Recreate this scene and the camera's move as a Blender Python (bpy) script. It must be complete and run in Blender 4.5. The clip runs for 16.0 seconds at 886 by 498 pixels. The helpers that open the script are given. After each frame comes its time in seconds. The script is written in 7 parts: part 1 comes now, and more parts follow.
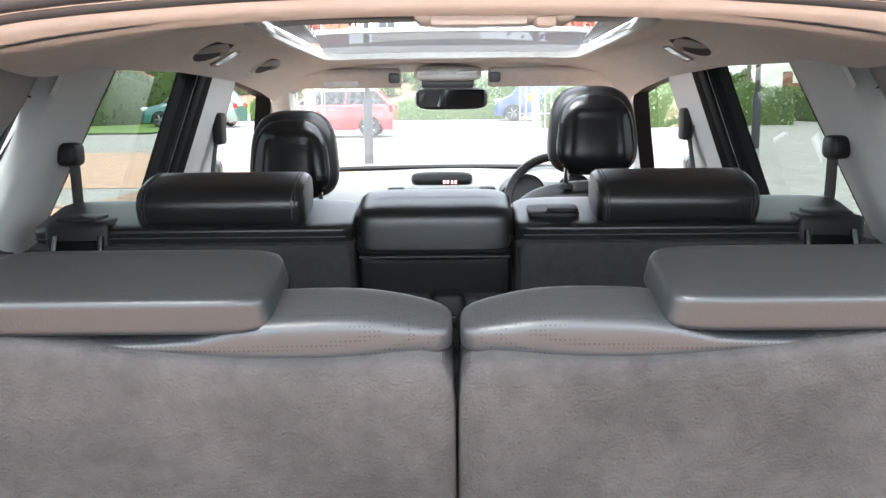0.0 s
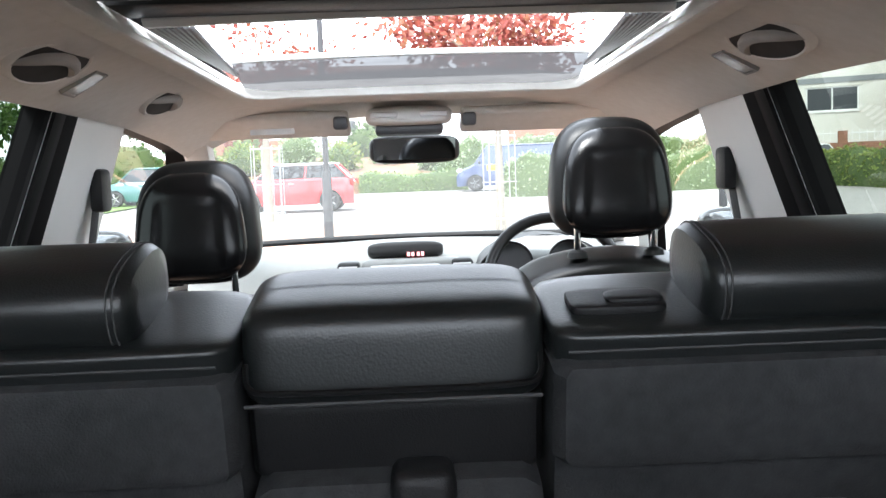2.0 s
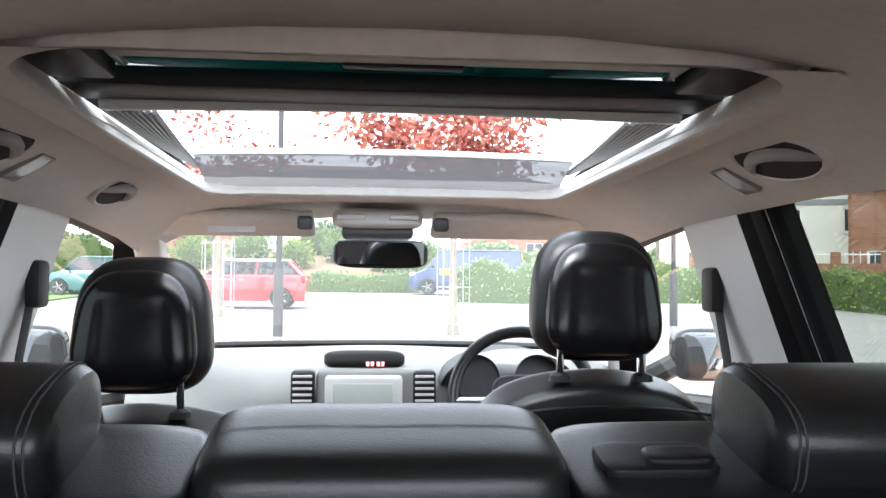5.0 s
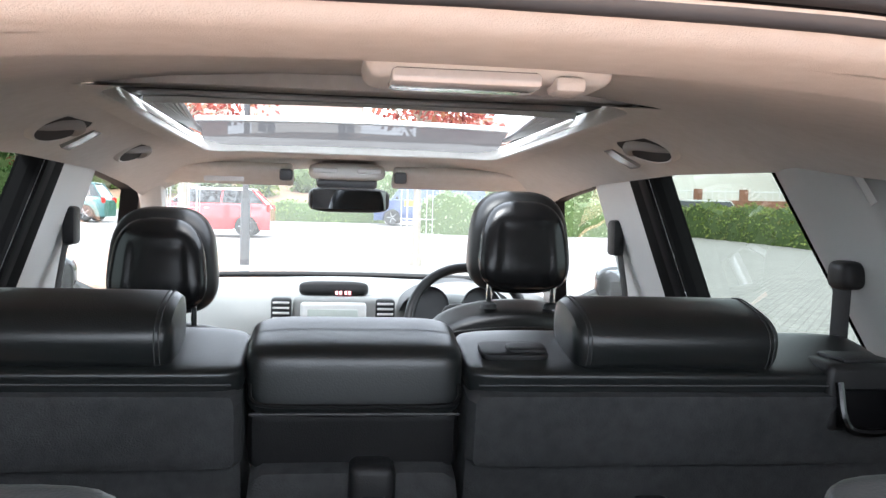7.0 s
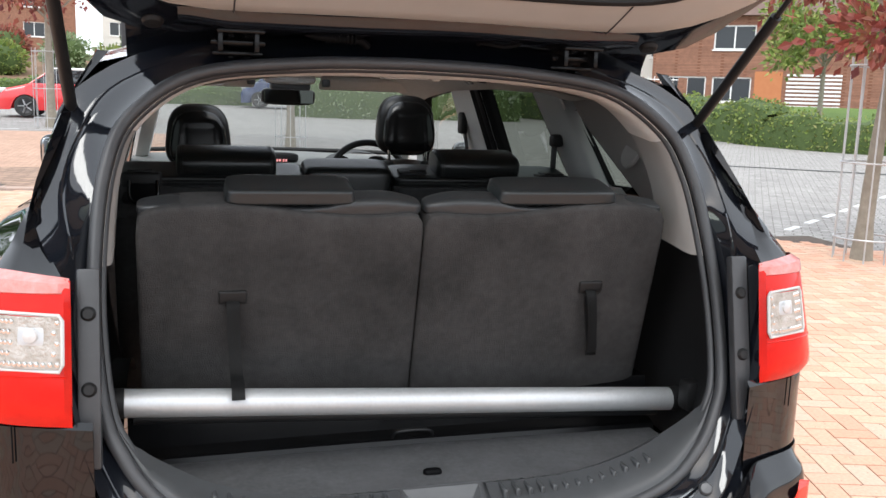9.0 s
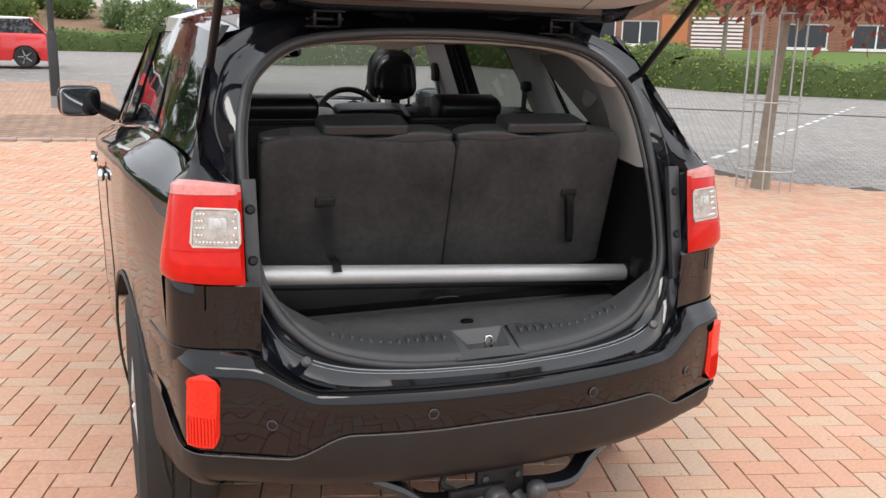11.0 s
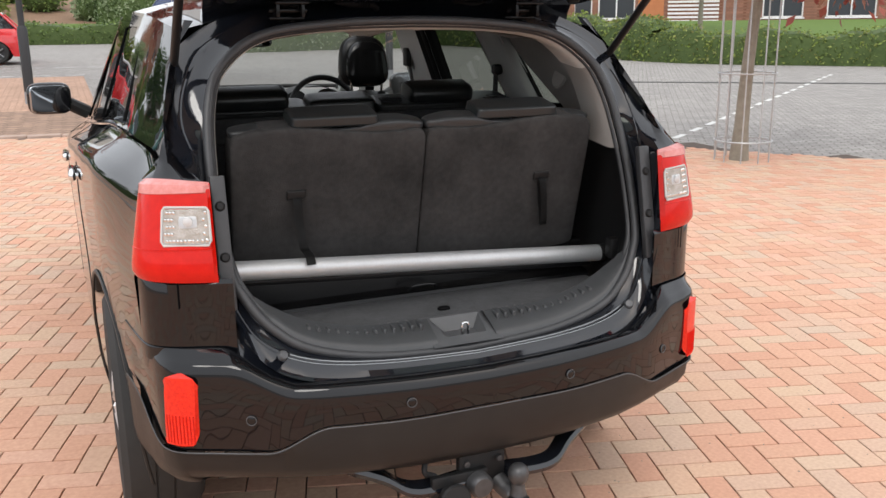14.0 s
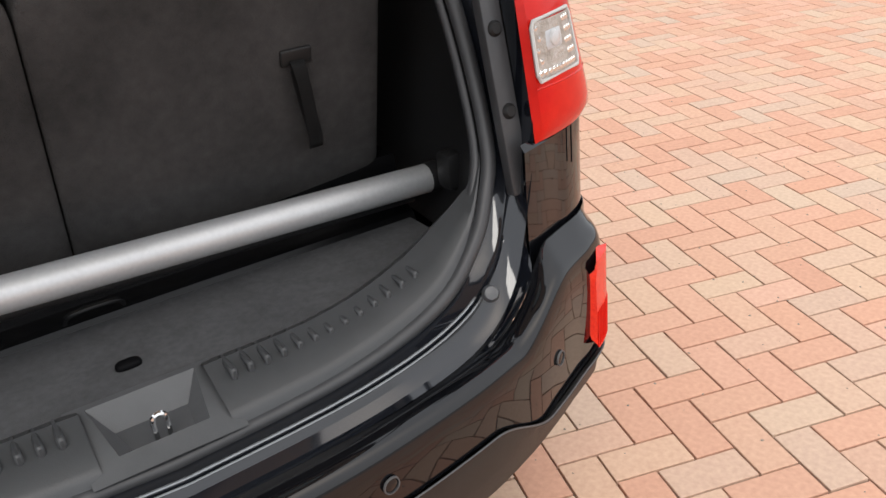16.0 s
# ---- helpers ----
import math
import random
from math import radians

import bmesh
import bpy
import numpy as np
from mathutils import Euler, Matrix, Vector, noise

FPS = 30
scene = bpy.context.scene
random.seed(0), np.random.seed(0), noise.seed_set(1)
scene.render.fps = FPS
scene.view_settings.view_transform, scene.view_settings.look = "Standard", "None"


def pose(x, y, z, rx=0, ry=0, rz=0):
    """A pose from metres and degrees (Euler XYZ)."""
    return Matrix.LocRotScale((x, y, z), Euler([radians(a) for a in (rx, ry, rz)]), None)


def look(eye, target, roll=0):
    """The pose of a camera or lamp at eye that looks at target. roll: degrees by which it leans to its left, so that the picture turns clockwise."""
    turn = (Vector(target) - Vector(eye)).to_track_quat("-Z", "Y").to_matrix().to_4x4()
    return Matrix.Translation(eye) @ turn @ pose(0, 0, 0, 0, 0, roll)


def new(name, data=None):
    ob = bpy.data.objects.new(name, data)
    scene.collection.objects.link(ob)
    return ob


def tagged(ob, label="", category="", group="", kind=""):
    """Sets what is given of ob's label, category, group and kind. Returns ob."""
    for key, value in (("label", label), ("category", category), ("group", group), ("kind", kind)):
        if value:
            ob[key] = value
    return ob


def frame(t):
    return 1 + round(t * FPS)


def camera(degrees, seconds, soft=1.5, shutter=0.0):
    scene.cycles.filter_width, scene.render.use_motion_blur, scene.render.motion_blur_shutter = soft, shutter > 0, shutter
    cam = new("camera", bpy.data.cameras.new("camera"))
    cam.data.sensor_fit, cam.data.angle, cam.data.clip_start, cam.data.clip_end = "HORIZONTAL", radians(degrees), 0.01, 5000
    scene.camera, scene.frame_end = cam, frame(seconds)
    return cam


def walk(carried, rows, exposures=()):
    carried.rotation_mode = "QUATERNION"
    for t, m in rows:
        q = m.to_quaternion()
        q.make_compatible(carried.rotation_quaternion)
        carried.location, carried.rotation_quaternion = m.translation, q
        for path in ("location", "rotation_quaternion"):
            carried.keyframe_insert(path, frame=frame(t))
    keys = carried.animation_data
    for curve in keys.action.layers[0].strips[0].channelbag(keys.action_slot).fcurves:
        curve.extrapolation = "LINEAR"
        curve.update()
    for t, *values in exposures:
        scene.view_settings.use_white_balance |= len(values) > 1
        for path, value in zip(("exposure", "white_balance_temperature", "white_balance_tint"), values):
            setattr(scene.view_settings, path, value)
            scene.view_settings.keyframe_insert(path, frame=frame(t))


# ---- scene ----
cam = camera(53.1, 16.0)
PATH = [
    (0, (0.016, -0.035, 1.485), (-0.007, 1.94, 1.172), -0.6),
    (0.5, (-0.019, 0.186, 1.473), (-0.028, 2.17, 1.218), -0.2),
    (1, (-0.007, 0.404, 1.458), (0.016, 2.393, 1.247), 0.4),
    (1.5, (-0.001, 0.551, 1.435), (0.046, 2.542, 1.255), -0.9),
    (2, (0.009, 0.622, 1.43), (0.069, 2.615, 1.276), -2.1),
    (2.5, (0.008, 0.62, 1.43), (0.069, 2.616, 1.327), -2.8),
    (3, (0.011, 0.617, 1.431), (0.077, 2.616, 1.387), -3.1),
    (3.5, (0.006, 0.651, 1.426), (0.102, 2.649, 1.424), -1.4),
    (4, (-0.03, 0.746, 1.445), (0.091, 2.742, 1.463), 2.2),
    (4.2, (-0.026, 0.761, 1.448), (0.119, 2.754, 1.528), -0.0),
    (6.3, (-0.027, 0.701, 1.436), (0.22, 2.686, 1.44), 2.6),
    (6.5, (-0.032, 0.6, 1.452), (0.22, 2.584, 1.417), 2.8),
    (7, (-0.046, 0.328, 1.484), (0.21, 2.31, 1.405), 1.5),
    (7.5, (-0.035, 0.049, 1.499), (0.223, 2.028, 1.37), 1.6),
    (8, (-0.088, -0.304, 1.514), (0.18, 1.671, 1.345), 1.3),
    (8.2, (-0.138, -0.453, 1.546), (0.126, 1.514, 1.298), 1.5),
    (8.5, (-0.255, -0.695, 1.533), (0.167, 1.244, 1.286), 1.5),
    (9, (-0.443, -1.098, 1.527), (0.11, 0.796, 1.196), 1.9),
    (9.5, (-0.697, -1.386, 1.533), (-0.073, 0.478, 1.164), 2.3),
    (9.7, (-0.795, -1.474, 1.527), (-0.141, 0.375, 1.134), 2.4),
    (11.8, (-0.965, -1.728, 1.574), (-0.228, 0.075, 1.119), 1.3),
    (12, (-0.957, -1.728, 1.57), (-0.223, 0.074, 1.111), 1.2),
    (12.5, (-0.949, -1.725, 1.573), (-0.212, 0.075, 1.109), 0.9),
    (13, (-0.935, -1.717, 1.573), (-0.195, 0.079, 1.096), 0.5),
    (13.5, (-0.93, -1.73, 1.576), (-0.181, 0.061, 1.094), 0.2),
    (14, (-0.925, -1.726, 1.578), (-0.17, 0.062, 1.092), -0.5),
    (14.5, (-0.898, -1.648, 1.574), (-0.154, 0.115, 0.993), -4.8),
    (15, (-0.649, -1.392, 1.534), (0.074, 0.337, 0.835), -10.0),
    (15.5, (-0.4, -1.019, 1.507), (0.431, 0.62, 0.718), -9.0),
    (16, (-0.143, -0.647, 1.465), (0.785, 0.882, 0.571), -5.6),
]
EXPOSURES = [(0, 2.7, 6050, 7), (0.5, 2.35, 6050, 7), (1.2, 2.5, 6050, 8), (3.0, 2.55, 6050, 8), (4.2, 2.45, 6000, 8), (6.3, 2.4, 6000, 8), (7.0, 2.6, 5950, 8), (7.5, 3.0, 5900, 8), (8.0, 3.0, 5900, 6), (8.3, 2.65, 5800, 5), (8.5, 2.25, 5700, 4), (8.75, 1.1, 6000, 6), (9.0, 0.65, 6200, 8), (9.5, 0.6, 6300, 10), (9.7, 0.5, 6400, 10), (11.8, 0.2, 6500, 10), (16, 0.15, 6500, 10)]
walk(cam, [(t, look(eye, target, roll)) for t, eye, target, roll in PATH], EXPOSURES)

# ---- exposure and light ----
world = bpy.data.worlds.new("sky")
scene.world = world
world.use_nodes = True
wn = world.node_tree.nodes
sky = wn.new("ShaderNodeTexSky")
sky.sky_type = "NISHITA"
sky.sun_disc = False
sky.sun_elevation = radians(55)
sky.sun_rotation = radians(150)
sky.air_density, sky.dust_density, sky.ozone_density = 1.0, 6.0, 1.0
cloud_mix = wn.new("ShaderNodeMixRGB")
cloud_mix.inputs[0].default_value = 0.8
cloud_mix.inputs[2].default_value = (11.0, 11.3, 11.8, 1)
world.node_tree.links.new(sky.outputs[0], cloud_mix.inputs[1])
world.node_tree.links.new(cloud_mix.outputs[0], wn["Background"].inputs[0])
wn["Background"].inputs[1].default_value = 0.13
sun = new("sun", bpy.data.lights.new("sun", "SUN"))
sun.data.energy, sun.data.angle, sun.data.color = 1.2, radians(25), (1.0, 0.96, 0.9)
sun.matrix_world = look((-6, -9, 14), (0, 0, 0))

# ---- materials ----


def mat(name, color, rough=0.6, metal=0.0, color2=None, scale=8.0, amount=0.5, bump=0.0, bump_scale=60.0, coat=0.0, random_tint=0.0, grime=0.0, spec=0.5):
    """A principled surface with two scales of variation and fine relief."""
    m = bpy.data.materials.new(name)
    m.use_nodes = True
    n, l = m.node_tree.nodes, m.node_tree.links
    b = n["Principled BSDF"]
    b.inputs["Roughness"].default_value, b.inputs["Metallic"].default_value = rough, metal
    b.inputs["Coat Weight"].default_value = coat
    b.inputs["Coat Roughness"].default_value = 0.03
    b.inputs["Specular IOR Level"].default_value = spec
    b.inputs["Base Color"].default_value = (*color, 1)
    co = n.new("ShaderNodeTexCoord")
    out = None
    if color2:
        nz = n.new("ShaderNodeTexNoise")
        nz.inputs["Scale"].default_value, nz.inputs["Detail"].default_value = scale, 8
        nz.inputs["Roughness"].default_value = 0.65
        l.new(co.outputs["Object"], nz.inputs["Vector"])
        ramp = n.new("ShaderNodeValToRGB")
        ramp.color_ramp.elements[0].position, ramp.color_ramp.elements[1].position = 0.5 - amount / 2, 0.5 + amount / 2
        ramp.color_ramp.elements[0].color, ramp.color_ramp.elements[1].color = (*color, 1), (*color2, 1)
        l.new(nz.outputs["Fac"], ramp.inputs["Fac"])
        out = ramp.outputs["Color"]
    if random_tint:
        info = n.new("ShaderNodeObjectInfo")
        hsv = n.new("ShaderNodeHueSaturation")
        rng = n.new("ShaderNodeMapRange")
        rng.inputs["To Min"].default_value, rng.inputs["To Max"].default_value = 1 - random_tint, 1 + random_tint
        l.new(info.outputs["Random"], rng.inputs["Value"])
        l.new(rng.outputs["Result"], hsv.inputs["Value"])
        if out:
            l.new(out, hsv.inputs["Color"])
        else:
            hsv.inputs["Color"].default_value = (*color, 1)
        out = hsv.outputs["Color"]
    if grime:
        nz2 = n.new("ShaderNodeTexNoise")
        nz2.inputs["Scale"].default_value, nz2.inputs["Detail"].default_value = scale * 9, 5
        l.new(co.outputs["Object"], nz2.inputs["Vector"])
        mx = n.new("ShaderNodeMixRGB")
        mx.blend_type = "OVERLAY"
        mx.inputs[0].default_value = grime
        if out:
            l.new(out, mx.inputs[1])
        else:
            mx.inputs[1].default_value = (*color, 1)
        l.new(nz2.outputs["Fac"], mx.inputs[2])
        out = mx.outputs["Color"]
    if out:
        l.new(out, b.inputs["Base Color"])
    if bump:
        nb = n.new("ShaderNodeTexNoise")
        nb.inputs["Scale"].default_value, nb.inputs["Detail"].default_value = bump_scale, 4
        l.new(co.outputs["Object"], nb.inputs["Vector"])
        bp = n.new("ShaderNodeBump")
        bp.inputs["Strength"].default_value, bp.inputs["Distance"].default_value = bump, 0.004
        l.new(nb.outputs["Fac"], bp.inputs["Height"])
        l.new(bp.outputs["Normal"], b.inputs["Normal"])
    return m


def leather(name, color, rough=0.42):
    """Leather with a pebbled grain."""
    m = mat(name, color, rough, color2=tuple(c * 1.35 for c in color), scale=5, amount=0.7)
    n, l = m.node_tree.nodes, m.node_tree.links
    co = n.new("ShaderNodeTexCoord")
    v = n.new("ShaderNodeTexVoronoi")
    v.inputs["Scale"].default_value = 480
    l.new(co.outputs["Object"], v.inputs["Vector"])
    bp = n.new("ShaderNodeBump")
    bp.inputs["Strength"].default_value, bp.inputs["Distance"].default_value = 0.10, 0.0013
    bp.invert = True
    l.new(v.outputs["Distance"], bp.inputs["Height"])
    l.new(bp.outputs["Normal"], n["Principled BSDF"].inputs["Normal"])
    return m


def perforated(name, color, rough=0.4, pitch=270):
    """Leather with rows of small punched holes."""
    m = leather(name, color, rough)
    n, l = m.node_tree.nodes, m.node_tree.links
    co, v, lt, mx = n.new("ShaderNodeTexCoord"), n.new("ShaderNodeTexVoronoi"), n.new("ShaderNodeMath"), n.new("ShaderNodeMixRGB")
    v.inputs["Scale"].default_value, v.inputs["Randomness"].default_value = pitch, 0.0
    lt.operation, lt.inputs[1].default_value = "LESS_THAN", 0.22
    l.new(co.outputs["Object"], v.inputs["Vector"])
    l.new(v.outputs["Distance"], lt.inputs[0])
    b = n["Principled BSDF"]
    old = b.inputs["Base Color"].links[0].from_socket
    l.new(lt.outputs[0], mx.inputs[0])
    l.new(old, mx.inputs[1])
    mx.inputs[2].default_value = (0.004, 0.004, 0.004, 1)
    l.new(mx.outputs[0], b.inputs["Base Color"])
    return m


def gauze(name, color, cover):
    """A fine net: part of it cloth, the rest open."""
    m = bpy.data.materials.new(name)
    m.use_nodes = True
    n, l = m.node_tree.nodes, m.node_tree.links
    n.remove(n["Principled BSDF"])
    tr, df, mx, nz = n.new("ShaderNodeBsdfTransparent"), n.new("ShaderNodeBsdfTranslucent"), n.new("ShaderNodeMixShader"), n.new("ShaderNodeTexNoise")
    df.inputs[0].default_value = (*color, 1)
    nz.inputs["Scale"].default_value = 9
    mr = n.new("ShaderNodeMapRange")
    mr.inputs["To Min"].default_value, mr.inputs["To Max"].default_value = cover - 0.03, cover + 0.03
    l.new(nz.outputs["Fac"], mr.inputs["Value"])
    l.new(mr.outputs[0], mx.inputs[0])
    l.new(tr.outputs[0], mx.inputs[1])
    l.new(df.outputs[0], mx.inputs[2])
    l.new(mx.outputs[0], n["Material Output"].inputs[0])
    return m


def glass(name, color, rough=0.0, through_amount=0.9, veil=0.0):
    """A thin pane: clear transparency tinted by the colour, with a mirror share that grows at grazing angles and a
    painted veil of glare.
    """
    m = bpy.data.materials.new(name)
    m.use_nodes = True
    n, l = m.node_tree.nodes, m.node_tree.links
    n.remove(n["Principled BSDF"])
    tr, gl, mx, fr = n.new("ShaderNodeBsdfTransparent"), n.new("ShaderNodeBsdfGlossy"), n.new("ShaderNodeMixShader"), n.new("ShaderNodeLayerWeight")
    tr.inputs[0].default_value = (*[c * through_amount for c in color], 1)
    gl.inputs["Roughness"].default_value = rough
    fr.inputs["Blend"].default_value = 0.5
    pw, mr = n.new("ShaderNodeMath"), n.new("ShaderNodeMapRange")
    pw.operation = "POWER"
    pw.inputs[1].default_value = 5.0
    l.new(fr.outputs["Facing"], pw.inputs[0])
    l.new(pw.outputs[0], mr.inputs["Value"])
    mr.inputs["To Min"].default_value = 0.04
    mr.inputs["To Max"].default_value = 0.8
    l.new(mr.outputs[0], mx.inputs[0])
    l.new(tr.outputs[0], mx.inputs[1])
    l.new(gl.outputs[0], mx.inputs[2])
    last = mx
    if veil:
        # pale translucent share, painted in for the haze of glare on the pane
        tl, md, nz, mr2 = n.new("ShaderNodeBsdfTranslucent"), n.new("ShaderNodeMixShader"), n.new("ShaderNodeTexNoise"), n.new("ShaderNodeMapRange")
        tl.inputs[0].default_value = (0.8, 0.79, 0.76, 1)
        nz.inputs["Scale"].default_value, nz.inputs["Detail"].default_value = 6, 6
        mr2.inputs["To Min"].default_value, mr2.inputs["To Max"].default_value = veil * 0.7, veil * 1.3
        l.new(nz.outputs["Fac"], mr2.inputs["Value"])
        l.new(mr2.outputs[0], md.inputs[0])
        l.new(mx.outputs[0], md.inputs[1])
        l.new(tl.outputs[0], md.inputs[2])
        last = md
    l.new(last.outputs[0], n["Material Output"].inputs[0])
    return m


M_PAINT = mat("black_car_paint", (0.003, 0.0032, 0.0042), 0.03, color2=(0.0045, 0.0048, 0.006), scale=40, amount=0.6, spec=0.48)
M_PAINT_IN = mat("black_inner_paint", (0.005, 0.006, 0.009), 0.07, color2=(0.008, 0.0095, 0.013), scale=9, spec=0.75)
M_BPLASTIC = mat("black_textured_plastic", (0.0115, 0.0108, 0.0105), 0.44, color2=(0.018, 0.017, 0.0165), scale=14, bump=0.12, bump_scale=500, spec=0.35)
M_DPLASTIC = mat("dark_trim_plastic", (0.009, 0.009, 0.0095), 0.48, color2=(0.014, 0.014, 0.0145), scale=10, bump=0.15, bump_scale=600, spec=0.3)
M_RUBBER = mat("black_rubber", (0.0025, 0.0025, 0.003), 0.6, color2=(0.004, 0.004, 0.0045), scale=12, spec=0.08)
# dark colour that stands for the shade inside the grab handles
M_RECESS_SHADE = mat("handle_recess_shade", (0.03, 0.029, 0.028), 0.8, color2=(0.045, 0.043, 0.042), scale=20, spec=0.2)
M_GREYTRIM = mat("light_grey_trim", (0.52, 0.525, 0.51), 0.6, color2=(0.57, 0.57, 0.55), scale=4, bump=0.08, bump_scale=500)
M_CTRIM = mat("grey_pillar_plastic", (0.37, 0.385, 0.375), 0.65, color2=(0.41, 0.42, 0.405), scale=4, bump=0.08, bump_scale=500)
M_LINER = mat("woven_headlining", (0.60, 0.585, 0.555), 0.92, color2=(0.66, 0.645, 0.615), scale=6, amount=0.6, bump=0.25, bump_scale=900, grime=0.15)
M_TGTRIM = mat("tailgate_trim", (0.42, 0.41, 0.39), 0.62, color2=(0.47, 0.46, 0.44), scale=5, bump=0.1, bump_scale=500)
M_LEATHER = leather("black_leather", (0.0085, 0.0098, 0.0098), 0.35)
M_LEATHER_D = leather("smooth_black_leather", (0.005, 0.005, 0.005), 0.34)
M_LEATHER_D.node_tree.nodes["Principled BSDF"].inputs["Specular IOR Level"].default_value = 0.3
M_CARPET = mat("grey_carpet_back", (0.023, 0.0222, 0.022), 0.95, color2=(0.060, 0.0575, 0.057), scale=6.5, amount=0.55, bump=0.6, bump_scale=380, grime=0.3, spec=0.15)
M_FLOORCARPET = mat("cargo_carpet", (0.066, 0.067, 0.070), 0.95, color2=(0.096, 0.097, 0.101), scale=12, bump=0.4, bump_scale=600, grime=0.3, spec=0.15)
M_SEAL = mat("rubber_seal", (0.034, 0.035, 0.038), 0.45, color2=(0.049, 0.050, 0.053), scale=20)
M_SCUFF = mat("grey_scuff_plate", (0.036, 0.038, 0.040), 0.40, color2=(0.050, 0.052, 0.055), scale=14, bump=0.1, bump_scale=500)
M_TRAY = mat("grey_moulded_plastic", (0.062, 0.064, 0.067), 0.4, color2=(0.08, 0.082, 0.086), scale=14, bump=0.1, bump_scale=500)
M_SILVER = mat("silver_painted_tube", (0.50, 0.51, 0.52), 0.42, metal=0.55, color2=(0.56, 0.57, 0.58), scale=18, grime=0.12)
M_ALU = mat("brushed_aluminium", (0.62, 0.63, 0.65), 0.28, metal=0.9, color2=(0.68, 0.69, 0.7), scale=20)
M_CHROME = mat("chrome", (0.8, 0.8, 0.8), 0.08, metal=1.0)
M_STEEL = mat("worn_steel", (0.10, 0.10, 0.105), 0.45, metal=0.6, color2=(0.06, 0.06, 0.06), scale=30)
M_MIDGREY = mat("mid_grey_plastic", (0.20, 0.20, 0.20), 0.5, color2=(0.24, 0.24, 0.235), scale=8)
M_GLASS = glass("clear_window", (0.97, 1.0, 0.98), 0.0, 0.74)
# the last number sets how much glare haze is mixed into the windscreen
M_SCREEN = glass("veiled_windscreen", (0.97, 1.0, 0.98), 0.0, 0.68, 0.04)
M_PRIVACY = glass("side_window", (0.25, 0.275, 0.25), 0.0, 1.0)
M_ROOFGLASS = glass("green_roof_glass", (0.022, 0.075, 0.068))
M_MESH = gauze("deflector_gauze", (0.035, 0.034, 0.034), 0.94)
# light metal colour that stands for glints on the black painted ridges
M_GUTTER_GLINT = mat("gutter_glint", (0.25, 0.26, 0.27), 0.2, metal=0.6)
M_HINGE = mat("black_hinge_paint", (0.003, 0.003, 0.0035), 0.25, color2=(0.006, 0.006, 0.0065), scale=30, spec=0.25)
M_DTRIM = mat("warm_grey_trim", (0.27, 0.258, 0.245), 0.75, color2=(0.31, 0.297, 0.282), scale=5, bump=0.1, bump_scale=500)
M_MIRROR = mat("mirror_glass", (0.42, 0.44, 0.46), 0.02, metal=1.0)
M_RED = mat("red_lamp_lens", (0.52, 0.007, 0.003), 0.08, color2=(0.60, 0.011, 0.005), scale=30, amount=0.3, spec=0.28)
# pale pink of the lamp's top strip, a highlight put into the colour
M_PINK = mat("pink_highlight_lens", (0.62, 0.22, 0.20), 0.06, color2=(0.70, 0.32, 0.30), scale=50, amount=0.3, spec=0.3)
# lighter copy of the black leather, sky sheen of the third-row tops painted in
M_LEATHER_T = leather("sky_sheen_leather", (0.013, 0.0155, 0.017), 0.37)
# perforated leather of the same seats, lightened likewise for the sheen
M_PERF = perforated("perforated_leather", (0.022, 0.024, 0.026), 0.38)
M_REDRIB = mat("red_reflector_lens", (0.85, 0.03, 0.008), 0.2, coat=0.0, color2=(0.6, 0.01, 0.004), scale=120, amount=0.5, bump=0.4, bump_scale=250)
M_CLEARLENS = mat("clear_lamp_lens", (0.30, 0.26, 0.22), 0.12, metal=0.4, color2=(0.55, 0.52, 0.48), scale=45, amount=0.35, bump=0.5, bump_scale=220)
M_SHELL_T = mat("satin_black_moulding", (0.006, 0.006, 0.0065), 0.25, color2=(0.009, 0.009, 0.0095), scale=20)
M_STRAP = mat("black_webbing", (0.007, 0.007, 0.0075), 0.7, bump=0.3, bump_scale=800)
M_STITCH = mat("grey_stitching", (0.045, 0.045, 0.045), 0.8)
M_TYRE = mat("tyre_rubber", (0.018, 0.018, 0.018), 0.8, color2=(0.03, 0.029, 0.028), scale=15)
M_RIM = mat("alloy_rim", (0.55, 0.55, 0.56), 0.3, metal=0.9)
M_DASH = mat("grey_dashboard", (0.17, 0.175, 0.17), 0.6, color2=(0.2, 0.2, 0.19), scale=5, bump=0.15, bump_scale=500)
M_LCD = mat("map_screen", (0.42, 0.46, 0.42), 0.25)
M_AMBER = bpy.data.materials.new("red_clock_digits")
M_AMBER.use_nodes = True
M_AMBER.node_tree.nodes["Principled BSDF"].inputs["Emission Color"].default_value = (1.0, 0.05, 0.05, 1)
M_AMBER.node_tree.nodes["Principled BSDF"].inputs["Emission Strength"].default_value = 0.35
M_LENS = mat("clear_lamp_cover", (0.50, 0.50, 0.50), 0.2, coat=0.6, color2=(0.6, 0.6, 0.6), scale=60)

# ---- mesh helpers ----
CX = 0.015


def thing(name, base, label, category, group="", kind=""):
    e = new(name)
    e.location = base
    e.empty_display_size = 0.1
    e["base"] = list(base)
    return tagged(e, label, category, group, kind)


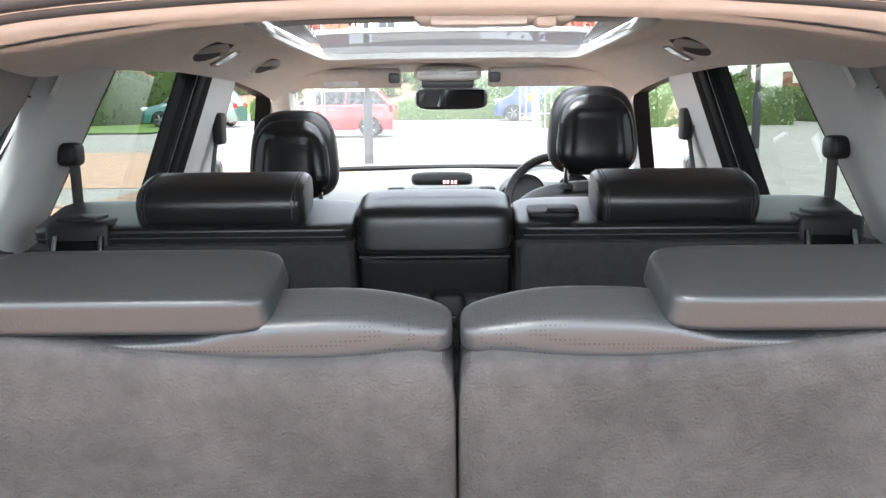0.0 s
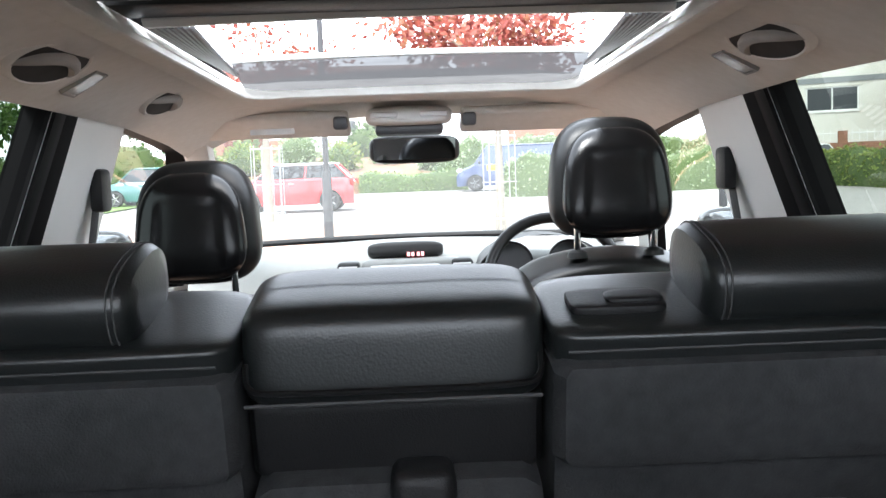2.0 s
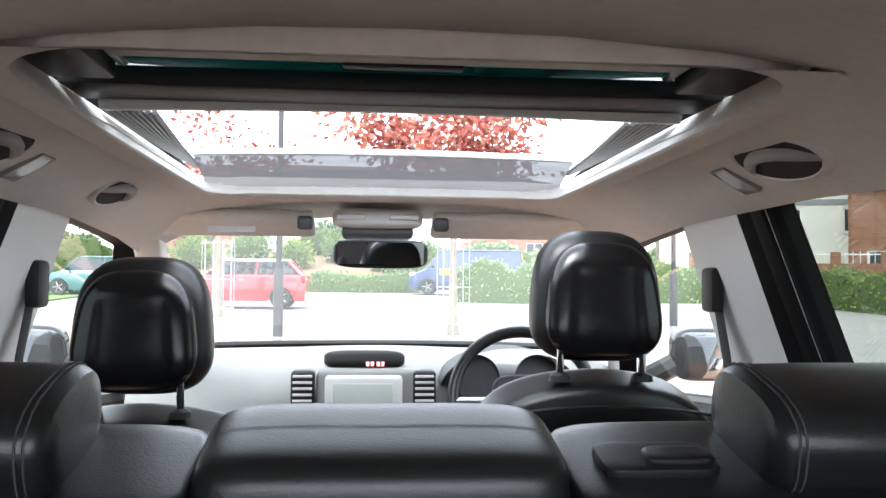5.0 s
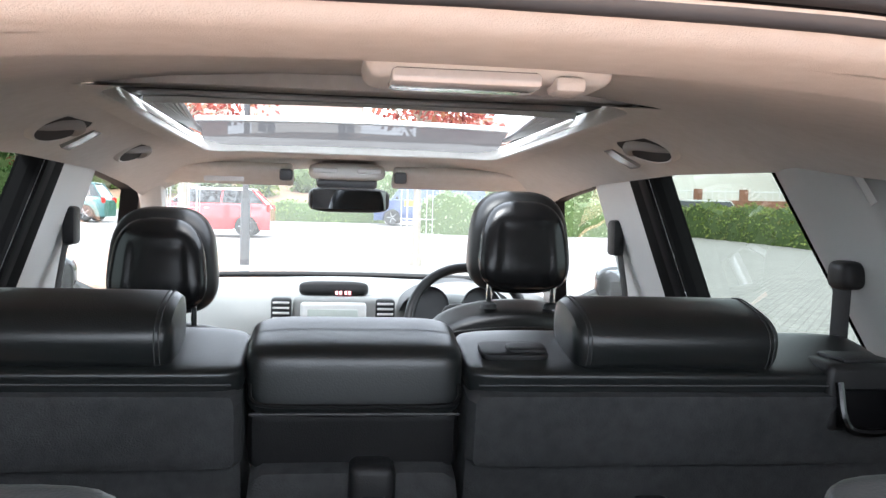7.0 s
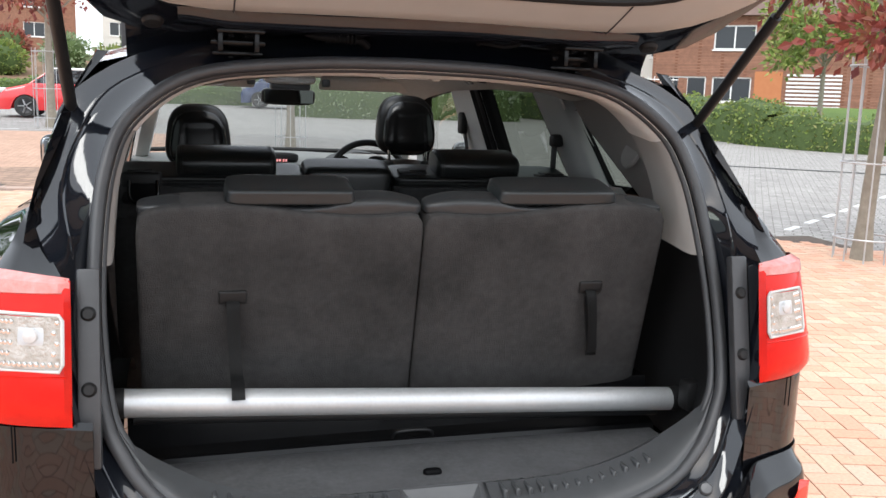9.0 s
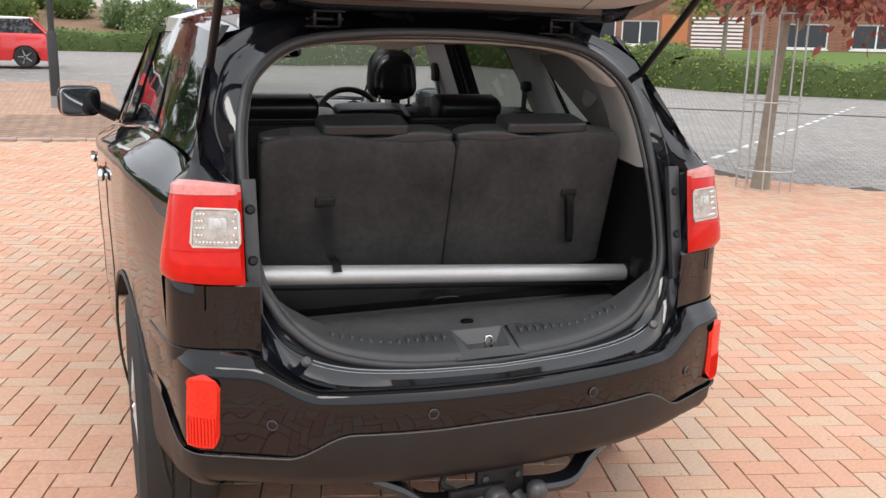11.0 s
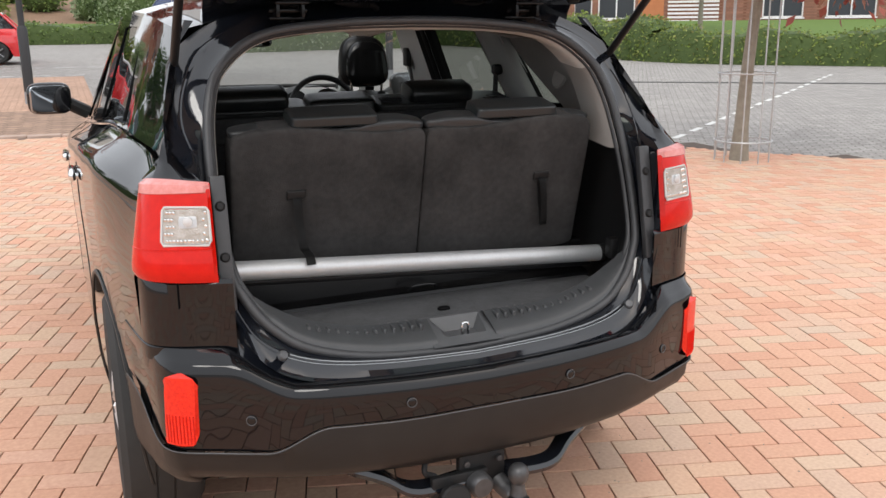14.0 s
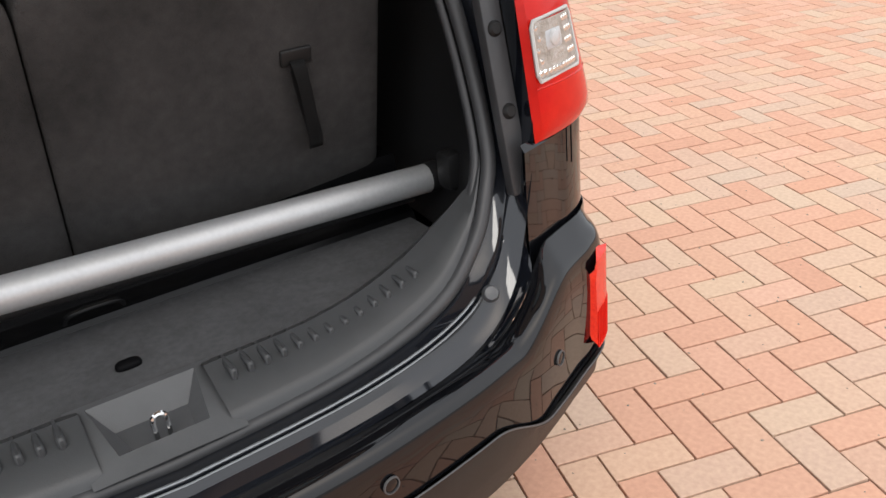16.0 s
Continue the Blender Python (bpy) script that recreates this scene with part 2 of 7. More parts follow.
def part(name, bm, material, parent=None, label="", smooth=True, sharp=40):
    """Links a bmesh, built in the coordinates of its setting, as one mesh under a thing or a part."""
    bmesh.ops.recalc_face_normals(bm, faces=bm.faces)
    me = bpy.data.meshes.new(name)
    if smooth:
        for fc in bm.faces:
            fc.smooth = True
        for e in bm.edges:
            if len(e.link_faces) == 2 and e.calc_face_angle(0) > radians(sharp):
                e.smooth = False
    bm.to_mesh(me)
    bm.free()
    for m in material if isinstance(material, (list, tuple)) else [material]:
        me.materials.append(m)
    ob = new(name, me)
    if parent is not None:
        ob.parent = parent
        if "base" in parent:
            ob.location = -Vector(parent["base"]) + Vector(parent["shift"] if "shift" in parent else (0, 0, 0))
    if label:
        ob["label"] = label
    return ob


def B():
    return bmesh.new()


def box(bm, x0, x1, y0, y1, z0, z1, bevel=0.0, seg=2, m=None):
    """A box with rounded edges."""
    g = bmesh.ops.create_cube(bm, size=1.0)
    vs = g["verts"]
    for v in vs:
        v.co = Vector((x0 + (v.co.x + 0.5) * (x1 - x0), y0 + (v.co.y + 0.5) * (y1 - y0), z0 + (v.co.z + 0.5) * (z1 - z0)))
    es = list({e for v in vs for e in v.link_edges})
    if m is not None:
        for v in vs:
            v.co = m @ v.co
    if bevel:
        bmesh.ops.bevel(bm, geom=es, offset=bevel, segments=seg, profile=0.5, affect="EDGES", clamp_overlap=True)
    return bm


def sheet(bm, rows, close_u=False, close_v=False):
    """Quads over a grid of points."""
    vs = [[bm.verts.new(p) for p in r] for r in rows]
    nu, nv = len(vs), len(vs[0])
    for i in range(nu if close_u else nu - 1):
        for j in range(nv if close_v else nv - 1):
            q = [vs[i][j], vs[(i + 1) % nu][j], vs[(i + 1) % nu][(j + 1) % nv], vs[i][(j + 1) % nv]]
            if len(set(q)) == 4:
                bm.faces.new(q)
    return vs


def tube(bm, pts, r, sides=8, closed=False, caps=True, flat=1.0):
    """A round bar along a line; r may be a number or one for each point."""
    pts = [Vector(p) for p in pts]
    n = len(pts)
    rows = []
    up = None
    for i, p in enumerate(pts):
        a = pts[(i - 1) % n] if (closed or i > 0) else p
        b = pts[(i + 1) % n] if (closed or i < n - 1) else p
        d = (b - a).normalized()
        if up is None:
            up = Vector((0, 0, 1)) if abs(d.z) < 0.9 else Vector((1, 0, 0))
        s = d.cross(up).normalized()
        up = s.cross(d).normalized()
        rr = r[i] if isinstance(r, (list, tuple)) else r
        rows.append([p + (s * math.cos(t) + up * math.sin(t) * flat) * rr for t in [2 * math.pi * k / sides for k in range(sides)]])
    vs = sheet(bm, rows, close_u=closed, close_v=True)
    if caps and not closed:
        bm.faces.new(vs[0])
        bm.faces.new(vs[-1][::-1])
    return bm


def smooth_line(pts, n, closed=False):
    """A Catmull-Rom line through points, n steps a span."""
    pts = [Vector(p) for p in pts]
    k = len(pts)
    out = []
    for i in range(k if closed else k - 1):
        p0, p1, p2, p3 = (pts[(i + d) % k] if closed else pts[max(0, min(k - 1, i + d))] for d in (-1, 0, 1, 2))
        for s in range(n):
            t = s / n
            out.append(0.5 * (2 * p1 + (p2 - p0) * t + (2 * p0 - 5 * p1 + 4 * p2 - p3) * t * t + (3 * p1 - p0 - 3 * p2 + p3) * t ** 3))
    if not closed:
        out.append(pts[-1])
    return out


def pad(bm, centre, size, m=None, power=5.0, n=14, warp=None):
    """A cushion: a box blown to a soft superellipsoid; warp(p in -1..1, q) moves its points."""
    before = len(bm.verts)
    g = bmesh.ops.create_cube(bm, size=2.0)
    es = list({e for v in g["verts"] for e in v.link_edges})
    bmesh.ops.subdivide_edges(bm, edges=es, cuts=n, use_grid_fill=True)
    allv = bm.verts[:][before:]
    c, s = Vector(centre), Vector(size) / 2
    for v in allv:
        p = v.co.copy()
        mx = max(abs(p.x), abs(p.y), abs(p.z))
        k = (abs(p.x) ** power + abs(p.y) ** power + abs(p.z) ** power) ** (1 / power)
        p = p * (mx / k)
        q = Vector((p.x * s.x, p.y * s.y, p.z * s.z))
        if warp:
            q = warp(p, q)
        if m is not None:
            q = m @ q
        v.co = c + q
    return bm


def roll(bm, centre, size, m=None, power=2.8, round_end=0.018, n=28):
    """A long cushion along x: a rounded section with short soft ends."""
    c = Vector(centre)
    L, d, h = size[0] / 2, size[1] / 2, size[2] / 2
    ends = [(-L, 0.0), (-L, 0.6), (-L + round_end * 0.12, 0.86), (-L + round_end * 0.45, 0.965), (-L + round_end, 1.0), (-L * 0.5, 1.012), (0, 1.016), (L * 0.5, 1.012), (L - round_end, 1.0), (L - round_end * 0.45, 0.965), (L - round_end * 0.12, 0.86), (L, 0.6), (L, 0.0)]
    rows = []
    for x, k in ends:
        ring = []
        for i in range(n):
            a = 2 * math.pi * i / n
            ca, sa = math.cos(a), math.sin(a)
            r = max(k, 0.001) / (abs(ca) ** power + abs(sa) ** power) ** (1 / power)
            q = Vector((x, ca * r * d, sa * r * h))
            ring.append(c + (m @ q if m is not None else q))
        rows.append(ring)
    sheet(bm, rows, close_v=True)
    return bm


def lathe(bm, centre, axis, profile, sides=24):
    """A turned form: profile of (radius, height along the axis)."""
    rot = Vector((0, 0, 1)).rotation_difference(Vector(axis).normalized()).to_matrix()
    rows = [[Vector(centre) + rot @ Vector((r * math.cos(a), r * math.sin(a), h)) for a in [2 * math.pi * k / sides for k in range(sides)]] for r, h in profile]
    sheet(bm, rows, close_v=True)
    return bm


def lerp_table(table, v):
    """Straight-line reading of a table of (place, value)."""
    if v <= table[0][0]:
        return table[0][1]
    for (a, p), (b, q) in zip(table, table[1:]):
        if v <= b:
            t = (v - a) / (b - a)
            return p + (q - p) * t
    return table[-1][1]


def smoothstep(a, b, v):
    t = min(1.0, max(0.0, (v - a) / (b - a)))
    return t * t * (3 - 2 * t)


def rot_x(deg):
    return Matrix.Rotation(radians(deg), 3, "X")

# ---- the ground's height ----


def rise(x, y):
    """The car stands on the level part; ahead of it the ground climbs gently."""
    s = y - 4.0
    return 0.05 + 0.025 * (0.5 * (s + math.sqrt(s * s + 9.0)) - 0.25 if s > -40 else 0.0)


# ---- the car: shell ----
car = thing("estate_car", (CX, 1.9, 0.05), "large black estate car with raised tailgate parked on brick paving", "car")
car["shift"] = [CX, 0, 0]

HALF = [(0.30, 0.75), (0.40, 0.785), (0.5, 0.824), (0.6, 0.838), (0.7, 0.852), (0.85, 0.871), (1.0, 0.888), (1.3, 0.911), (1.6, 0.926), (2.2, 0.942), (3.0, 0.943), (3.6, 0.935), (4.1, 0.89), (4.45, 0.8), (4.7, 0.62)]
BELT = [(0.4, 1.25), (0.8, 1.275), (1.1, 1.285), (1.5, 1.268), (2.1, 1.215), (3.0, 1.14), (3.6, 1.09), (4.7, 0.9)]
RAIL = [(0.7, 1.585), (0.85, 1.602), (1.1, 1.625), (1.5, 1.65), (2.0, 1.665), (2.5, 1.66), (2.85, 1.635), (3.1, 1.60)]
CROWN = [(0.7, 0.055), (1.0, 0.055), (1.5, 0.06), (2.5, 0.06), (3.1, 0.05)]
# window posts: place at the belt, place at the roof
POSTS = [(0.50, 0.79), (1.12, 1.58), (1.29, 1.47), (1.515, 1.68), (2.17, 2.19), (2.62, 2.56), (3.54, 2.985), (3.72, 3.06)]
WINDOWS = {(1, 2): "quarter", (3, 4): "rear", (5, 6): "front"}
REAR_WHEEL, FRONT_WHEEL, WHEEL_R = 1.13, 3.83, 0.365


def glass_x(y, z):
    """Half-width of the side windows at a height."""
    top = lerp_table(RAIL, y)
    return 0.655 + (top - 0.02 - z) * 0.36 - 0.03 * smoothstep(1.1, 0.6, y)


def side_columns():
    cols = []
    for i, ((b0, t0), (b1, t1)) in enumerate(zip(POSTS, POSTS[1:])):
        k = max(2, int((b1 - b0) / 0.07))
        for s in range(k):
            f = s / k
            cols.append((b0 + (b1 - b0) * f, t0 + (t1 - t0) * f, i))
    cols.append((*POSTS[-1], len(POSTS) - 1))
    return cols


def upper_point(yb, yt, f, inset=0.0):
    """A point of the glasshouse's side: f 0 at the belt, 1 at the roof rail."""
    y = yb + (yt - yb) * f
    if yb < 1.2899:
        y = min(y, 1.29 + 0.18 * f - 0.10 * (1.29 - yb))
    z = lerp_table(BELT, yb) * (1 - f) + (lerp_table(RAIL, yt) - 0.02) * f
    return Vector((glass_x(y, z) - inset, y, z))


def roof_point(yt, g, inset=0.0):
    """A point of the roof: g 0 at the rail, 1 at the middle."""
    x = 0.655 * (1 - g) - 0.03 * smoothstep(1.1, 0.6, yt) * (1 - g)
    z = lerp_table(RAIL, yt) - 0.02 + (0.02 + lerp_table(CROWN, yt)) * (1 - (1 - g) ** 2.4)
    return Vector((max(0.0, x), yt, z - inset))


def lower_point(y, f):
    """A point of the flank: f 0 at the sill, 1 at the belt."""
    w, belt = lerp_table(HALF, y), lerp_table(BELT, y)
    z = 0.30 + (belt - 0.30) * f
    prof = lerp_table([(0.0, 0.045), (0.12, 0.022), (0.3, 0.010), (0.5, 0.008), (0.72, 0.0), (0.84, 0.0), (0.92, 0.004), (1.0, 0.012)], f)
    x = w - prof - 0.19 * max(0.0, z - 1.0) * smoothstep(1.0, 0.5, y)
    xg = glass_x(y, belt)
    x = x + (xg + 0.012 - x) * smoothstep(0.915, 1.0, f)
    return Vector((x, y, z))


def liner_point(y, g):
    """A point of the headlining: it bends down to the tops of the side windows."""
    k = smoothstep(0.95, 1.4, y)
    old = (0.075 - 0.03 * smoothstep(0.22, 0.4, g) * smoothstep(1.1, 1.5, y)) * smoothstep(-0.2, 0.25, g)
    bent = 0.045 + 0.03 * smoothstep(1.5, 1.1, y) + 0.028 * (1 - smoothstep(0.0, 0.28, g))
    p = roof_point(y, g, old + (bent - old) * k)
    p.x = max(0.0, p.x - (0.055 - 0.012 * k) * (1 - g))
    return p


FR = [0.0, 0.05, 0.22, 0.45, 0.66, 0.87, 1.0]
SUN_X, SUN_Y0, SUN_Y1 = 0.41, 1.525, 2.76
GR = [0.0, 0.04, 0.08, 0.13, 0.18, 0.24, 0.30, 0.37, 0.55, 0.78, 1.0]


def build_shell():
    cols = side_columns()
    for side, word in ((-1, "left"), (1, "right")):
        S = lambda v: Vector((v.x * side, v.y, v.z))
        # glasshouse frame and panes
        frame_bm, trim_bm = B(), B()
        panes = {}
        for c in range(len(cols) - 1):
            a, b = cols[c], cols[c + 1]
            key = (a[2], a[2] + 1)
            for r in range(len(FR) - 1):
                quad = lambda ins: [S(upper_point(p[0], p[1], f, ins)) for p, f in ((a, FR[r]), (b, FR[r]), (b, FR[r + 1]), (a, FR[r + 1]))]
                if key in WINDOWS and (1 <= r <= 3 if a[2] == 1 else 1 <= r <= 4):
                    panes.setdefault(key, []).append(quad(0.006))
                    continue
                frame_bm.faces.new([frame_bm.verts.new(v) for v in quad(0.0)])
                if a[2] not in (2, 0):
                    trim_bm.faces.new([trim_bm.verts.new(v) for v in quad(0.055)])
        # reveals between the frame and the trim
        for (i0, i1), kind in WINDOWS.items():
            (b0, t0), (b1, t1) = POSTS[i0], POSTS[i1]
            ring = []
            low, top = (1, 4) if kind == "quarter" else (1, 5)
            for f in FR[low:top]:
                ring.append((b0, t0, f))
            for k in range(8):
                ring.append((b0 + (b1 - b0) * k / 8, t0 + (t1 - t0) * k / 8, FR[top]))
            for f in FR[top:low:-1]:
                ring.append((b1, t1, f))
            for k in range(8):
                ring.append((b1 + (b0 - b1) * k / 8, t1 + (t0 - t1) * k / 8, FR[low]))
            rv = B()
            sheet(rv, [[S(upper_point(p[0], p[1], p[2], ins)) for p in ring] for ins in (0.0, 0.02 if kind == "quarter" else 0.055)], close_v=True)
            part("window_frame", rv, M_RUBBER, car, "black window reveal")
        for bm in (frame_bm, trim_bm):
            bmesh.ops.remove_doubles(bm, verts=bm.verts, dist=0.0005)
        part("window_pillar", frame_bm, M_PAINT, car)
        part("pillar_trim", trim_bm, M_GREYTRIM, car, "light grey pillar trim")
        # wedge-shaped trim of the pillar behind the rear door, and the quarter panel behind the small window
        cp = B()
        rows = []
        for k in range(9):
            f = -0.02 + 1.0 * k / 8
            (b2, t2), (b3, t3) = POSTS[2], POSTS[3]
            y2, y3 = b2 + (t2 - b2) * f, b3 + (t3 - b3) * f
            P = lambda y, ins: S(Vector((glass_x(y, upper_point(b3, t3, f).z) - ins, y, upper_point(b3, t3, f).z)))
            rows.append([P(y3 + 0.012, 0.02), P(y3 - 0.002, 0.046), P(y3 - 0.02, 0.060), P(y3 - 0.05, 0.072), P(y3 - 0.09, 0.079), P((y2 + y3) / 2 - 0.02, 0.082), P(y2 + 0.05, 0.074), P(y2 + 0.012, 0.058), P(y2 + 0.004, 0.046), P(y2 - 0.002, 0.012)])
        sheet(cp, rows)
        part("pillar_trim", cp, M_CTRIM, car, "light grey wedge-shaped pillar trim", sharp=75)
        qp = B()
        rows = []
        for k in range(9):
            f = -0.04 + 1.04 * k / 8
            (b0, t0), (b1, t1) = POSTS[0], POSTS[1]
            y0, y1 = b0 + (t0 - b0) * f, min(b1 + (t1 - b1) * f, 1.28 + 0.18 * f)
            zz = upper_point(b1, t1, f).z
            P = lambda y, ins: S(Vector((glass_x(y, zz) - ins, y, zz)))
            rows.append([P(y1 + 0.008, 0.008), P(y1 - 0.003, 0.020), P(y1 - 0.05, 0.034), P((y0 + y1) / 2 + 0.06, 0.056), P((y0 + y1) / 2 - 0.08, 0.070), P(y0 + 0.10, 0.066)])
        sheet(qp, rows)
        quarter = part("quarter_trim", qp, M_DTRIM, car, "warm grey moulded quarter trim", sharp=75)
        disc = B()
        lathe(disc, S(Vector((glass_x(1.0, 1.41) - 0.066, 1.0, 1.41))), (-side, 0, 0.36), [(0.0, -0.002), (0.034, -0.002), (0.038, 0.0), (0.042, -0.002), (0.044, -0.01)], 28)
        part("speaker_disc", disc, M_DTRIM, quarter, "round moulded disc").location = (0, 0, 0)
        bs = B()
        rows = []
        for k in range(7):
            f = -0.02 + 1.0 * k / 6
            (b4, t4) = POSTS[4]
            yy = b4 + (t4 - b4) * f
            zz = upper_point(b4, t4, f).z
            P = lambda y, ins: S(Vector((glass_x(y, zz) - ins, y, zz)))
            rows.append([P(yy - 0.004, 0.03), P(yy + 0.004, 0.062), P(yy + 0.035, 0.068), P(yy + 0.045, 0.062), P(yy + 0.06, 0.066), P(yy + 0.10 - 0.02 * f, 0.070), P(yy + 0.105 - 0.02 * f, 0.052)])
        sheet(bs, rows)
        part("door_frame", bs, M_RUBBER, car, "black rubber-edged rear door frame")
        for key, quads in panes.items():
            bm = B()
            for q in quads:
                bm.faces.new([bm.verts.new(v) for v in q])
            bmesh.ops.remove_doubles(bm, verts=bm.verts, dist=0.0005)
            ob = part("window_pane", bm, M_GLASS if WINDOWS[key] == "front" else M_PRIVACY, car, "clear side window")
            ob.visible_shadow = False
        # flank
        ys = [0.50 + 0.035 * k for k in range(0, 121)]
        fl = [0.0, 0.06, 0.12, 0.2, 0.3, 0.4, 0.5, 0.6, 0.66, 0.72, 0.78, 0.84, 0.88, 0.91, 0.93, 0.95, 0.97, 0.985, 1.0]
        bm = B()
        grid = [[S(lower_point(y, f)) for f in fl] for y in ys]
        vs = [[bm.verts.new(p) for p in r] for r in grid]
        RA = 0.43

        def inside(p):
            return any(math.hypot(p.y - w, p.z - 0.41) < RA for w in (REAR_WHEEL, FRONT_WHEEL))
        for i in range(len(ys) - 1):
            for j in range(len(fl) - 1):
                q = [vs[i][j], vs[i + 1][j], vs[i + 1][j + 1], vs[i][j + 1]]
                if not all(inside(v.co) for v in q) and not all(v.co.y < 0.78 and v.co.z < 0.62 for v in q):
                    bm.faces.new(q)
        for v in list(bm.verts):
            if not v.link_faces:
                bm.verts.remove(v)
                continue
            for w in (REAR_WHEEL, FRONT_WHEEL):
                d = math.hypot(v.co.y - w, v.co.z - 0.41)
                if d < RA:
                    v.co.y, v.co.z = w + (v.co.y - w) * RA / d, 0.41 + (v.co.z - 0.41) * RA / d
        part("body_side", bm, M_PAINT, car, "glossy black bodywork flank")
        for w in (REAR_WHEEL, FRONT_WHEEL):
            lip = B()
            pts = []
            for k in range(25):
                a = radians(-12 + 204 * k / 24)
                y, z = w + RA * math.cos(a), 0.41 + RA * math.sin(a)
                pts.append((side * (lower_point(y, max(0.0, (z - 0.30) / (lerp_table(BELT, y) - 0.30))).x + 0.001), y, z))
            tube(lip, pts, 0.008, 6, flat=0.7)
            part("wheel_arch", lip, M_BPLASTIC, car, "black plastic wheel arch lip")
            well = B()
            sheet(well, [[(side * xx, w + (RA + 0.02) * math.cos(radians(22 + 136 * k / 20)), 0.41 + (RA + 0.02) * math.sin(radians(22 + 136 * k / 20))) for k in range(21)] for xx in (0.855, 0.6)])
            part("arch_liner", well, M_DPLASTIC, car)
        # chrome strip along the belt
        st = B()
        pts = [S(upper_point(y, y, 0.0)) + Vector((side * 0.008, 0, 0.004)) for y in [1.26 + 0.1 * k for k in range(23)]]
        tube(st, pts, 0.009, 6, flat=1.3)
        part("belt_strip", st, M_CHROME, car, "bright strip below the side windows")
        # door handles
        for y, hz in ((1.60, 1.095), (2.62, 1.03)):
            h = B()
            p = lower_point(y, (hz - 0.30) / (lerp_table(BELT, y) - 0.30))
            box(h, side * (p.x + 0.012) - 0.012, side * (p.x + 0.012) + 0.012, y - 0.1, y + 0.1, p.z - 0.014, p.z + 0.016, 0.009, 3)
            box(h, side * p.x - 0.012, side * p.x + 0.012, y - 0.085, y - 0.055, p.z - 0.01, p.z + 0.01, 0.004)
            box(h, side * p.x - 0.012, side * p.x + 0.012, y + 0.055, y + 0.085, p.z - 0.01, p.z + 0.01, 0.004)
            part("door_handle", h, M_CHROME, car, "chrome pull handle of a door")
        # door gaps
        for y0, lean in ((1.52, 0.0), (2.36, 0.02), (3.42, 0.02)):
            gp = B()
            pts = [S(lower_point(y0 + lean * (1 - f), f)) + Vector((side * 0.0005, 0, 0)) for f in [0.1 + 0.9 * k / 14 for k in range(15)]]
            tube(gp, pts, 0.0016, 5)
            part("door_gap", gp, M_DPLASTIC, car, "dark shut line of a door")
        # door card inside
        dc = B()
        sheet(dc, [[(side * (glass_x(y, lerp_table(BELT, y)) - d), y, z) for d, z in ((0.03, lerp_table(BELT, y) + 0.012), (0.055, lerp_table(BELT, y) + 0.014), (0.075, lerp_table(BELT, y) - 0.01), (0.06, 1.0), (0.05, 0.8), (0.06, 0.45))] for y in [1.3 + 0.1 * k for k in range(26)]])
        part("door_card", dc, M_DPLASTIC, car, "black inner door lining")
    # roof with its opening
    yts = sorted(set([0.79 + (3.06 - 0.79) * k / 34 for k in range(35)] + [SUN_Y0, SUN_Y1]))
    for ins, material, nm, lab in ((0.0, M_PAINT, "roof", "glossy black roof panel with a glazed opening"), (0.075, M_LINER, "headlining", "pale woven cloth headlining")):
        bm = B()
        for side in (-1, 1):
            for a, b in zip(yts, yts[1:]):
                for g0, g1 in zip(GR, GR[1:]):
                    if g0 >= 0.36 and a > SUN_Y0 - 0.001 and b < SUN_Y1 + 0.001:
                        continue
                    q = []
                    for y, g in ((a, g0), (b, g0), (b, g1), (a, g1)):
                        p = liner_point(y, g) if ins else roof_point(y, g)
                        q.append(bm.verts.new((side * p.x, p.y, p.z)))
                    bm.faces.new(q)
        bmesh.ops.remove_doubles(bm, verts=bm.verts, dist=0.0006)
        part(nm, bm, material, car, lab)


build_shell()


def lip_ring(grow, inset, r=0.09):
    """The opening in the roof, as a rounded ring."""
    pts = []
    hx, y0, y1 = SUN_X + grow, SUN_Y0 - grow, SUN_Y1 + grow
    for cx, cy, a0 in ((hx - r, y1 - r, 0), (-hx + r, y1 - r, 90), (-hx + r, y0 + r, 180), (hx - r, y0 + r, 270)):
        for k in range(7):
            a = radians(a0 + 15 * k)
            pts.append((cx + r * math.cos(a), cy + r * math.sin(a)))
    return [Vector((x, y, roof_point(y, 1 - min(1, abs(x) / 0.655)).z - inset)) for x, y in pts]


bm = B()
sheet(bm, [lip_ring(0.02, 0.004, 0.002), lip_ring(-0.004, 0.008), lip_ring(-0.016, 0.028), lip_ring(-0.026, 0.044), lip_ring(-0.028, 0.051), lip_ring(-0.025, 0.053), lip_ring(-0.020, 0.0515, 0.06), lip_ring(0.008, 0.0475, 0.01)], close_v=True)
part("roof_surround", bm, M_LINER, car, "pale padded edge of the roof opening")

# roof glass slid back, cross beam, gauze deflector
bm = B()
box(bm, -0.40, 0.40, 1.565, 1.965, 1.7015, 1.7055, 0.001)
ob = part("roof_glass", bm, M_ROOFGLASS, car, "dark green tinted roof glass")
bm = B()
for x0, x1, y0, y1 in ((-0.405, -0.33, 1.55, 1.80), (0.33, 0.405, 1.55, 1.80), (-0.405, 0.405, 1.825, 1.918)):
    box(bm, x0, x1, y0, y1, 1.675, 1.699, 0.004)
part("roof_frame", bm, M_DPLASTIC, car, "black frame under the roof glass")
for s in (-1, 1):
    bm = B()
    tube(bm, [(s * 0.318, 1.56, 1.694), (s * 0.322, 1.80, 1.694)], 0.006, 8, flat=0.6)
    part("roof_rail", bm, M_ALU, car, "bright slide rail of the roof glass")
bm = B()
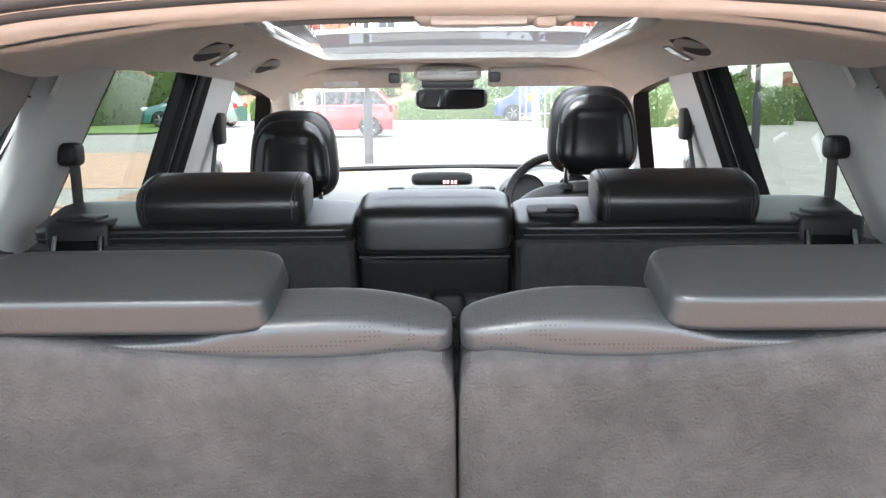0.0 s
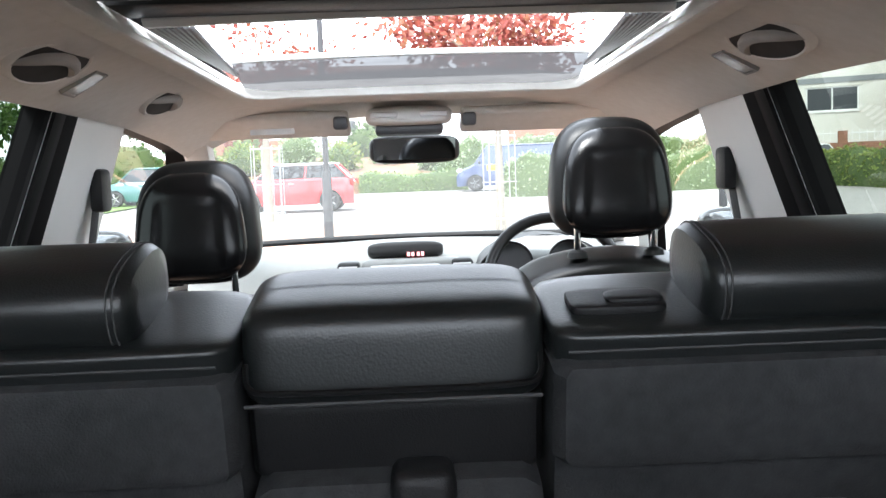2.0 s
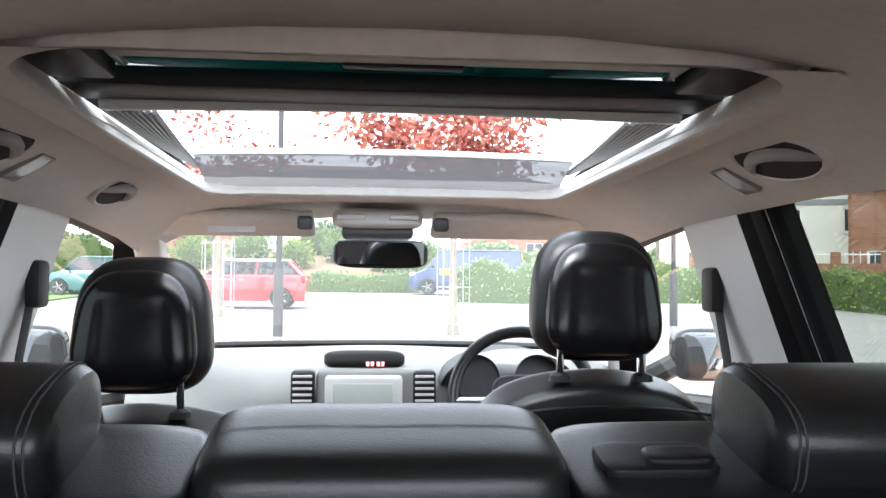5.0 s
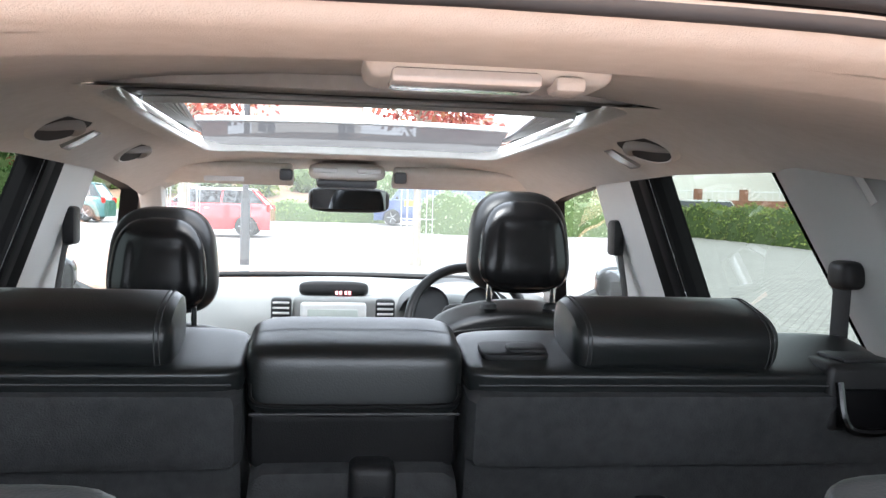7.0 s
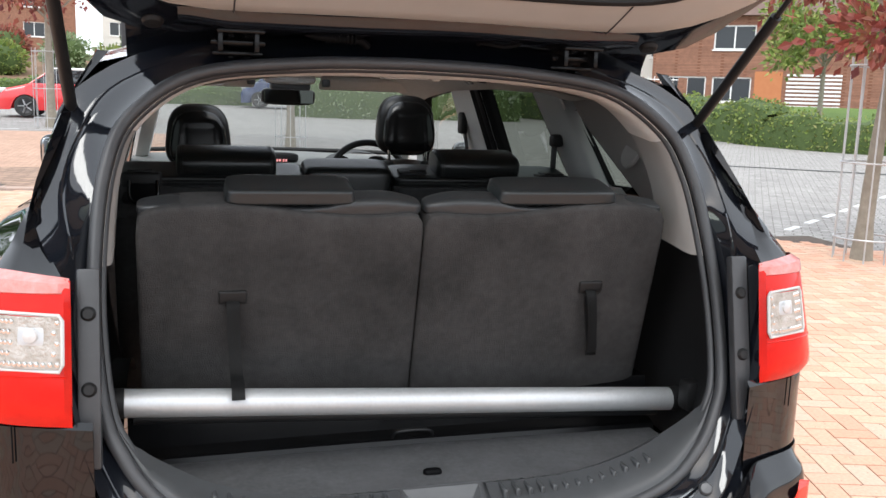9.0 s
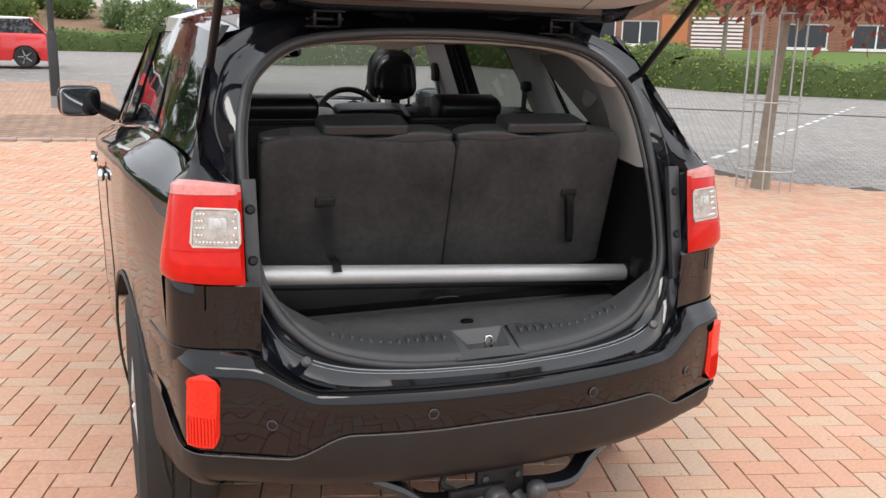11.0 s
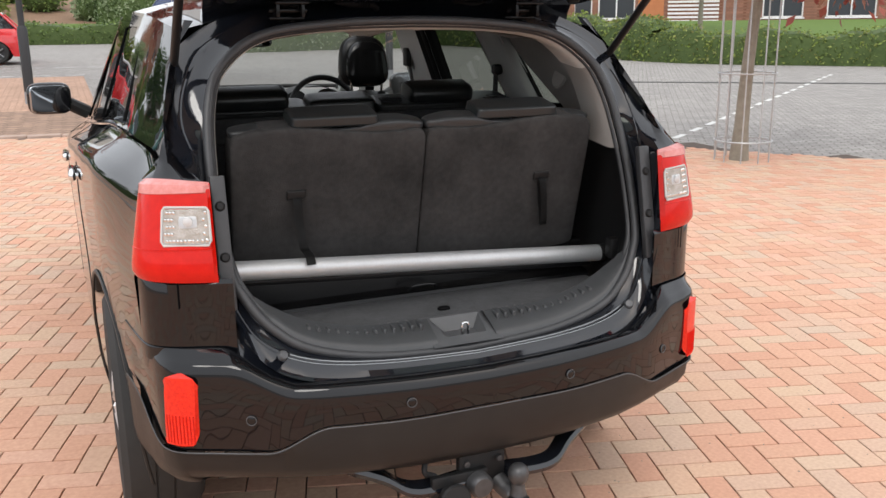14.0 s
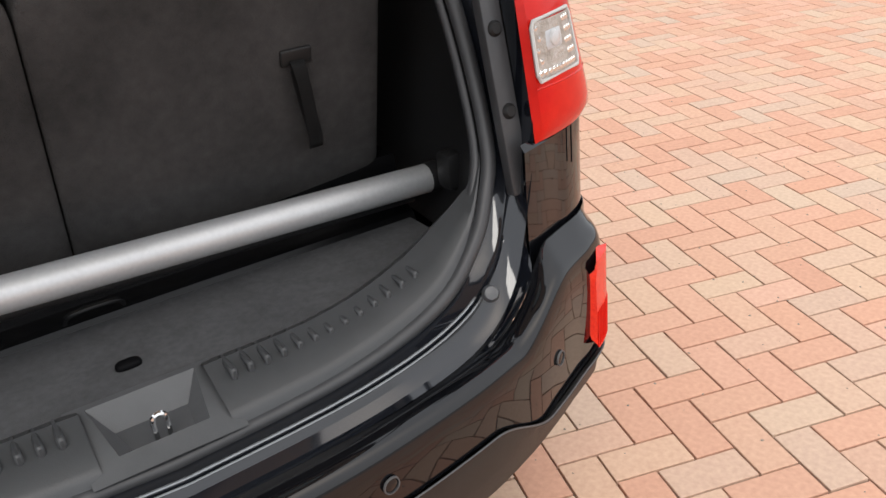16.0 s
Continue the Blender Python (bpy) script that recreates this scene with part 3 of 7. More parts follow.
box(bm, -0.325, 0.325, 1.53, 1.752, 1.690, 1.696, 0.002)
part("roof_blind", bm, M_LINER, car, "pale rolled-back roof blind")
bm = B()
box(bm, -0.07, 0.07, 1.748, 1.772, 1.687, 1.697, 0.004)
part("blind_handle", bm, M_DPLASTIC, car, "dark pull of the roof blind")
bm = B()
sheet(bm, [[(x, y, z + 0.006 * math.cos(x * 4)) for x in [-0.385 + 0.77 * k / 16 for k in range(17)]] for y, z in ((1.919, 1.697), (1.920, 1.672), (1.928, 1.664), (1.96, 1.668), (1.986, 1.682), (1.99, 1.70))])
part("roof_beam", bm, M_GREYTRIM, car, "pale cross beam of the roof opening")
bm = B()
sheet(bm, [[(x, 2.765 - 0.20 * f, 1.640 + 0.056 * f + 0.01 * math.cos(x * 3)) for x in [-0.39 + 0.78 * k / 16 for k in range(17)]] for f in (0, 0.5, 1)])
part("wind_deflector", bm, M_MESH, car, "grey gauze wind deflector")
bm = B()
tube(bm, [(x, 2.562, 1.698 + 0.01 * math.cos(x * 3)) for x in [-0.39 + 0.78 * k / 16 for k in range(17)]], 0.007, 8)
part("deflector_bar", bm, M_GREYTRIM, car)
for s in (-1, 1):
    for k in range(8):
        f = k / 7
        bm = B()
        a, b = Vector((s * (0.398 - 0.062 * f), 1.985 + 0.03 * f, 1.678)), Vector((s * (0.384 - 0.004 * f), 2.60 - 0.02 * f, 1.676))
        tube(bm, [a, a.lerp(b, 0.5) + Vector((0, 0, -0.003)), b], 0.0042, 6)
        part("blind_rib", bm, M_TRAY, car, "grey rib of the folded deflector arm")

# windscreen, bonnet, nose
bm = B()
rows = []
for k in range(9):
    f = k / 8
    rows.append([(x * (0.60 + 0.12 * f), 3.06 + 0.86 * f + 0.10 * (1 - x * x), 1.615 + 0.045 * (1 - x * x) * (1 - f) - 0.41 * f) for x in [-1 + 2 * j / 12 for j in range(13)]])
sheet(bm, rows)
wb = B()
tube(wb, [(x * 0.71, 3.87 + 0.09 * (1 - x * x), 1.218 + 0.008 * (1 - x * x)) for x in [-1 + 2 * j / 12 for j in range(13)]], 0.012, 8)
part("screen_edge", wb, M_DPLASTIC, car, "black lower edge of the windscreen")
ob = part("windscreen", bm, M_SCREEN, car, "clear front windscreen with a painted veil of glare")
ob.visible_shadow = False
for s in (-1, 1):
    bm = B()
    tube(bm, [(s * (0.60 + 0.125 * f), 3.05 + 0.86 * f, 1.615 - 0.46 * f) for f in [k / 8 for k in range(9)]], 0.045, 8, flat=0.8)
    part("front_pillar", bm, M_PAINT, car)
    bm = B()
    tube(bm, [(s * (0.575 + 0.125 * f), 2.97 + 0.83 * f, 1.585 - 0.44 * f) for f in [k / 8 for k in range(9)]], 0.042, 8, flat=0.8)
    part("pillar_trim", bm, M_GREYTRIM, car, "light grey front pillar trim")
bm = B()
sheet(bm, [[(x * lerp_table(HALF, y) * 0.97, y + 0.06 * (1 - x * x), lerp_table([(3.85, 1.13), (4.2, 1.10), (4.6, 1.0), (4.72, 0.9)], y) - 0.05 * x * x) for x in [-1 + 2 * j / 12 for j in range(13)]] for y in (3.85, 4.0, 4.2, 4.4, 4.6, 4.7)])
part("bonnet", bm, M_PAINT, car, "glossy black bonnet")
bm = B()
sheet(bm, [[(x * 0.62, 4.7 + 0.14 * (1 - x * x) + d, z) for x in [-1 + 2 * j / 12 for j in range(13)]] for z, d in ((0.9, 0.0), (0.75, 0.03), (0.5, 0.03), (0.3, -0.05))])
part("front_bumper", bm, M_PAINT, car)
bm = B()
box(bm, -0.5, 0.5, 0.95, 4.5, 0.28, 0.34, 0.02)
part("floor_pan", bm, M_DPLASTIC, car)

# ---- the car: rear opening ----
INNER = [(0, 0.335, 0.748), (0.25, 0.34, 0.762), (0.42, 0.358, 0.80), (0.51, 0.385, 0.86), (0.56, 0.415, 0.925), (0.588, 0.445, 0.99), (0.605, 0.51, 1.13), (0.603, 0.57, 1.27), (0.588, 0.62, 1.385), (0.548, 0.663, 1.474), (0.43, 0.70, 1.553), (0.22, 0.712, 1.58), (0, 0.716, 1.586)]
FLANGE = [(0, 0.232, 0.722), (0.25, 0.246, 0.724), (0.44, 0.285, 0.73), (0.545, 0.322, 0.775), (0.60, 0.348, 0.87), (0.634, 0.364, 0.985), (0.652, 0.39, 1.10), (0.665, 0.43, 1.215), (0.715, 0.565, 1.31), (0.70, 0.66, 1.42), (0.655, 0.735, 1.53), (0.45, 0.79, 1.625), (0, 0.80, 1.652)]


def loop(half, n=4, grow=0.0):
    """A closed loop from a half line, mirrored."""
    h = smooth_line(half, n)
    pts = [Vector(p) for p in h] + [Vector((-p[0], p[1], p[2])) for p in h[-2:0:-1]]
    if grow:
        c = Vector((0, 0.5, 1.16))
        out = []
        for p in pts:
            d = p - c
            d.y = 0
            out.append(p + d.normalized() * grow)
        pts = out
    return pts


bm = B()
tube(bm, [p + Vector((0, -0.006, 0)) for p in loop(INNER, 5, 0.012)], 0.0125, 10, closed=True)
part("door_seal", bm, M_SEAL, car, "dark grey rubber seal of the tailgate opening")
bm = B()
tube(bm, [p + Vector((0, 0.012, 0)) for p in loop(INNER, 5, 0.0)], 0.0085, 10, closed=True)
part("seal_lip", bm, M_SEAL, car, "grey inner lip of the rubber seal")
bm = B()
tube(bm, [p + Vector((0, 0.0005, 0)) for p in loop(INNER, 5, 0.0035)], 0.0045, 8, closed=True)
part("seal_groove", bm, M_RUBBER, car, "dark groove of the rubber seal")
bm = B()
a, b = loop(INNER, 5, 0.02), loop(FLANGE, 5)
rows = []
for f, d, up in ((0.0, 0.0, 0.0), (0.12, 0.010, 0.006), (0.3, 0.016, 0.012), (0.5, 0.016, 0.018), (0.56, 0.014, 0.021), (0.60, 0.016, 0.012), (0.64, 0.013, 0.018), (0.70, 0.012, 0.006), (0.85, 0.008, -0.002), (1.0, 0.0, 0.0)):
    rows.append([p.lerp(q, f) + Vector((0, d * smoothstep(0.74, 0.95, p.z), up * smoothstep(0.92, 0.78, p.z))) for p, q in zip(a, b)])
sheet(bm, rows, close_v=True)
part("opening_flange", bm, M_PAINT_IN, car, "painted inner flange of the tailgate opening", sharp=25)
# glints of the double gutter along the bottom of the opening, painted as light beads
for f, up, rr in ((0.565, 0.0225, 0.0022), (0.645, 0.0195, 0.0018)):
    bm = B()
    pts = [p.lerp(q, f) + Vector((0, 0.013 * smoothstep(0.74, 0.95, p.z), up * smoothstep(0.92, 0.78, p.z))) for p, q in zip(a, b)]
    pts = [p for p in pts if p.z < 0.80 and abs(p.x) < 0.52]
    pts.sort(key=lambda p: p.x)
    tube(bm, pts, rr, 6)
    part("gutter_bead", bm, M_GUTTER_GLINT, car, "painted glint along the gutter ridge")
for s in (-1, 1):
    bm = B()
    lathe(bm, (s * 0.505, 0.318, 0.798), (-s * 0.35, -0.75, 0.55), [(0.0, 0.006), (0.010, 0.005), (0.013, 0.001), (0.014, -0.006)], 16)
    part("flange_plug", bm, M_TRAY, car, "small grey round plug")

UPPER = smooth_line([Vector((x, y, 0)) for x, y in ((0.612, 0.350), (0.65, 0.362), (0.70, 0.381), (0.735, 0.393), (0.768, 0.411), (0.797, 0.436), (0.815, 0.468), (0.828, 0.53), (0.838, 0.60), (0.849, 0.685))], 6)

# D pillar outer skin between the flange and the flank, the lamps and the lower corners
for s in (-1, 1):
    bm = B()
    rows = [[(s * x, y, 1.222) for x, y in ((0.652, 0.410), (0.69, 0.419), (0.735, 0.436), (0.768, 0.475), (0.782, 0.55))]]
    FX = [(1.215, 0.668), (1.25, 0.685), (1.31, 0.703), (1.36, 0.708), (1.42, 0.70), (1.48, 0.682), (1.53, 0.655), (1.6, 0.60)]
    FY = [(1.215, 0.44), (1.25, 0.495), (1.31, 0.565), (1.36, 0.612), (1.42, 0.66), (1.48, 0.702), (1.53, 0.735), (1.6, 0.77)]
    for f in [0.08 + 0.92 * k / 20 for k in range(21)]:
        z = 1.225 + (1.60 - 1.225) * f
        q = Vector((lerp_table(FX, z), lerp_table(FY, z), z))
        g = max(0.0, (z - 1.245) / 0.325)
        e = upper_point(0.50, 0.79, g)
        e = Vector((glass_x(e.y, e.z) + 0.012 * (1 - f), e.y, e.z))
        mid = (q + e) / 2 + Vector((0.008, -0.012, 0.0))
        e2 = upper_point(0.56, 0.83, g)
        rows.append([(s * p.x, p.y, p.z) for p in (q, q.lerp(mid, 0.5) + Vector((0.003, 0.004, 0)), mid, e, e2)])
    sheet(bm, rows)
    part("rear_pillar", bm, M_PAINT, car, "glossy black rear pillar")
    # quarter panel below the lamp, between the opening and the flank
    bm = B()
    sheet(bm, [[Vector((s * (q.x - 0.003), q.y + 0.004 + 0.01 * (z > 0.99), z)) for q in UPPER] for z in (0.76, 0.80, 0.85, 0.90, 0.95, 0.985, 0.995)])
    part("quarter_panel", bm, M_PAINT, car, "glossy black quarter panel below the lamp")
    bm = B()
    sheet(bm, [[(s * (q.x - 0.03 - 0.2 * max(0, z - 1.0) * k / (len(UPPER) - 1)), q.y + 0.03 + 0.16 * (z - 1.0), z) for k, q in enumerate(UPPER) if q.x > 0.668] for z in (0.62, 0.75, 0.88, 1.0, 1.10, 1.215)])
    part("corner_filler", bm, M_PAINT_IN, car)
    bm = B()
    tube(bm, [Vector((s * 0.735, 0.3935, z)) for z in (0.99, 0.95, 0.925)], 0.0014, 5)
    part("panel_seam", bm, M_RUBBER, car)

# rear lamps
LAMP = [(0.640, 0.371), (0.688, 0.381), (0.73, 0.394), (0.765, 0.411), (0.793, 0.434), (0.81, 0.463), (0.821, 0.50)]


LAMP_LINE = smooth_line([Vector((x, y, 0)) for x, y in LAMP], 8)


def lamp_point(s, u, z, out):
    """A point of the lamp's outer face: u along it from the inner edge, out above it."""
    L = len(LAMP_LINE) - 1
    k = min(L - 1, int(u * L))
    p = LAMP_LINE[k].lerp(LAMP_LINE[k + 1], u * L - k)
    d = (LAMP_LINE[min(L, k + 3)] - LAMP_LINE[max(0, k - 2)]).normalized()
    q = p + Vector((d.y, -d.x, 0)) * out
    return Vector((s * (q.x - (z - 1.0) * 0.2 * u), q.y + (z - 1.0) * 0.16, z))


def lamp_patch(bm, s, u0, u1, z0, z1, out, n=16, m=10, soft=True):
    rows = []
    for i in range(n + 1):
        u = u0 + (u1 - u0) * i / n
        a, b = (z0(u) if callable(z0) else z0), (z1(u) if callable(z1) else z1)
        col = []
        for j in range(m + 1):
            v = j / m
            k = (1 - (2 * v - 1) ** 6) ** 0.5 * (1 - (2 * i / n - 1) ** 10) ** 0.5 if soft else 1.0
            col.append(lamp_point(s, u, a + (b - a) * v, 0.002 + out * k))
        rows.append(col)
    sheet(bm, rows)


for s in (-1, 1):
    bm = B()
    lamp_patch(bm, s, 0.0, 1.0, lambda u: 0.988 + 0.008 * u, lambda u: 1.222 + 0.012 * math.sin(u * 3.1), 0.016, 24, 14)
    lamp = part("rear_lamp", bm, M_RED, car, "red wraparound tail lamp with a clear inset")
    bm = B()
    lamp_patch(bm, s, 0.045, 0.45, 1.086, 1.168, 0.019, 10, 8, False)
    part("reversing_lens", bm, M_CLEARLENS, lamp, "clear patterned reversing lens").location = (0, 0, 0)
    for j in range(5):
        for i in range(12):
            u, z = 0.07 + 0.034 * i + 0.017 * (j % 2), 1.093 + 0.0165 * j
            if 0.10 < u < 0.33 and z > 1.105 or u > 0.44:
                continue
            bm = B()
            lathe(bm, lamp_point(s, u, z, 0.0205), lamp_point(s, u, z, 0.03) - lamp_point(s, u, z, 0.02), [(0.0058, -0.001), (0.004, 0.0014), (0.0, 0.0022)], 6)
            part("lens_facet", bm, M_CHROME, lamp, "small bright lens facet").location = (0, 0, 0)
    bm = B()
    lamp_patch(bm, s, 0.10, 0.33, 1.112, 1.162, 0.0195, 10, 8)
    part("lamp_reflector", bm, M_SILVER, lamp, "silver lamp reflector bowl").location = (0, 0, 0)
    bm = B()
    ctr = lamp_point(s, 0.21, 1.138, 0.0225)
    lathe(bm, ctr, lamp_point(s, 0.21, 1.138, 0.03) - lamp_point(s, 0.21, 1.138, 0.02), [(0.013, -0.002), (0.011, 0.003), (0.006, 0.005), (0.0, 0.0055)], 14)
    part("lamp_bulb", bm, M_LENS, lamp, "clear bulb cover").location = (0, 0, 0)
    bm = B()
    border = [(0.04, 1.092), (0.04, 1.162), (0.06, 1.17), (0.44, 1.172), (0.46, 1.164), (0.47, 1.092), (0.45, 1.083), (0.06, 1.082)]
    tube(bm, [lamp_point(s, u, z, 0.0205) for u, z in border], 0.0032, 6, closed=True)
    part("lens_rim", bm, M_GREYTRIM, lamp, "grey lens rim").location = (0, 0, 0)
    # top strip of the lens, made paler to paint its highlight
    bm = B()
    lamp_patch(bm, s, 0.01, 0.97, lambda u: 1.198 - 0.012 * u, lambda u: 1.225 + 0.010 * math.sin(u * 3.1), 0.0178, 16, 4)
    part("top_strip", bm, M_PINK, lamp, "clear pinkish top strip with a painted highlight").location = (0, 0, 0)
    bm = B()
    tube(bm, [lamp_point(s, u, 1.072 - 0.004 * u, 0.0175) for u in [0.02 + 0.9 * k / 16 for k in range(17)]], 0.0018, 5)
    part("lens_ridge", bm, M_RED, lamp).location = (0, 0, 0)
    for z, y in ((1.161, 0.458), (1.039, 0.433)):
        bm = B()
        lathe(bm, (s * 0.617, y - 0.030, z), (0, -1, 0.2), [(0.0, 0.012), (0.008, 0.012), (0.012, 0.008), (0.014, 0.0)], 14)
        part("rubber_stop", bm, M_DPLASTIC, car, "round black rubber stop")
    bm = B()
    box(bm, s * 0.617 - 0.018, s * 0.617 + 0.018, 0.406, 0.428, 0.905, 1.235, 0.004, m=Matrix.Translation((0, 0.42, 1.08)) @ Matrix.Rotation(radians(-11.5), 4, "X") @ Matrix.Translation((0, -0.42, -1.08)))
    part("lamp_bracket", bm, M_SEAL, car)
    bm = B()
    lathe(bm, (s * 0.725, 0.555, 1.246), (0, -1, 0.25), [(0.0, 0.016), (0.016, 0.014), (0.022, 0.006), (0.026, 0.0)], 18)
    part("pillar_plug", bm, M_SEAL, car, "grey round plug")

# ---- rear bumper ----
PLAN = [(0.0, 0.158), (0.2, 0.170), (0.4, 0.205), (0.52, 0.242), (0.61, 0.280), (0.68, 0.314), (0.735, 0.340), (0.773, 0.366), (0.797, 0.41), (0.812, 0.47), (0.827, 0.55), (0.842, 0.62), (0.853, 0.685)]


def bumper_line(n=12):
    return smooth_line([Vector((x, y, 0)) for x, y in PLAN], n)


def plastic_top(u):
    """Height of the line between paint and bare plastic, by the distance from the middle along the bumper."""
    return 0.644 - 0.006 * smoothstep(0, 0.3, u) - 0.062 * smoothstep(0.42, 0.58, u) + 0.10 * smoothstep(0.84, 1.10, u)


def bumper_columns():
    line = bumper_line()
    cols, run = [], 0.0
    for i, p in enumerate(line):
        if i:
            run += (p - line[i - 1]).length
        d = (line[min(len(line) - 1, i + 1)] - line[max(0, i - 1)]).normalized()
        cols.append((p, Vector((-d.y, d.x, 0)), run))
    return cols


def bumper_rows(k, run):
    """Profile (height, inset) of the painted upper part at a column."""
    c = smoothstep(0.50, 0.66, run)
    pt = plastic_top(run)
    mid = [(0.705, 0.072), (0.724, 0.056), (0.737, 0.044), (0.7405, 0.033), (0.738, 0.016), (0.726, 0.005), (0.70, 0.0), (pt, 0.002)]
    cor = [(0.79, 0.032), (0.818, 0.032), (0.826, 0.03), (0.822, 0.022), (0.808, 0.012), (0.786, 0.002), (0.72, 0.0), (pt, 0.006)]
    return [(a[0] + (b[0] - a[0]) * c, a[1] + (b[1] - a[1]) * c) for a, b in zip(mid, cor)]


cols = bumper_columns()
RUN_END = cols[-1][2]
FOG_IN, FOG_OUT = (min(cols, key=lambda c: abs(c[0].x - x))[2] for x in (0.712, 0.786))
FOG_MID, FOG_HALF = (FOG_IN + FOG_OUT) / 2, (FOG_OUT - FOG_IN) / 2


def corner_top(run, z):
    """The quarter panel's line under the lamp."""
    t = min(1.0, max(0.0, (run - 0.60) / (RUN_END - 0.60))) * (len(UPPER) - 1)
    k = min(len(UPPER) - 2, int(t))
    q = UPPER[k].lerp(UPPER[k + 1], t - k)
    return Vector((q.x, q.y, z))


def bumper_column(p, n, r):
    sgn = -1 if p.x < 0 else 1
    out = []
    c = smoothstep(0.52, 0.66, r)
    for i, (z, ins) in enumerate(bumper_rows(0, r)):
        q = p + n * ins + Vector((0, 0, z))
        w = c * (1.0, 1.0, 0.93, 0.72, 0.34, 0.06, 0.0, 0.0)[i]
        u = corner_top(r, z)
        u.x *= sgn
        out.append(q.lerp(u, w))
    return smooth_line(out, 4)


full = [(Vector((-p.x, p.y, 0)), Vector((-n.x, n.y, 0)), r) for p, n, r in cols[:0:-1]] + cols
bm = B()
sheet(bm, [bumper_column(p, n, r) for p, n, r in full])
bumper = part("rear_bumper", bm, M_PAINT, car, "glossy black rear bumper with a bare plastic skirt")
bm = B()
def skirt_rows(r):
    c = smoothstep(0.75, 0.95, r)
    return [(plastic_top(r), -0.003), (plastic_top(r) - 0.006, -0.004), (0.57, 0.006 - 0.006 * c), (0.52, 0.014 - 0.012 * c), (0.49 - 0.01 * c, 0.04 - 0.032 * c), (0.455 - 0.01 * c, 0.10 - 0.06 * c), (0.44, 0.25 - 0.13 * c)]


sheet(bm, [[p + n * ins + Vector((0, 0, z)) for z, ins in skirt_rows(r)] for p, n, r in full])
part("bumper_skirt", bm, M_BPLASTIC, bumper, "bare dark plastic skirt").location = (0, 0, 0)
bm = B()
tube(bm, [p - n * 0.0035 + Vector((0, 0, plastic_top(r) - 0.002)) for p, n, r in full], 0.0016, 5)
part("skirt_seam", bm, M_TRAY, bumper, "thin grey seam above the skirt").location = (0, 0, 0)
for s in (-1, 1):
    bm = B()
    rows = []
    for i in range(13):
        col = []
        for j in range(19):
            v = -1 + 2 * j / 18
            half = max(0.0, 1 - abs(v) ** 6) ** 0.45
            u = (-1 + 2 * i / 12) * half
            r = FOG_MID + FOG_HALF * u - 0.006 * v
            k = min(range(len(cols)), key=lambda c: abs(cols[c][2] - r))
            k = min(len(cols) - 2, max(1, k))
            a_, b_ = (cols[k - 1], cols[k]) if cols[k][2] > r else (cols[k], cols[k + 1])
            t = (r - a_[2]) / (b_[2] - a_[2])
            p, n = a_[0].lerp(b_[0], t), a_[1].lerp(b_[1], t)
            rim = max(abs(u), abs(v) ** 3)
            ins = -0.0085 + 0.013 * smoothstep(0.88, 1.0, rim)
            q = p + n * ins
            col.append((s * q.x, q.y, 0.682 + 0.098 * v))
        rows.append(col)
    sheet(bm, rows)
    fog = part("fog_reflector", bm, M_REDRIB, bumper, "red vertical bumper reflector")
    fog.location = (0, 0, 0)
    for k in range(9):
        r = FOG_MID + FOG_HALF * (-0.72 + 0.18 * k)
        i = max(c for c in range(len(cols) - 1) if cols[c][2] <= r)
        t = (r - cols[i][2]) / (cols[i + 1][2] - cols[i][2])
        q = cols[i][0].lerp(cols[i + 1][0], t) - cols[i][1] * 0.0088
        bm = B()
        tube(bm, [(s * q.x, q.y, z) for z in (0.600, 0.645, 0.672)], 0.0016, 5)
        part("lens_rib", bm, M_RED, fog).location = (0, 0, 0)
    for x in (0.225, 0.60):
        p, n, r = min(cols, key=lambda c: abs(c[0].x - x))
        bm = B()
        ctr = Vector((s * x, p.y - 0.001, 0.682 - (0.022 if x > 0.5 else 0)))
        nn = Vector((-s * n.x, -n.y, 0))
        lathe(bm, ctr, nn, [(0.0, 0.0022), (0.009, 0.0022), (0.0105, 0.0012), (0.0115, 0.0)], 18)
        sensor = part("parking_sensor", bm, M_PAINT, bumper, "round parking sensor")
        sensor.location = (0, 0, 0)
        bm = B()
        lathe(bm, ctr, nn, [(0.0112, 0.0005), (0.0112, 0.0032), (0.0128, 0.0032), (0.0132, 0.0005)], 20)
        part("sensor_ring", bm, M_TRAY, bumper, "thin grey sensor ring").location = (0, 0, 0)

# painted web between the opening's flange and the bumper and quarter panel
for s in (-1, 1):
    inner = [p for p in smooth_line(FLANGE, 8) if p.z < 0.99]
    edge = [bumper_column(p, n, r)[3] for p, n, r in cols if p.x < 0.60]
    edge += [Vector((UPPER[0].x - 0.003, UPPER[0].y + 0.006, z)) for z in (0.83, 0.87, 0.91, 0.95, 0.99)]

    def even(line, n=40):
        run = [0.0]
        for u, v in zip(line, line[1:]):
            run.append(run[-1] + (v - u).length)
        out = []
        for k in range(n + 1):
            d = run[-1] * k / n
            i = max(0, min(len(line) - 2, sum(1 for q in run if q <= d) - 1))
            out.append(line[i].lerp(line[i + 1], (d - run[i]) / max(1e-6, run[i + 1] - run[i])))
        return out
    A, E = even(inner), even(edge)
    bm = B()
    sheet(bm, [[Vector((s * q.x, q.y + back, q.z - down)) for q in (a.lerp(e, f) for a, e in zip(A, E))] for f, back, down in ((-0.05, 0.006, 0.0), (0.25, 0.010, 0.006), (0.6, 0.012, 0.010), (0.85, 0.009, 0.008), (1.0, 0.004, 0.004))])
    part("sill_web", bm, M_PAINT_IN, car, "glossy black painted sill")

# tow bar
bm = B()
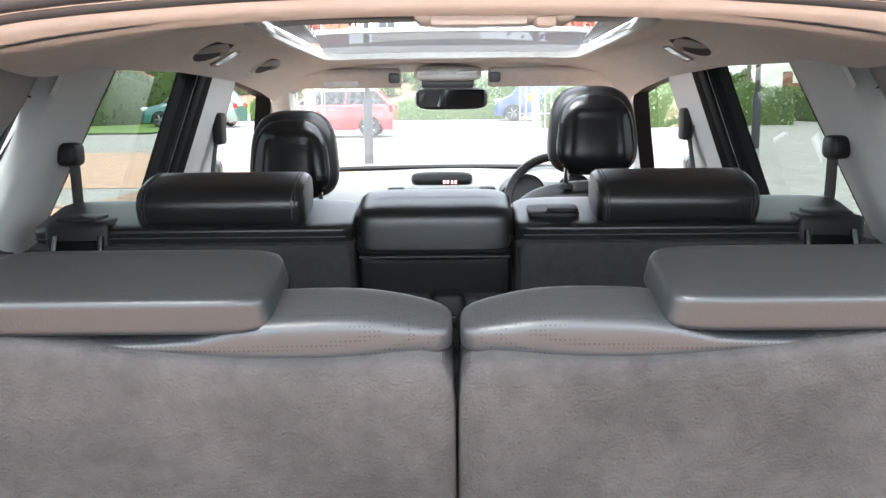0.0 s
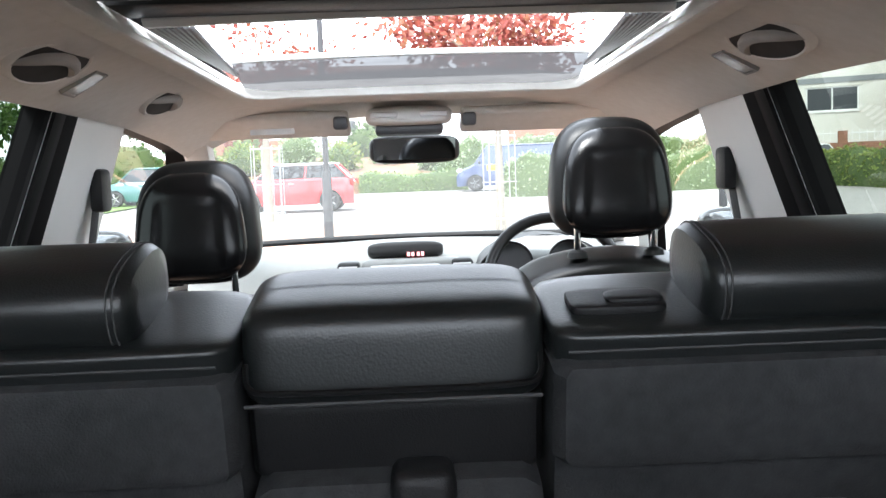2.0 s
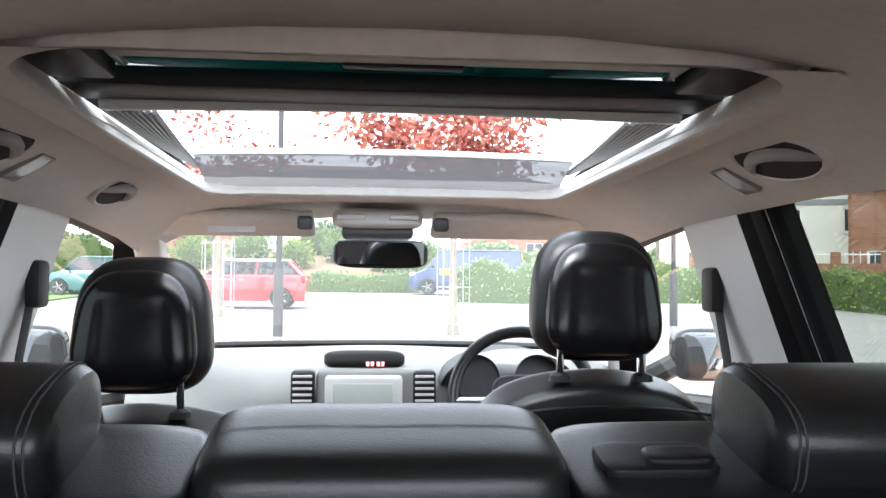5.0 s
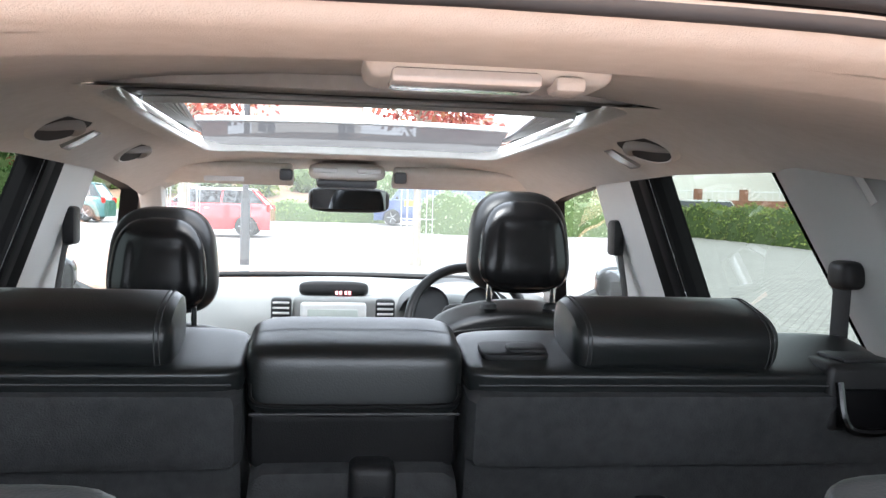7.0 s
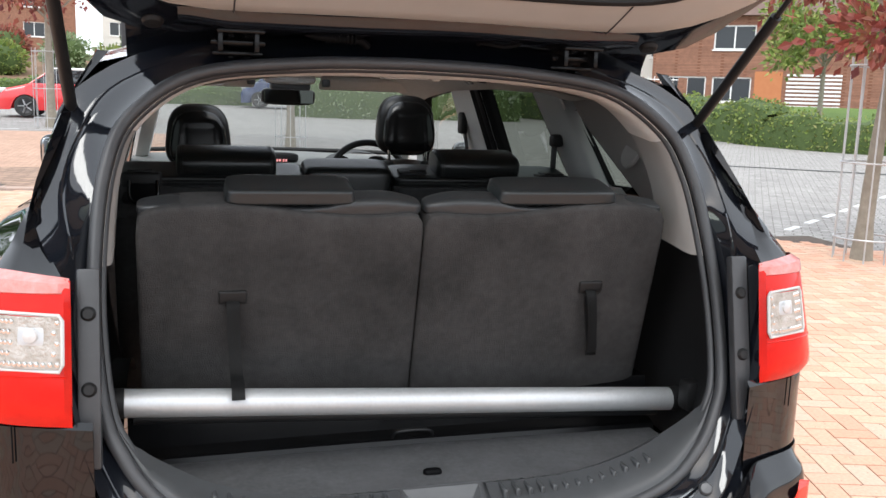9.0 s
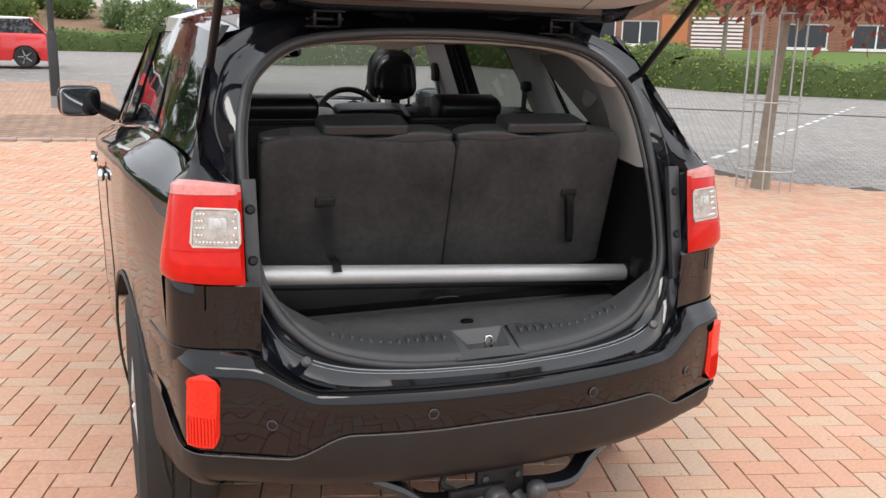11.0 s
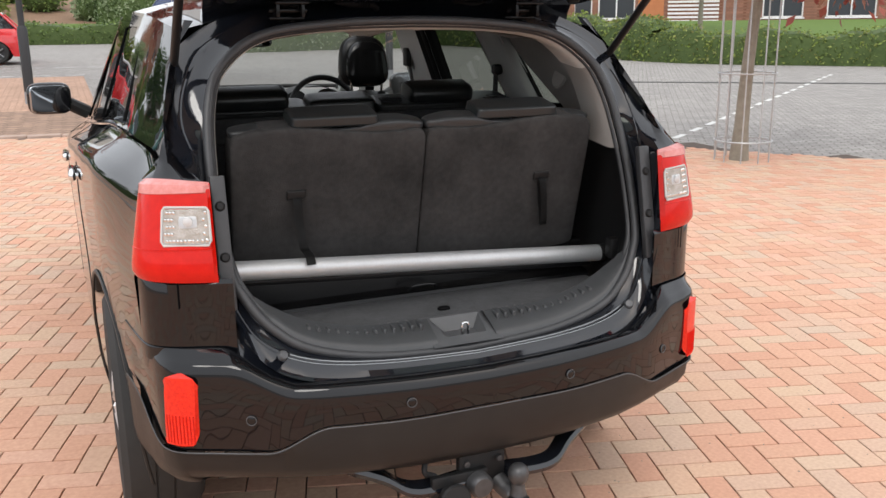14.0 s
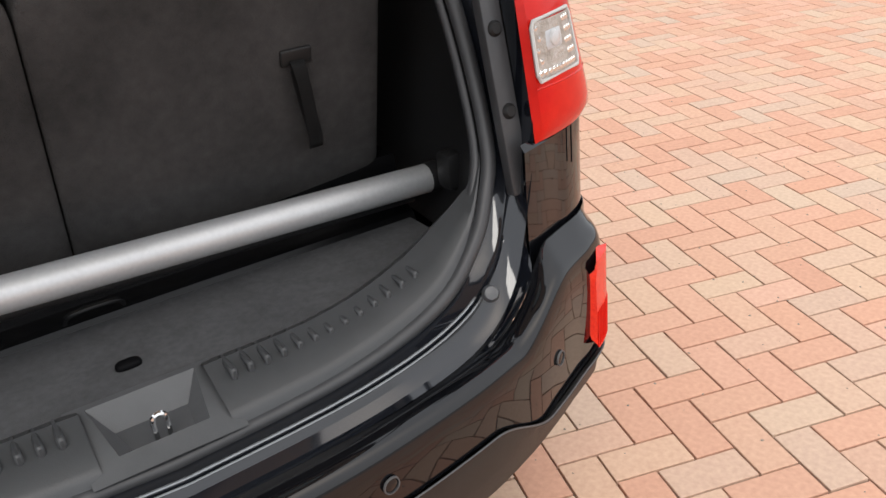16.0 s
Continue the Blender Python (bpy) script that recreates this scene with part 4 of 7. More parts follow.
for s in (-1, 1):
    arm = smooth_line([(s * 0.06, 0.235, 0.415), (s * 0.16, 0.235, 0.408), (s * 0.22, 0.245, 0.415), (s * 0.275, 0.275, 0.445), (s * 0.36, 0.32, 0.47)], 6)
    rows = [[Vector(p) + Vector((0, dy, dz)) for dy, dz in ((-0.032, -0.004), (-0.028, -0.016), (0.03, -0.018), (0.036, 0.0), (0.02, 0.012), (-0.026, 0.008))] for p in arm]
    vs = sheet(bm, rows, close_v=True)
    bm.faces.new(vs[0])
    bm.faces.new(vs[-1][::-1])
tow = part("tow_bar", bm, M_PAINT_IN, car, "black tow bar below the bumper")
bm = B()
box(bm, -0.075, 0.06, 0.225, 0.25, 0.375, 0.475, 0.004)
box(bm, -0.16, 0.0, 0.205, 0.225, 0.372, 0.44, 0.004)
part("tow_plate", bm, M_DPLASTIC, tow, "black bolted tow plate").location = (0, 0, 0)
for px, pz in ((-0.055, 0.455), (0.04, 0.455), (-0.055, 0.39)):
    bm = B()
    lathe(bm, (px, 0.224, pz), (0, -1, 0), [(0.0, 0.009), (0.009, 0.008), (0.010, 0.0)], 6)
    part("bolt", bm, M_STEEL, tow, "bolt head").location = (0, 0, 0)
bm = B()
tube(bm, smooth_line([(0.04, 0.23, 0.385), (0.05, 0.20, 0.372), (0.062, 0.168, 0.366), (0.066, 0.158, 0.38)], 5), [0.026] * 5 + [0.025] * 5 + [0.022] * 6, 14)
lathe(bm, (0.066, 0.158, 0.372), (0, 0, 1), [(0.024, 0.0), (0.019, 0.018), (0.017, 0.034), (0.0235, 0.042), (0.027, 0.052), (0.0285, 0.062), (0.026, 0.074), (0.018, 0.084), (0.008, 0.088), (0.0, 0.0885)], 22)
part("tow_ball", bm, M_STEEL, tow, "worn grey tow ball").location = (0, 0, 0)
bm = B()
box(bm, 0.035, 0.088, 0.128, 0.16, 0.340, 0.374, 0.006)
part("tow_tag", bm, M_DPLASTIC, tow, "small black tag below the ball").location = (0, 0, 0)
bm = B()
lathe(bm, (-0.112, 0.172, 0.392), (0, -1, 0.18), [(0.026, -0.05), (0.030, -0.03), (0.031, 0.0), (0.041, 0.002), (0.042, 0.012), (0.037, 0.019), (0.0, 0.022)], 24)
sock = part("tow_socket", bm, M_DPLASTIC, tow, "black round trailer socket")
sock.location = (0, 0, 0)
bm = B()
lathe(bm, (-0.03, 0.20, 0.405), (0, -1, 0), [(0.034, -0.02), (0.034, 0.02), (0.026, 0.03), (0.0, 0.031)], 20)
part("tow_coupling", bm, M_STEEL, tow, "worn grey coupling").location = (0, 0, 0)
bm = B()
tube(bm, smooth_line([(-0.112, 0.21, 0.40), (-0.14, 0.235, 0.43), (-0.17, 0.235, 0.45), (-0.15, 0.26, 0.49)], 5), 0.008, 8)
part("socket_cable", bm, M_DPLASTIC, tow, "thin black socket cable").location = (0, 0, 0)

# ---- raised tailgate ----
HINGE, OPEN = Vector((0, 0.735, 1.655)), 24.0


def gate_point(x, d, h):
    """A point of the raised tailgate: d along it from the hinge, h below its outer skin."""
    a = radians(OPEN)
    return Vector((x, HINGE.y - d * math.cos(a), HINGE.z + d * math.sin(a) - h * math.cos(a) + 0.045 - 0.012 * (abs(x) / 0.6) ** 2))


def gate_half(d):
    return lerp_table([(0.0, 0.60), (0.1, 0.635), (0.5, 0.70), (0.75, 0.66), (1.1, 0.60)], d)


def gate_loop(d0, d1, inset, h, power, narrow=0.0, n=72):
    """A rounded outline on the tailgate between two distances from the hinge."""
    out = []
    for k in range(n):
        a = 2 * math.pi * (k + 0.5) / n
        c, s_ = math.cos(a), math.sin(a)
        r = (abs(c) ** power + abs(s_) ** power) ** (-1 / power)
        d = (d0 + d1) / 2 - (d1 - d0) / 2 * s_ * r
        out.append(gate_point((gate_half(d) - inset - narrow * smoothstep(d0 + 0.2, d0, d)) * c * r, d, h))
    return out


GLASS_AT = (0.268, 0.74, 0.19)
bm = B()
sheet(bm, [gate_loop(*GLASS_AT, 0.0, 5), gate_loop(0.0, 1.1, 0.0, 0.0, 14), gate_loop(0.0, 1.1, 0.0, 0.05, 14), gate_loop(0.01, 1.09, 0.012, 0.062, 14), gate_loop(0.25, 0.76, 0.17, 0.064, 5), gate_loop(*GLASS_AT, 0.04, 5), gate_loop(*GLASS_AT, 0.0, 5)], close_v=True)
bmesh.ops.remove_doubles(bm, verts=bm.verts, dist=0.0004)
tailgate = part("tailgate", bm, M_PAINT_IN, car, "raised black tailgate with pale inner trim")
bm = B()
bm.faces.new([bm.verts.new(p) for p in gate_loop(0.266, 0.742, 0.188, 0.02, 5)])
ob = part("rear_window", bm, M_PRIVACY, tailgate, "tinted rear window in the tailgate")
ob.location = (0, 0, 0)
ob.visible_shadow = False
bm = B()
tube(bm, gate_loop(0.258, 0.75, 0.18, 0.088, 5), 0.011, 8, closed=True)
part("window_gasket", bm, M_DPLASTIC, tailgate, "black rear window edge").location = (0, 0, 0)
bm = B()
sheet(bm, [gate_loop(0.128, 1.05, 0.045, 0.062, 8, 0.04), gate_loop(0.131, 1.05, 0.047, 0.080, 8, 0.04), gate_loop(0.144, 1.04, 0.056, 0.088, 8, 0.04), gate_loop(0.18, 1.0, 0.10, 0.092, 7, 0.03), gate_loop(0.26, 0.75, 0.18, 0.094, 5), gate_loop(*GLASS_AT, 0.05, 5)], close_v=True)
lining = part("tailgate_lining", bm, M_TGTRIM, tailgate, "pale grey plastic inner lining")
lining.location = (0, 0, 0)
for s in (-1, 1):
    bm = B()
    tube(bm, [gate_point(s * 0.372, d, h) for d, h in ((0.129, 0.078), (0.144, 0.0895), (0.18, 0.0925), (0.262, 0.0945))], 0.0016, 5)
    part("lining_seam", bm, M_SEAL, tailgate, "dark seam of the lining").location = (0, 0, 0)
    bm = B()
    lathe(bm, gate_point(s * 0.515, 0.055, 0.066), (0, -0.4, -0.9), [(0.0, 0.004), (0.011, 0.006), (0.017, 0.004), (0.021, -0.004)], 20)
    part("gate_plug", bm, M_DPLASTIC, tailgate, "round grey plug").location = (0, 0, 0)
    # bolted hinge: plate, two cheeks, pin and bolt heads
    hx = s * 0.355
    bm = B()
    for dx in (-0.038, 0.030):
        box(bm, hx + dx - 0.005, hx + dx + 0.005, 0.672, 0.745, 1.606, 1.645, 0.003)
        part("hinge_cheek", bm, M_HINGE, tailgate).location = (0, 0, 0)
        bm = B()
    box(bm, hx - 0.052, hx + 0.045, 0.722, 0.756, 1.600, 1.609, 0.003)
    part("hinge_foot", bm, M_HINGE, tailgate).location = (0, 0, 0)
    bm = B()
    tube(bm, [(hx - 0.055, 0.712, 1.625), (hx + 0.048, 0.712, 1.625)], 0.0085, 10)
    part("hinge_pin", bm, M_HINGE, tailgate).location = (0, 0, 0)
    bm = B()
    box(bm, hx - 0.045, hx + 0.045, 0.665, 0.735, 1.640, 1.648, 0.003)
    hinge = part("tailgate_hinge", bm, M_HINGE, tailgate, "black bolted hinge")
    hinge.location = (0, 0, 0)
    for dx, yy, zz in ((-0.018, 0.69, 1.638), (0.012, 0.69, 1.638), (-0.015, 0.738, 1.599), (0.015, 0.738, 1.599)):
        bm = B()
        lathe(bm, (hx + dx, yy, zz), (0, -0.35, -0.94), [(0.0, 0.007), (0.0065, 0.006), (0.0075, 0.0), (0.010, -0.001)], 8)
        part("bolt", bm, M_HINGE, tailgate, "dark bolt head").location = (0, 0, 0)
# pressed channel of the inner skin and the front lip that closes on the roof
bm = B()
rows = []
for d, h in ((0.026, 0.061), (0.034, 0.072), (0.050, 0.079), (0.080, 0.088), (0.090, 0.090), (0.095, 0.087), (0.102, 0.078), (0.110, 0.066), (0.116, 0.0625), (0.126, 0.061)):
    rows.append([gate_point(x, d + 0.006 * math.sin(x * 9), h - 0.012 * smoothstep(0.36, 0.47, abs(x))) for x in [-0.47 + 0.94 * k / 40 for k in range(41)]])
sheet(bm, rows)
part("pressed_channel", bm, M_PAINT_IN, tailgate).location = (0, 0, 0)
bm = B()
rows = []
for k in range(31):
    x = -0.57 + 1.14 * k / 30
    zr = roof_point(0.80, 1 - min(1, abs(x) / 0.64)).z
    rows.append([(x, 0.738, gate_point(x, 0.0, 0.01).z), (x, 0.775, max(zr + 0.03, 1.672)), (x, 0.812, zr + 0.022), (x, 0.826, zr - 0.03)])
sheet(bm, rows)
part("tailgate_lip", bm, M_PAINT_IN, tailgate, "black front lip of the tailgate").location = (0, 0, 0)
for s in (-1, 1):
    bm = B()
    p0, p1 = Vector((s * 0.665, 0.715, 1.49)), gate_point(s * 0.66, 0.52, 0.03)
    tube(bm, [p0, p0.lerp(p1, 0.58)], 0.0115, 10)
    strut = part("gas_strut", bm, M_DPLASTIC, tailgate, "black gas strut")
    strut.location = (0, 0, 0)
    bm = B()
    tube(bm, [p0.lerp(p1, 0.58), p1], 0.006, 8)
    part("strut_rod", bm, M_DPLASTIC, tailgate, "thin strut rod").location = (0, 0, 0)
bm = B()
tube(bm, smooth_line([(-0.235, 0.705, 1.655), (-0.215, 0.70, 1.645), (-0.17, 0.705, 1.641), (-0.12, 0.715, 1.64), (-0.10, 0.725, 1.628)], 5), 0.008, 10)
for k in range(8):
    tube(bm, [(-0.188 + 0.008 * k, 0.706, 1.641), (-0.185 + 0.008 * k, 0.7065, 1.641)], 0.0105, 10)
part("cable_hose", bm, M_RUBBER, tailgate, "black ribbed cable hose").location = (0, 0, 0)
bm = B()
tube(bm, smooth_line([(0.135, 0.722, 1.645), (0.145, 0.712, 1.648), (0.185, 0.702, 1.642), (0.215, 0.70, 1.648), (0.235, 0.70, 1.66)], 5), 0.005, 8)
part("washer_hose", bm, M_RUBBER, tailgate, "thin black washer hose").location = (0, 0, 0)

# ---- load space ----
bm = B()
sheet(bm, [[(x, y, z) for x in [-0.57 + 1.14 * k / 20 for k in range(21)]] for y, z in ((0.43, 0.79), (0.5, 0.792), (0.6, 0.792), (0.69, 0.79))])
part("load_floor", bm, M_FLOORCARPET, car, "black carpeted load floor")
bm = B()
sheet(bm, [[(x, y + 0.012 * math.cos(x * 2.6), z) for x in [-0.58 + 1.16 * k / 20 for k in range(21)]] for y, z in ((0.655, 0.786), (0.66, 0.80), (0.675, 0.806), (0.70, 0.81), (0.71, 0.90), (0.80, 0.90))])
part("floor_riser", bm, M_HINGE, car, "glossy black plastic riser below the seat backs")
bm = B()
inn = [p for p in smooth_line(INNER, 5) if p.z < 1.02]
rows = []
for f, dz in ((-0.12, -0.02), (-0.05, 0.010), (0.05, 0.018), (0.35, 0.02), (0.75, 0.024), (1.0, 0.004)):
    r = []
    for p in inn:
        q = Vector((min(p.x, 0.585) * 0.985, max(0.445, p.y + 0.1), p.z if p.z > 0.9 else 0.79 + max(0, p.z - 0.76) * 0.9))
        r.append(p.lerp(q, f * (1 - smoothstep(0.78, 0.99, p.z))) + Vector((0, 0, dz * (1 - smoothstep(0.82, 1.0, p.z)))))
    rows.append([Vector((-p.x, p.y, p.z)) for p in r[:0:-1]] + r)
sheet(bm, rows)
for fc in list(bm.faces):
    if abs(fc.calc_center_median().x) < 0.1:
        bm.faces.remove(fc)
part("sill_plate", bm, M_SCUFF, car, "ribbed grey loading sill plate")
bm = B()
for k in range(34):
    x = -0.42 + 0.84 * k / 33
    if abs(x) > 0.11:
        bm = B()
        box(bm, x - 0.005, x + 0.005, 0.378 + 0.06 * x * x, 0.428 + 0.02 * abs(x), 0.775, 0.8045 + 0.045 * smoothstep(0.25, 0.5, abs(x)), 0.003, 1)
        part("sill_rib", bm, M_SCUFF, car)
bm = B()
hi = [bm.verts.new(p) for p in ((-0.102, 0.318, 0.754), (0.102, 0.318, 0.754), (0.102, 0.447, 0.796), (-0.102, 0.447, 0.796))]
md = [bm.verts.new(p) for p in ((-0.06, 0.342, 0.772), (0.06, 0.342, 0.772), (0.075, 0.43, 0.799), (-0.075, 0.43, 0.799))]
lo = [bm.verts.new(p) for p in ((-0.04, 0.345, 0.764), (0.04, 0.345, 0.764), (0.05, 0.405, 0.764), (-0.05, 0.405, 0.764))]
for k in range(4):
    bm.faces.new([hi[k], hi[(k + 1) % 4], md[(k + 1) % 4], md[k]])
    bm.faces.new([md[k], md[(k + 1) % 4], lo[(k + 1) % 4], lo[k]])
bm.faces.new(lo)
part("latch_tray", bm, M_TRAY, car, "grey latch recess in the sill")
bm = B()
tube(bm, smooth_line([(-0.008, 0.352, 0.762), (-0.008, 0.352, 0.798), (0.008, 0.352, 0.798), (0.008, 0.352, 0.762)], 4), 0.004, 8)
part("latch_striker", bm, M_CHROME, car, "steel latch striker")
bm = B()
pad(bm, (0.005, 0.51, 0.794), (0.038, 0.022, 0.016), power=3, n=4)
part("floor_tab", bm, M_RUBBER, car, "black pull tab of the load floor")
bm = B()
tube(bm, smooth_line([(-0.045, 0.662, 0.812), (-0.036, 0.655, 0.826), (0.0, 0.652, 0.830), (0.036, 0.655, 0.826), (0.045, 0.662, 0.812)], 5), 0.0045, 8)
part("riser_pull", bm, M_SHELL_T, car, "glossy black pull of the load floor riser")
for s in (-1, 1):
    bm = B()
    rows = []
    for y in [0.44, 0.5, 0.6, 0.75, 0.95, 1.2, 1.4]:
        w = lerp_table([(0.44, 0.618), (0.5, 0.625), (0.6, 0.64), (0.75, 0.655), (1.4, 0.665)], y)
        rows.append([(s * (w - d), max(y, 0.375 + 0.45 * (z - 0.8)), z) for d, z in ((0.035, 0.77), (0.02, 0.85), (0.0, 1.0), (0.0, 1.15), (0.0, 1.235), (-0.05, 1.245))])
    sheet(bm, rows)
    part("side_lining", bm, M_DPLASTIC, car, "black plastic load space lining")
    bm = B()
    box(bm, s * 0.675 - 0.045, s * 0.675 + 0.045, 1.13, 1.30, 1.235, 1.272, 0.012, 3)
    box(bm, s * 0.668 - 0.02, s * 0.668 + 0.02, 1.165, 1.255, 1.268, 1.279, 0.004)
    part("shelf_box", bm, M_DPLASTIC, car, "black moulded box on the side shelf")
    bm = B()
    rows = []
    hl = [p for p in smooth_line(INNER, 5) if p.z > 1.2]
    lo_part = [p for p in hl if p.z < 1.475]
    hl = [p for p in hl if p.z > 1.455]
    dp = B()
    sheet(dp, [[(s * (p.x - a), p.y + b, p.z + c) for p in lo_part] for a, b, c in ((0.0, 0.0, 0.0), (0.006, 0.012, 0.0), (0.013, 0.030, -0.002), (0.015, 0.055, 0.0), (0.014, 0.10, 0.006), (0.012, 0.16, 0.012))])
    part("pillar_trim", dp, M_DTRIM, car, "warm grey rear pillar trim")
    rows.append([(s * p.x, p.y, p.z) for p in hl])
    for b, drop in ((0.012, 0.006), (0.030, 0.0135), (0.055, 0.0145)):
        q = [(p, (Vector((0, p.y, 1.15)) - p).normalized() * drop) for p in hl]
        rows.append([(s * (p.x + e.x), p.y + b, p.z + e.z) for p, e in q])
    last = []
    for p in hl:
        k = smoothstep(0.40, 0.56, p.x)
        roof_z = roof_point(p.y + 0.16, 1 - min(1, p.x / 0.655), 0.075).z - 0.008
        last.append((s * (p.x - 0.012 * smoothstep(0.2, 0.4, p.x)), p.y + 0.16, roof_z + (p.z + 0.008 - roof_z) * k))
    rows.append([tuple(0.55 * a + 0.45 * b for a, b in zip(u, v)) for u, v in zip(rows[-1], last)])
    rows.append(last)
    sheet(bm, rows)
    part("rear_header", bm, M_LINER, car, "pale cloth rear header")
    bm = B()
    box(bm, s * 0.62 - 0.022, s * 0.62 + 0.022, 0.555, 0.60, 0.86, 0.93, 0.012)
    part("cover_holder", bm, M_DPLASTIC, car)
cover = thing("cargo_cover", (CX, 0.585, 0.925), "silver roller blind tube across the load space", "cargo cover")
cover["shift"] = [CX, 0, 0]
bm = B()
tube(bm, [(-0.575, 0.548, 0.962), (0.600, 0.632, 0.868)], 0.0265, 24)
part("tube", bm, M_SILVER, cover)
for x, y, z in ((-0.585, 0.5475, 0.9625), (0.609, 0.6325, 0.8675)):
    bm = B()
    tube(bm, [(x - 0.012, y, z), (x + 0.012, y, z)], 0.028, 16)
    part("end_cap", bm, M_DPLASTIC, cover)
bm = B()
tube(bm, [(-0.56, 0.57, 0.925), (0.575, 0.65, 0.836)], 0.012, 10)
part("lower_rail", bm, M_DPLASTIC, cover)

# ---- seats ----


def third_row(s):
    seat = thing("car_seat", (CX + s * 0.27, 0.75, 0.45), "folding third-row seat with grey carpeted back and black leather top", "car seat", "third row seats")
    seat["shift"] = [CX, 0, 0]
    x0, x1 = (-0.552, 0.002) if s < 0 else (0.004, 0.548)
    c, w = (x0 + x1) / 2, x1 - x0
    lean = Matrix.Rotation(radians(14.5), 3, "X")

    def warp(p, q):
        q = q.copy()
        # the top edge dips below the headrest and swells at the inner end
        if p.z > 0.5:
            u = (q.x / w + 0.5)
            u = 1 - u if s > 0 else u
            q.z += 0.012 * math.sin(u * 6.0) * (p.z - 0.5) * 2
        return lean @ q
    bm = B()
    pad(bm, (c, 0.714, 1.06), (w, 0.09, 0.530), power=18, n=22, warp=warp)
    back = part("backrest", bm, M_CARPET, seat, "grey carpeted seat back")
    bm = B()

    def warp2(p, q):
        q = q.copy()
        u = (q.x / w + 0.5)
        u = 1 - u if s > 0 else u
        if p.z > 0:
            q.z += 0.010 * smoothstep(0.62, 0.72, u) * (1 - 0.6 * smoothstep(0.85, 1.0, u)) * p.z + 0.004 * math.sin(u * 9) * p.z
        return lean @ q
    pad(bm, (c, 0.654, 1.311), (w - 0.004, 0.072, 0.026), power=5, n=16, warp=warp2)
    part("top_bolster", bm, M_PERF, seat, "black perforated leather top edge")
    hx0, hx1 = ((-0.385, -0.142) if s < 0 else (0.165, 0.425))

    def warp3(p, q):
        q = q.copy()
        q.x *= 1 + 0.05 * (1 - p.z) * 0.5
        return Matrix.Rotation(radians(13), 3, "X") @ q
    bm = B()
    pad(bm, ((hx0 + hx1) / 2, 0.662, 1.343), (hx1 - hx0, 0.108, 0.032), power=8, n=14, warp=warp3)
    part("headrest", bm, M_LEATHER_T, seat, "folded black leather headrest")
    # strap with its bezel
    sx = -0.375 if s < 0 else 0.392
    y0 = 0.65 - 0.002
    bm = B()
    if s < 0:
        pts = [(sx, 0.652, 1.128), (sx, 0.648, 1.10), (sx + 0.002, 0.668, 1.03), (sx + 0.003, 0.688, 0.96), (sx + 0.003, 0.66, 0.935), (sx, 0.575, 0.99)]
        pts = [(sx, 0.652, 1.128), (sx, 0.636, 1.115), (sx + 0.001, 0.632, 1.06), (sx + 0.003, 0.622, 1.02), (sx + 0.004, 0.598, 0.99), (sx + 0.004, 0.560, 0.986), (sx + 0.004, 0.538, 0.978), (sx + 0.004, 0.526, 0.962)]
    else:
        pts = [(sx, 0.655, 1.128), (sx - 0.002, 0.634, 1.118), (sx + 0.004, 0.634, 1.06), (sx + 0.013, 0.65, 0.985), (sx + 0.02, 0.668, 0.972), (sx + 0.024, 0.672, 0.99), (sx + 0.01, 0.658, 1.05), (sx + 0.0, 0.648, 1.11)]
    ln = smooth_line(pts, 5)
    rows = []
    for i, p in enumerate(ln):
        tw = 0.35 * math.sin(i * 0.16) if s > 0 else 0
        d = Vector((math.cos(tw), math.sin(tw) * 0.6, 0)) * 0.0125
        rows.append([p - d, p + d])
    sheet(bm, rows)
    sv = [Vector(v.co) for v in bm.verts]
    g = bmesh.ops.solidify(bm, geom=bm.faces[:], thickness=0.002)
    part("pull_strap", bm, M_STRAP, seat, "black webbing pull strap")
    bm = B()
    box(bm, sx - 0.027, sx + 0.027, -0.004, 0.0045, -0.014, 0.014, 0.0035, 3, m=Matrix.Translation((0, 0.647, 1.132)) @ Matrix.Rotation(radians(14.5), 4, "X"))
    part("strap_bezel", bm, M_DPLASTIC, seat, "black plastic strap bezel")
    bm = B()
    pad(bm, (c, 1.0, 0.78), (w, 0.42, 0.14), power=6, n=8)
    part("cushion", bm, M_LEATHER, seat)
    return seat


third_row(-1)
third_row(1)


def stitch(bm, pts, r=0.0011):
    tube(bm, pts, r, 5)


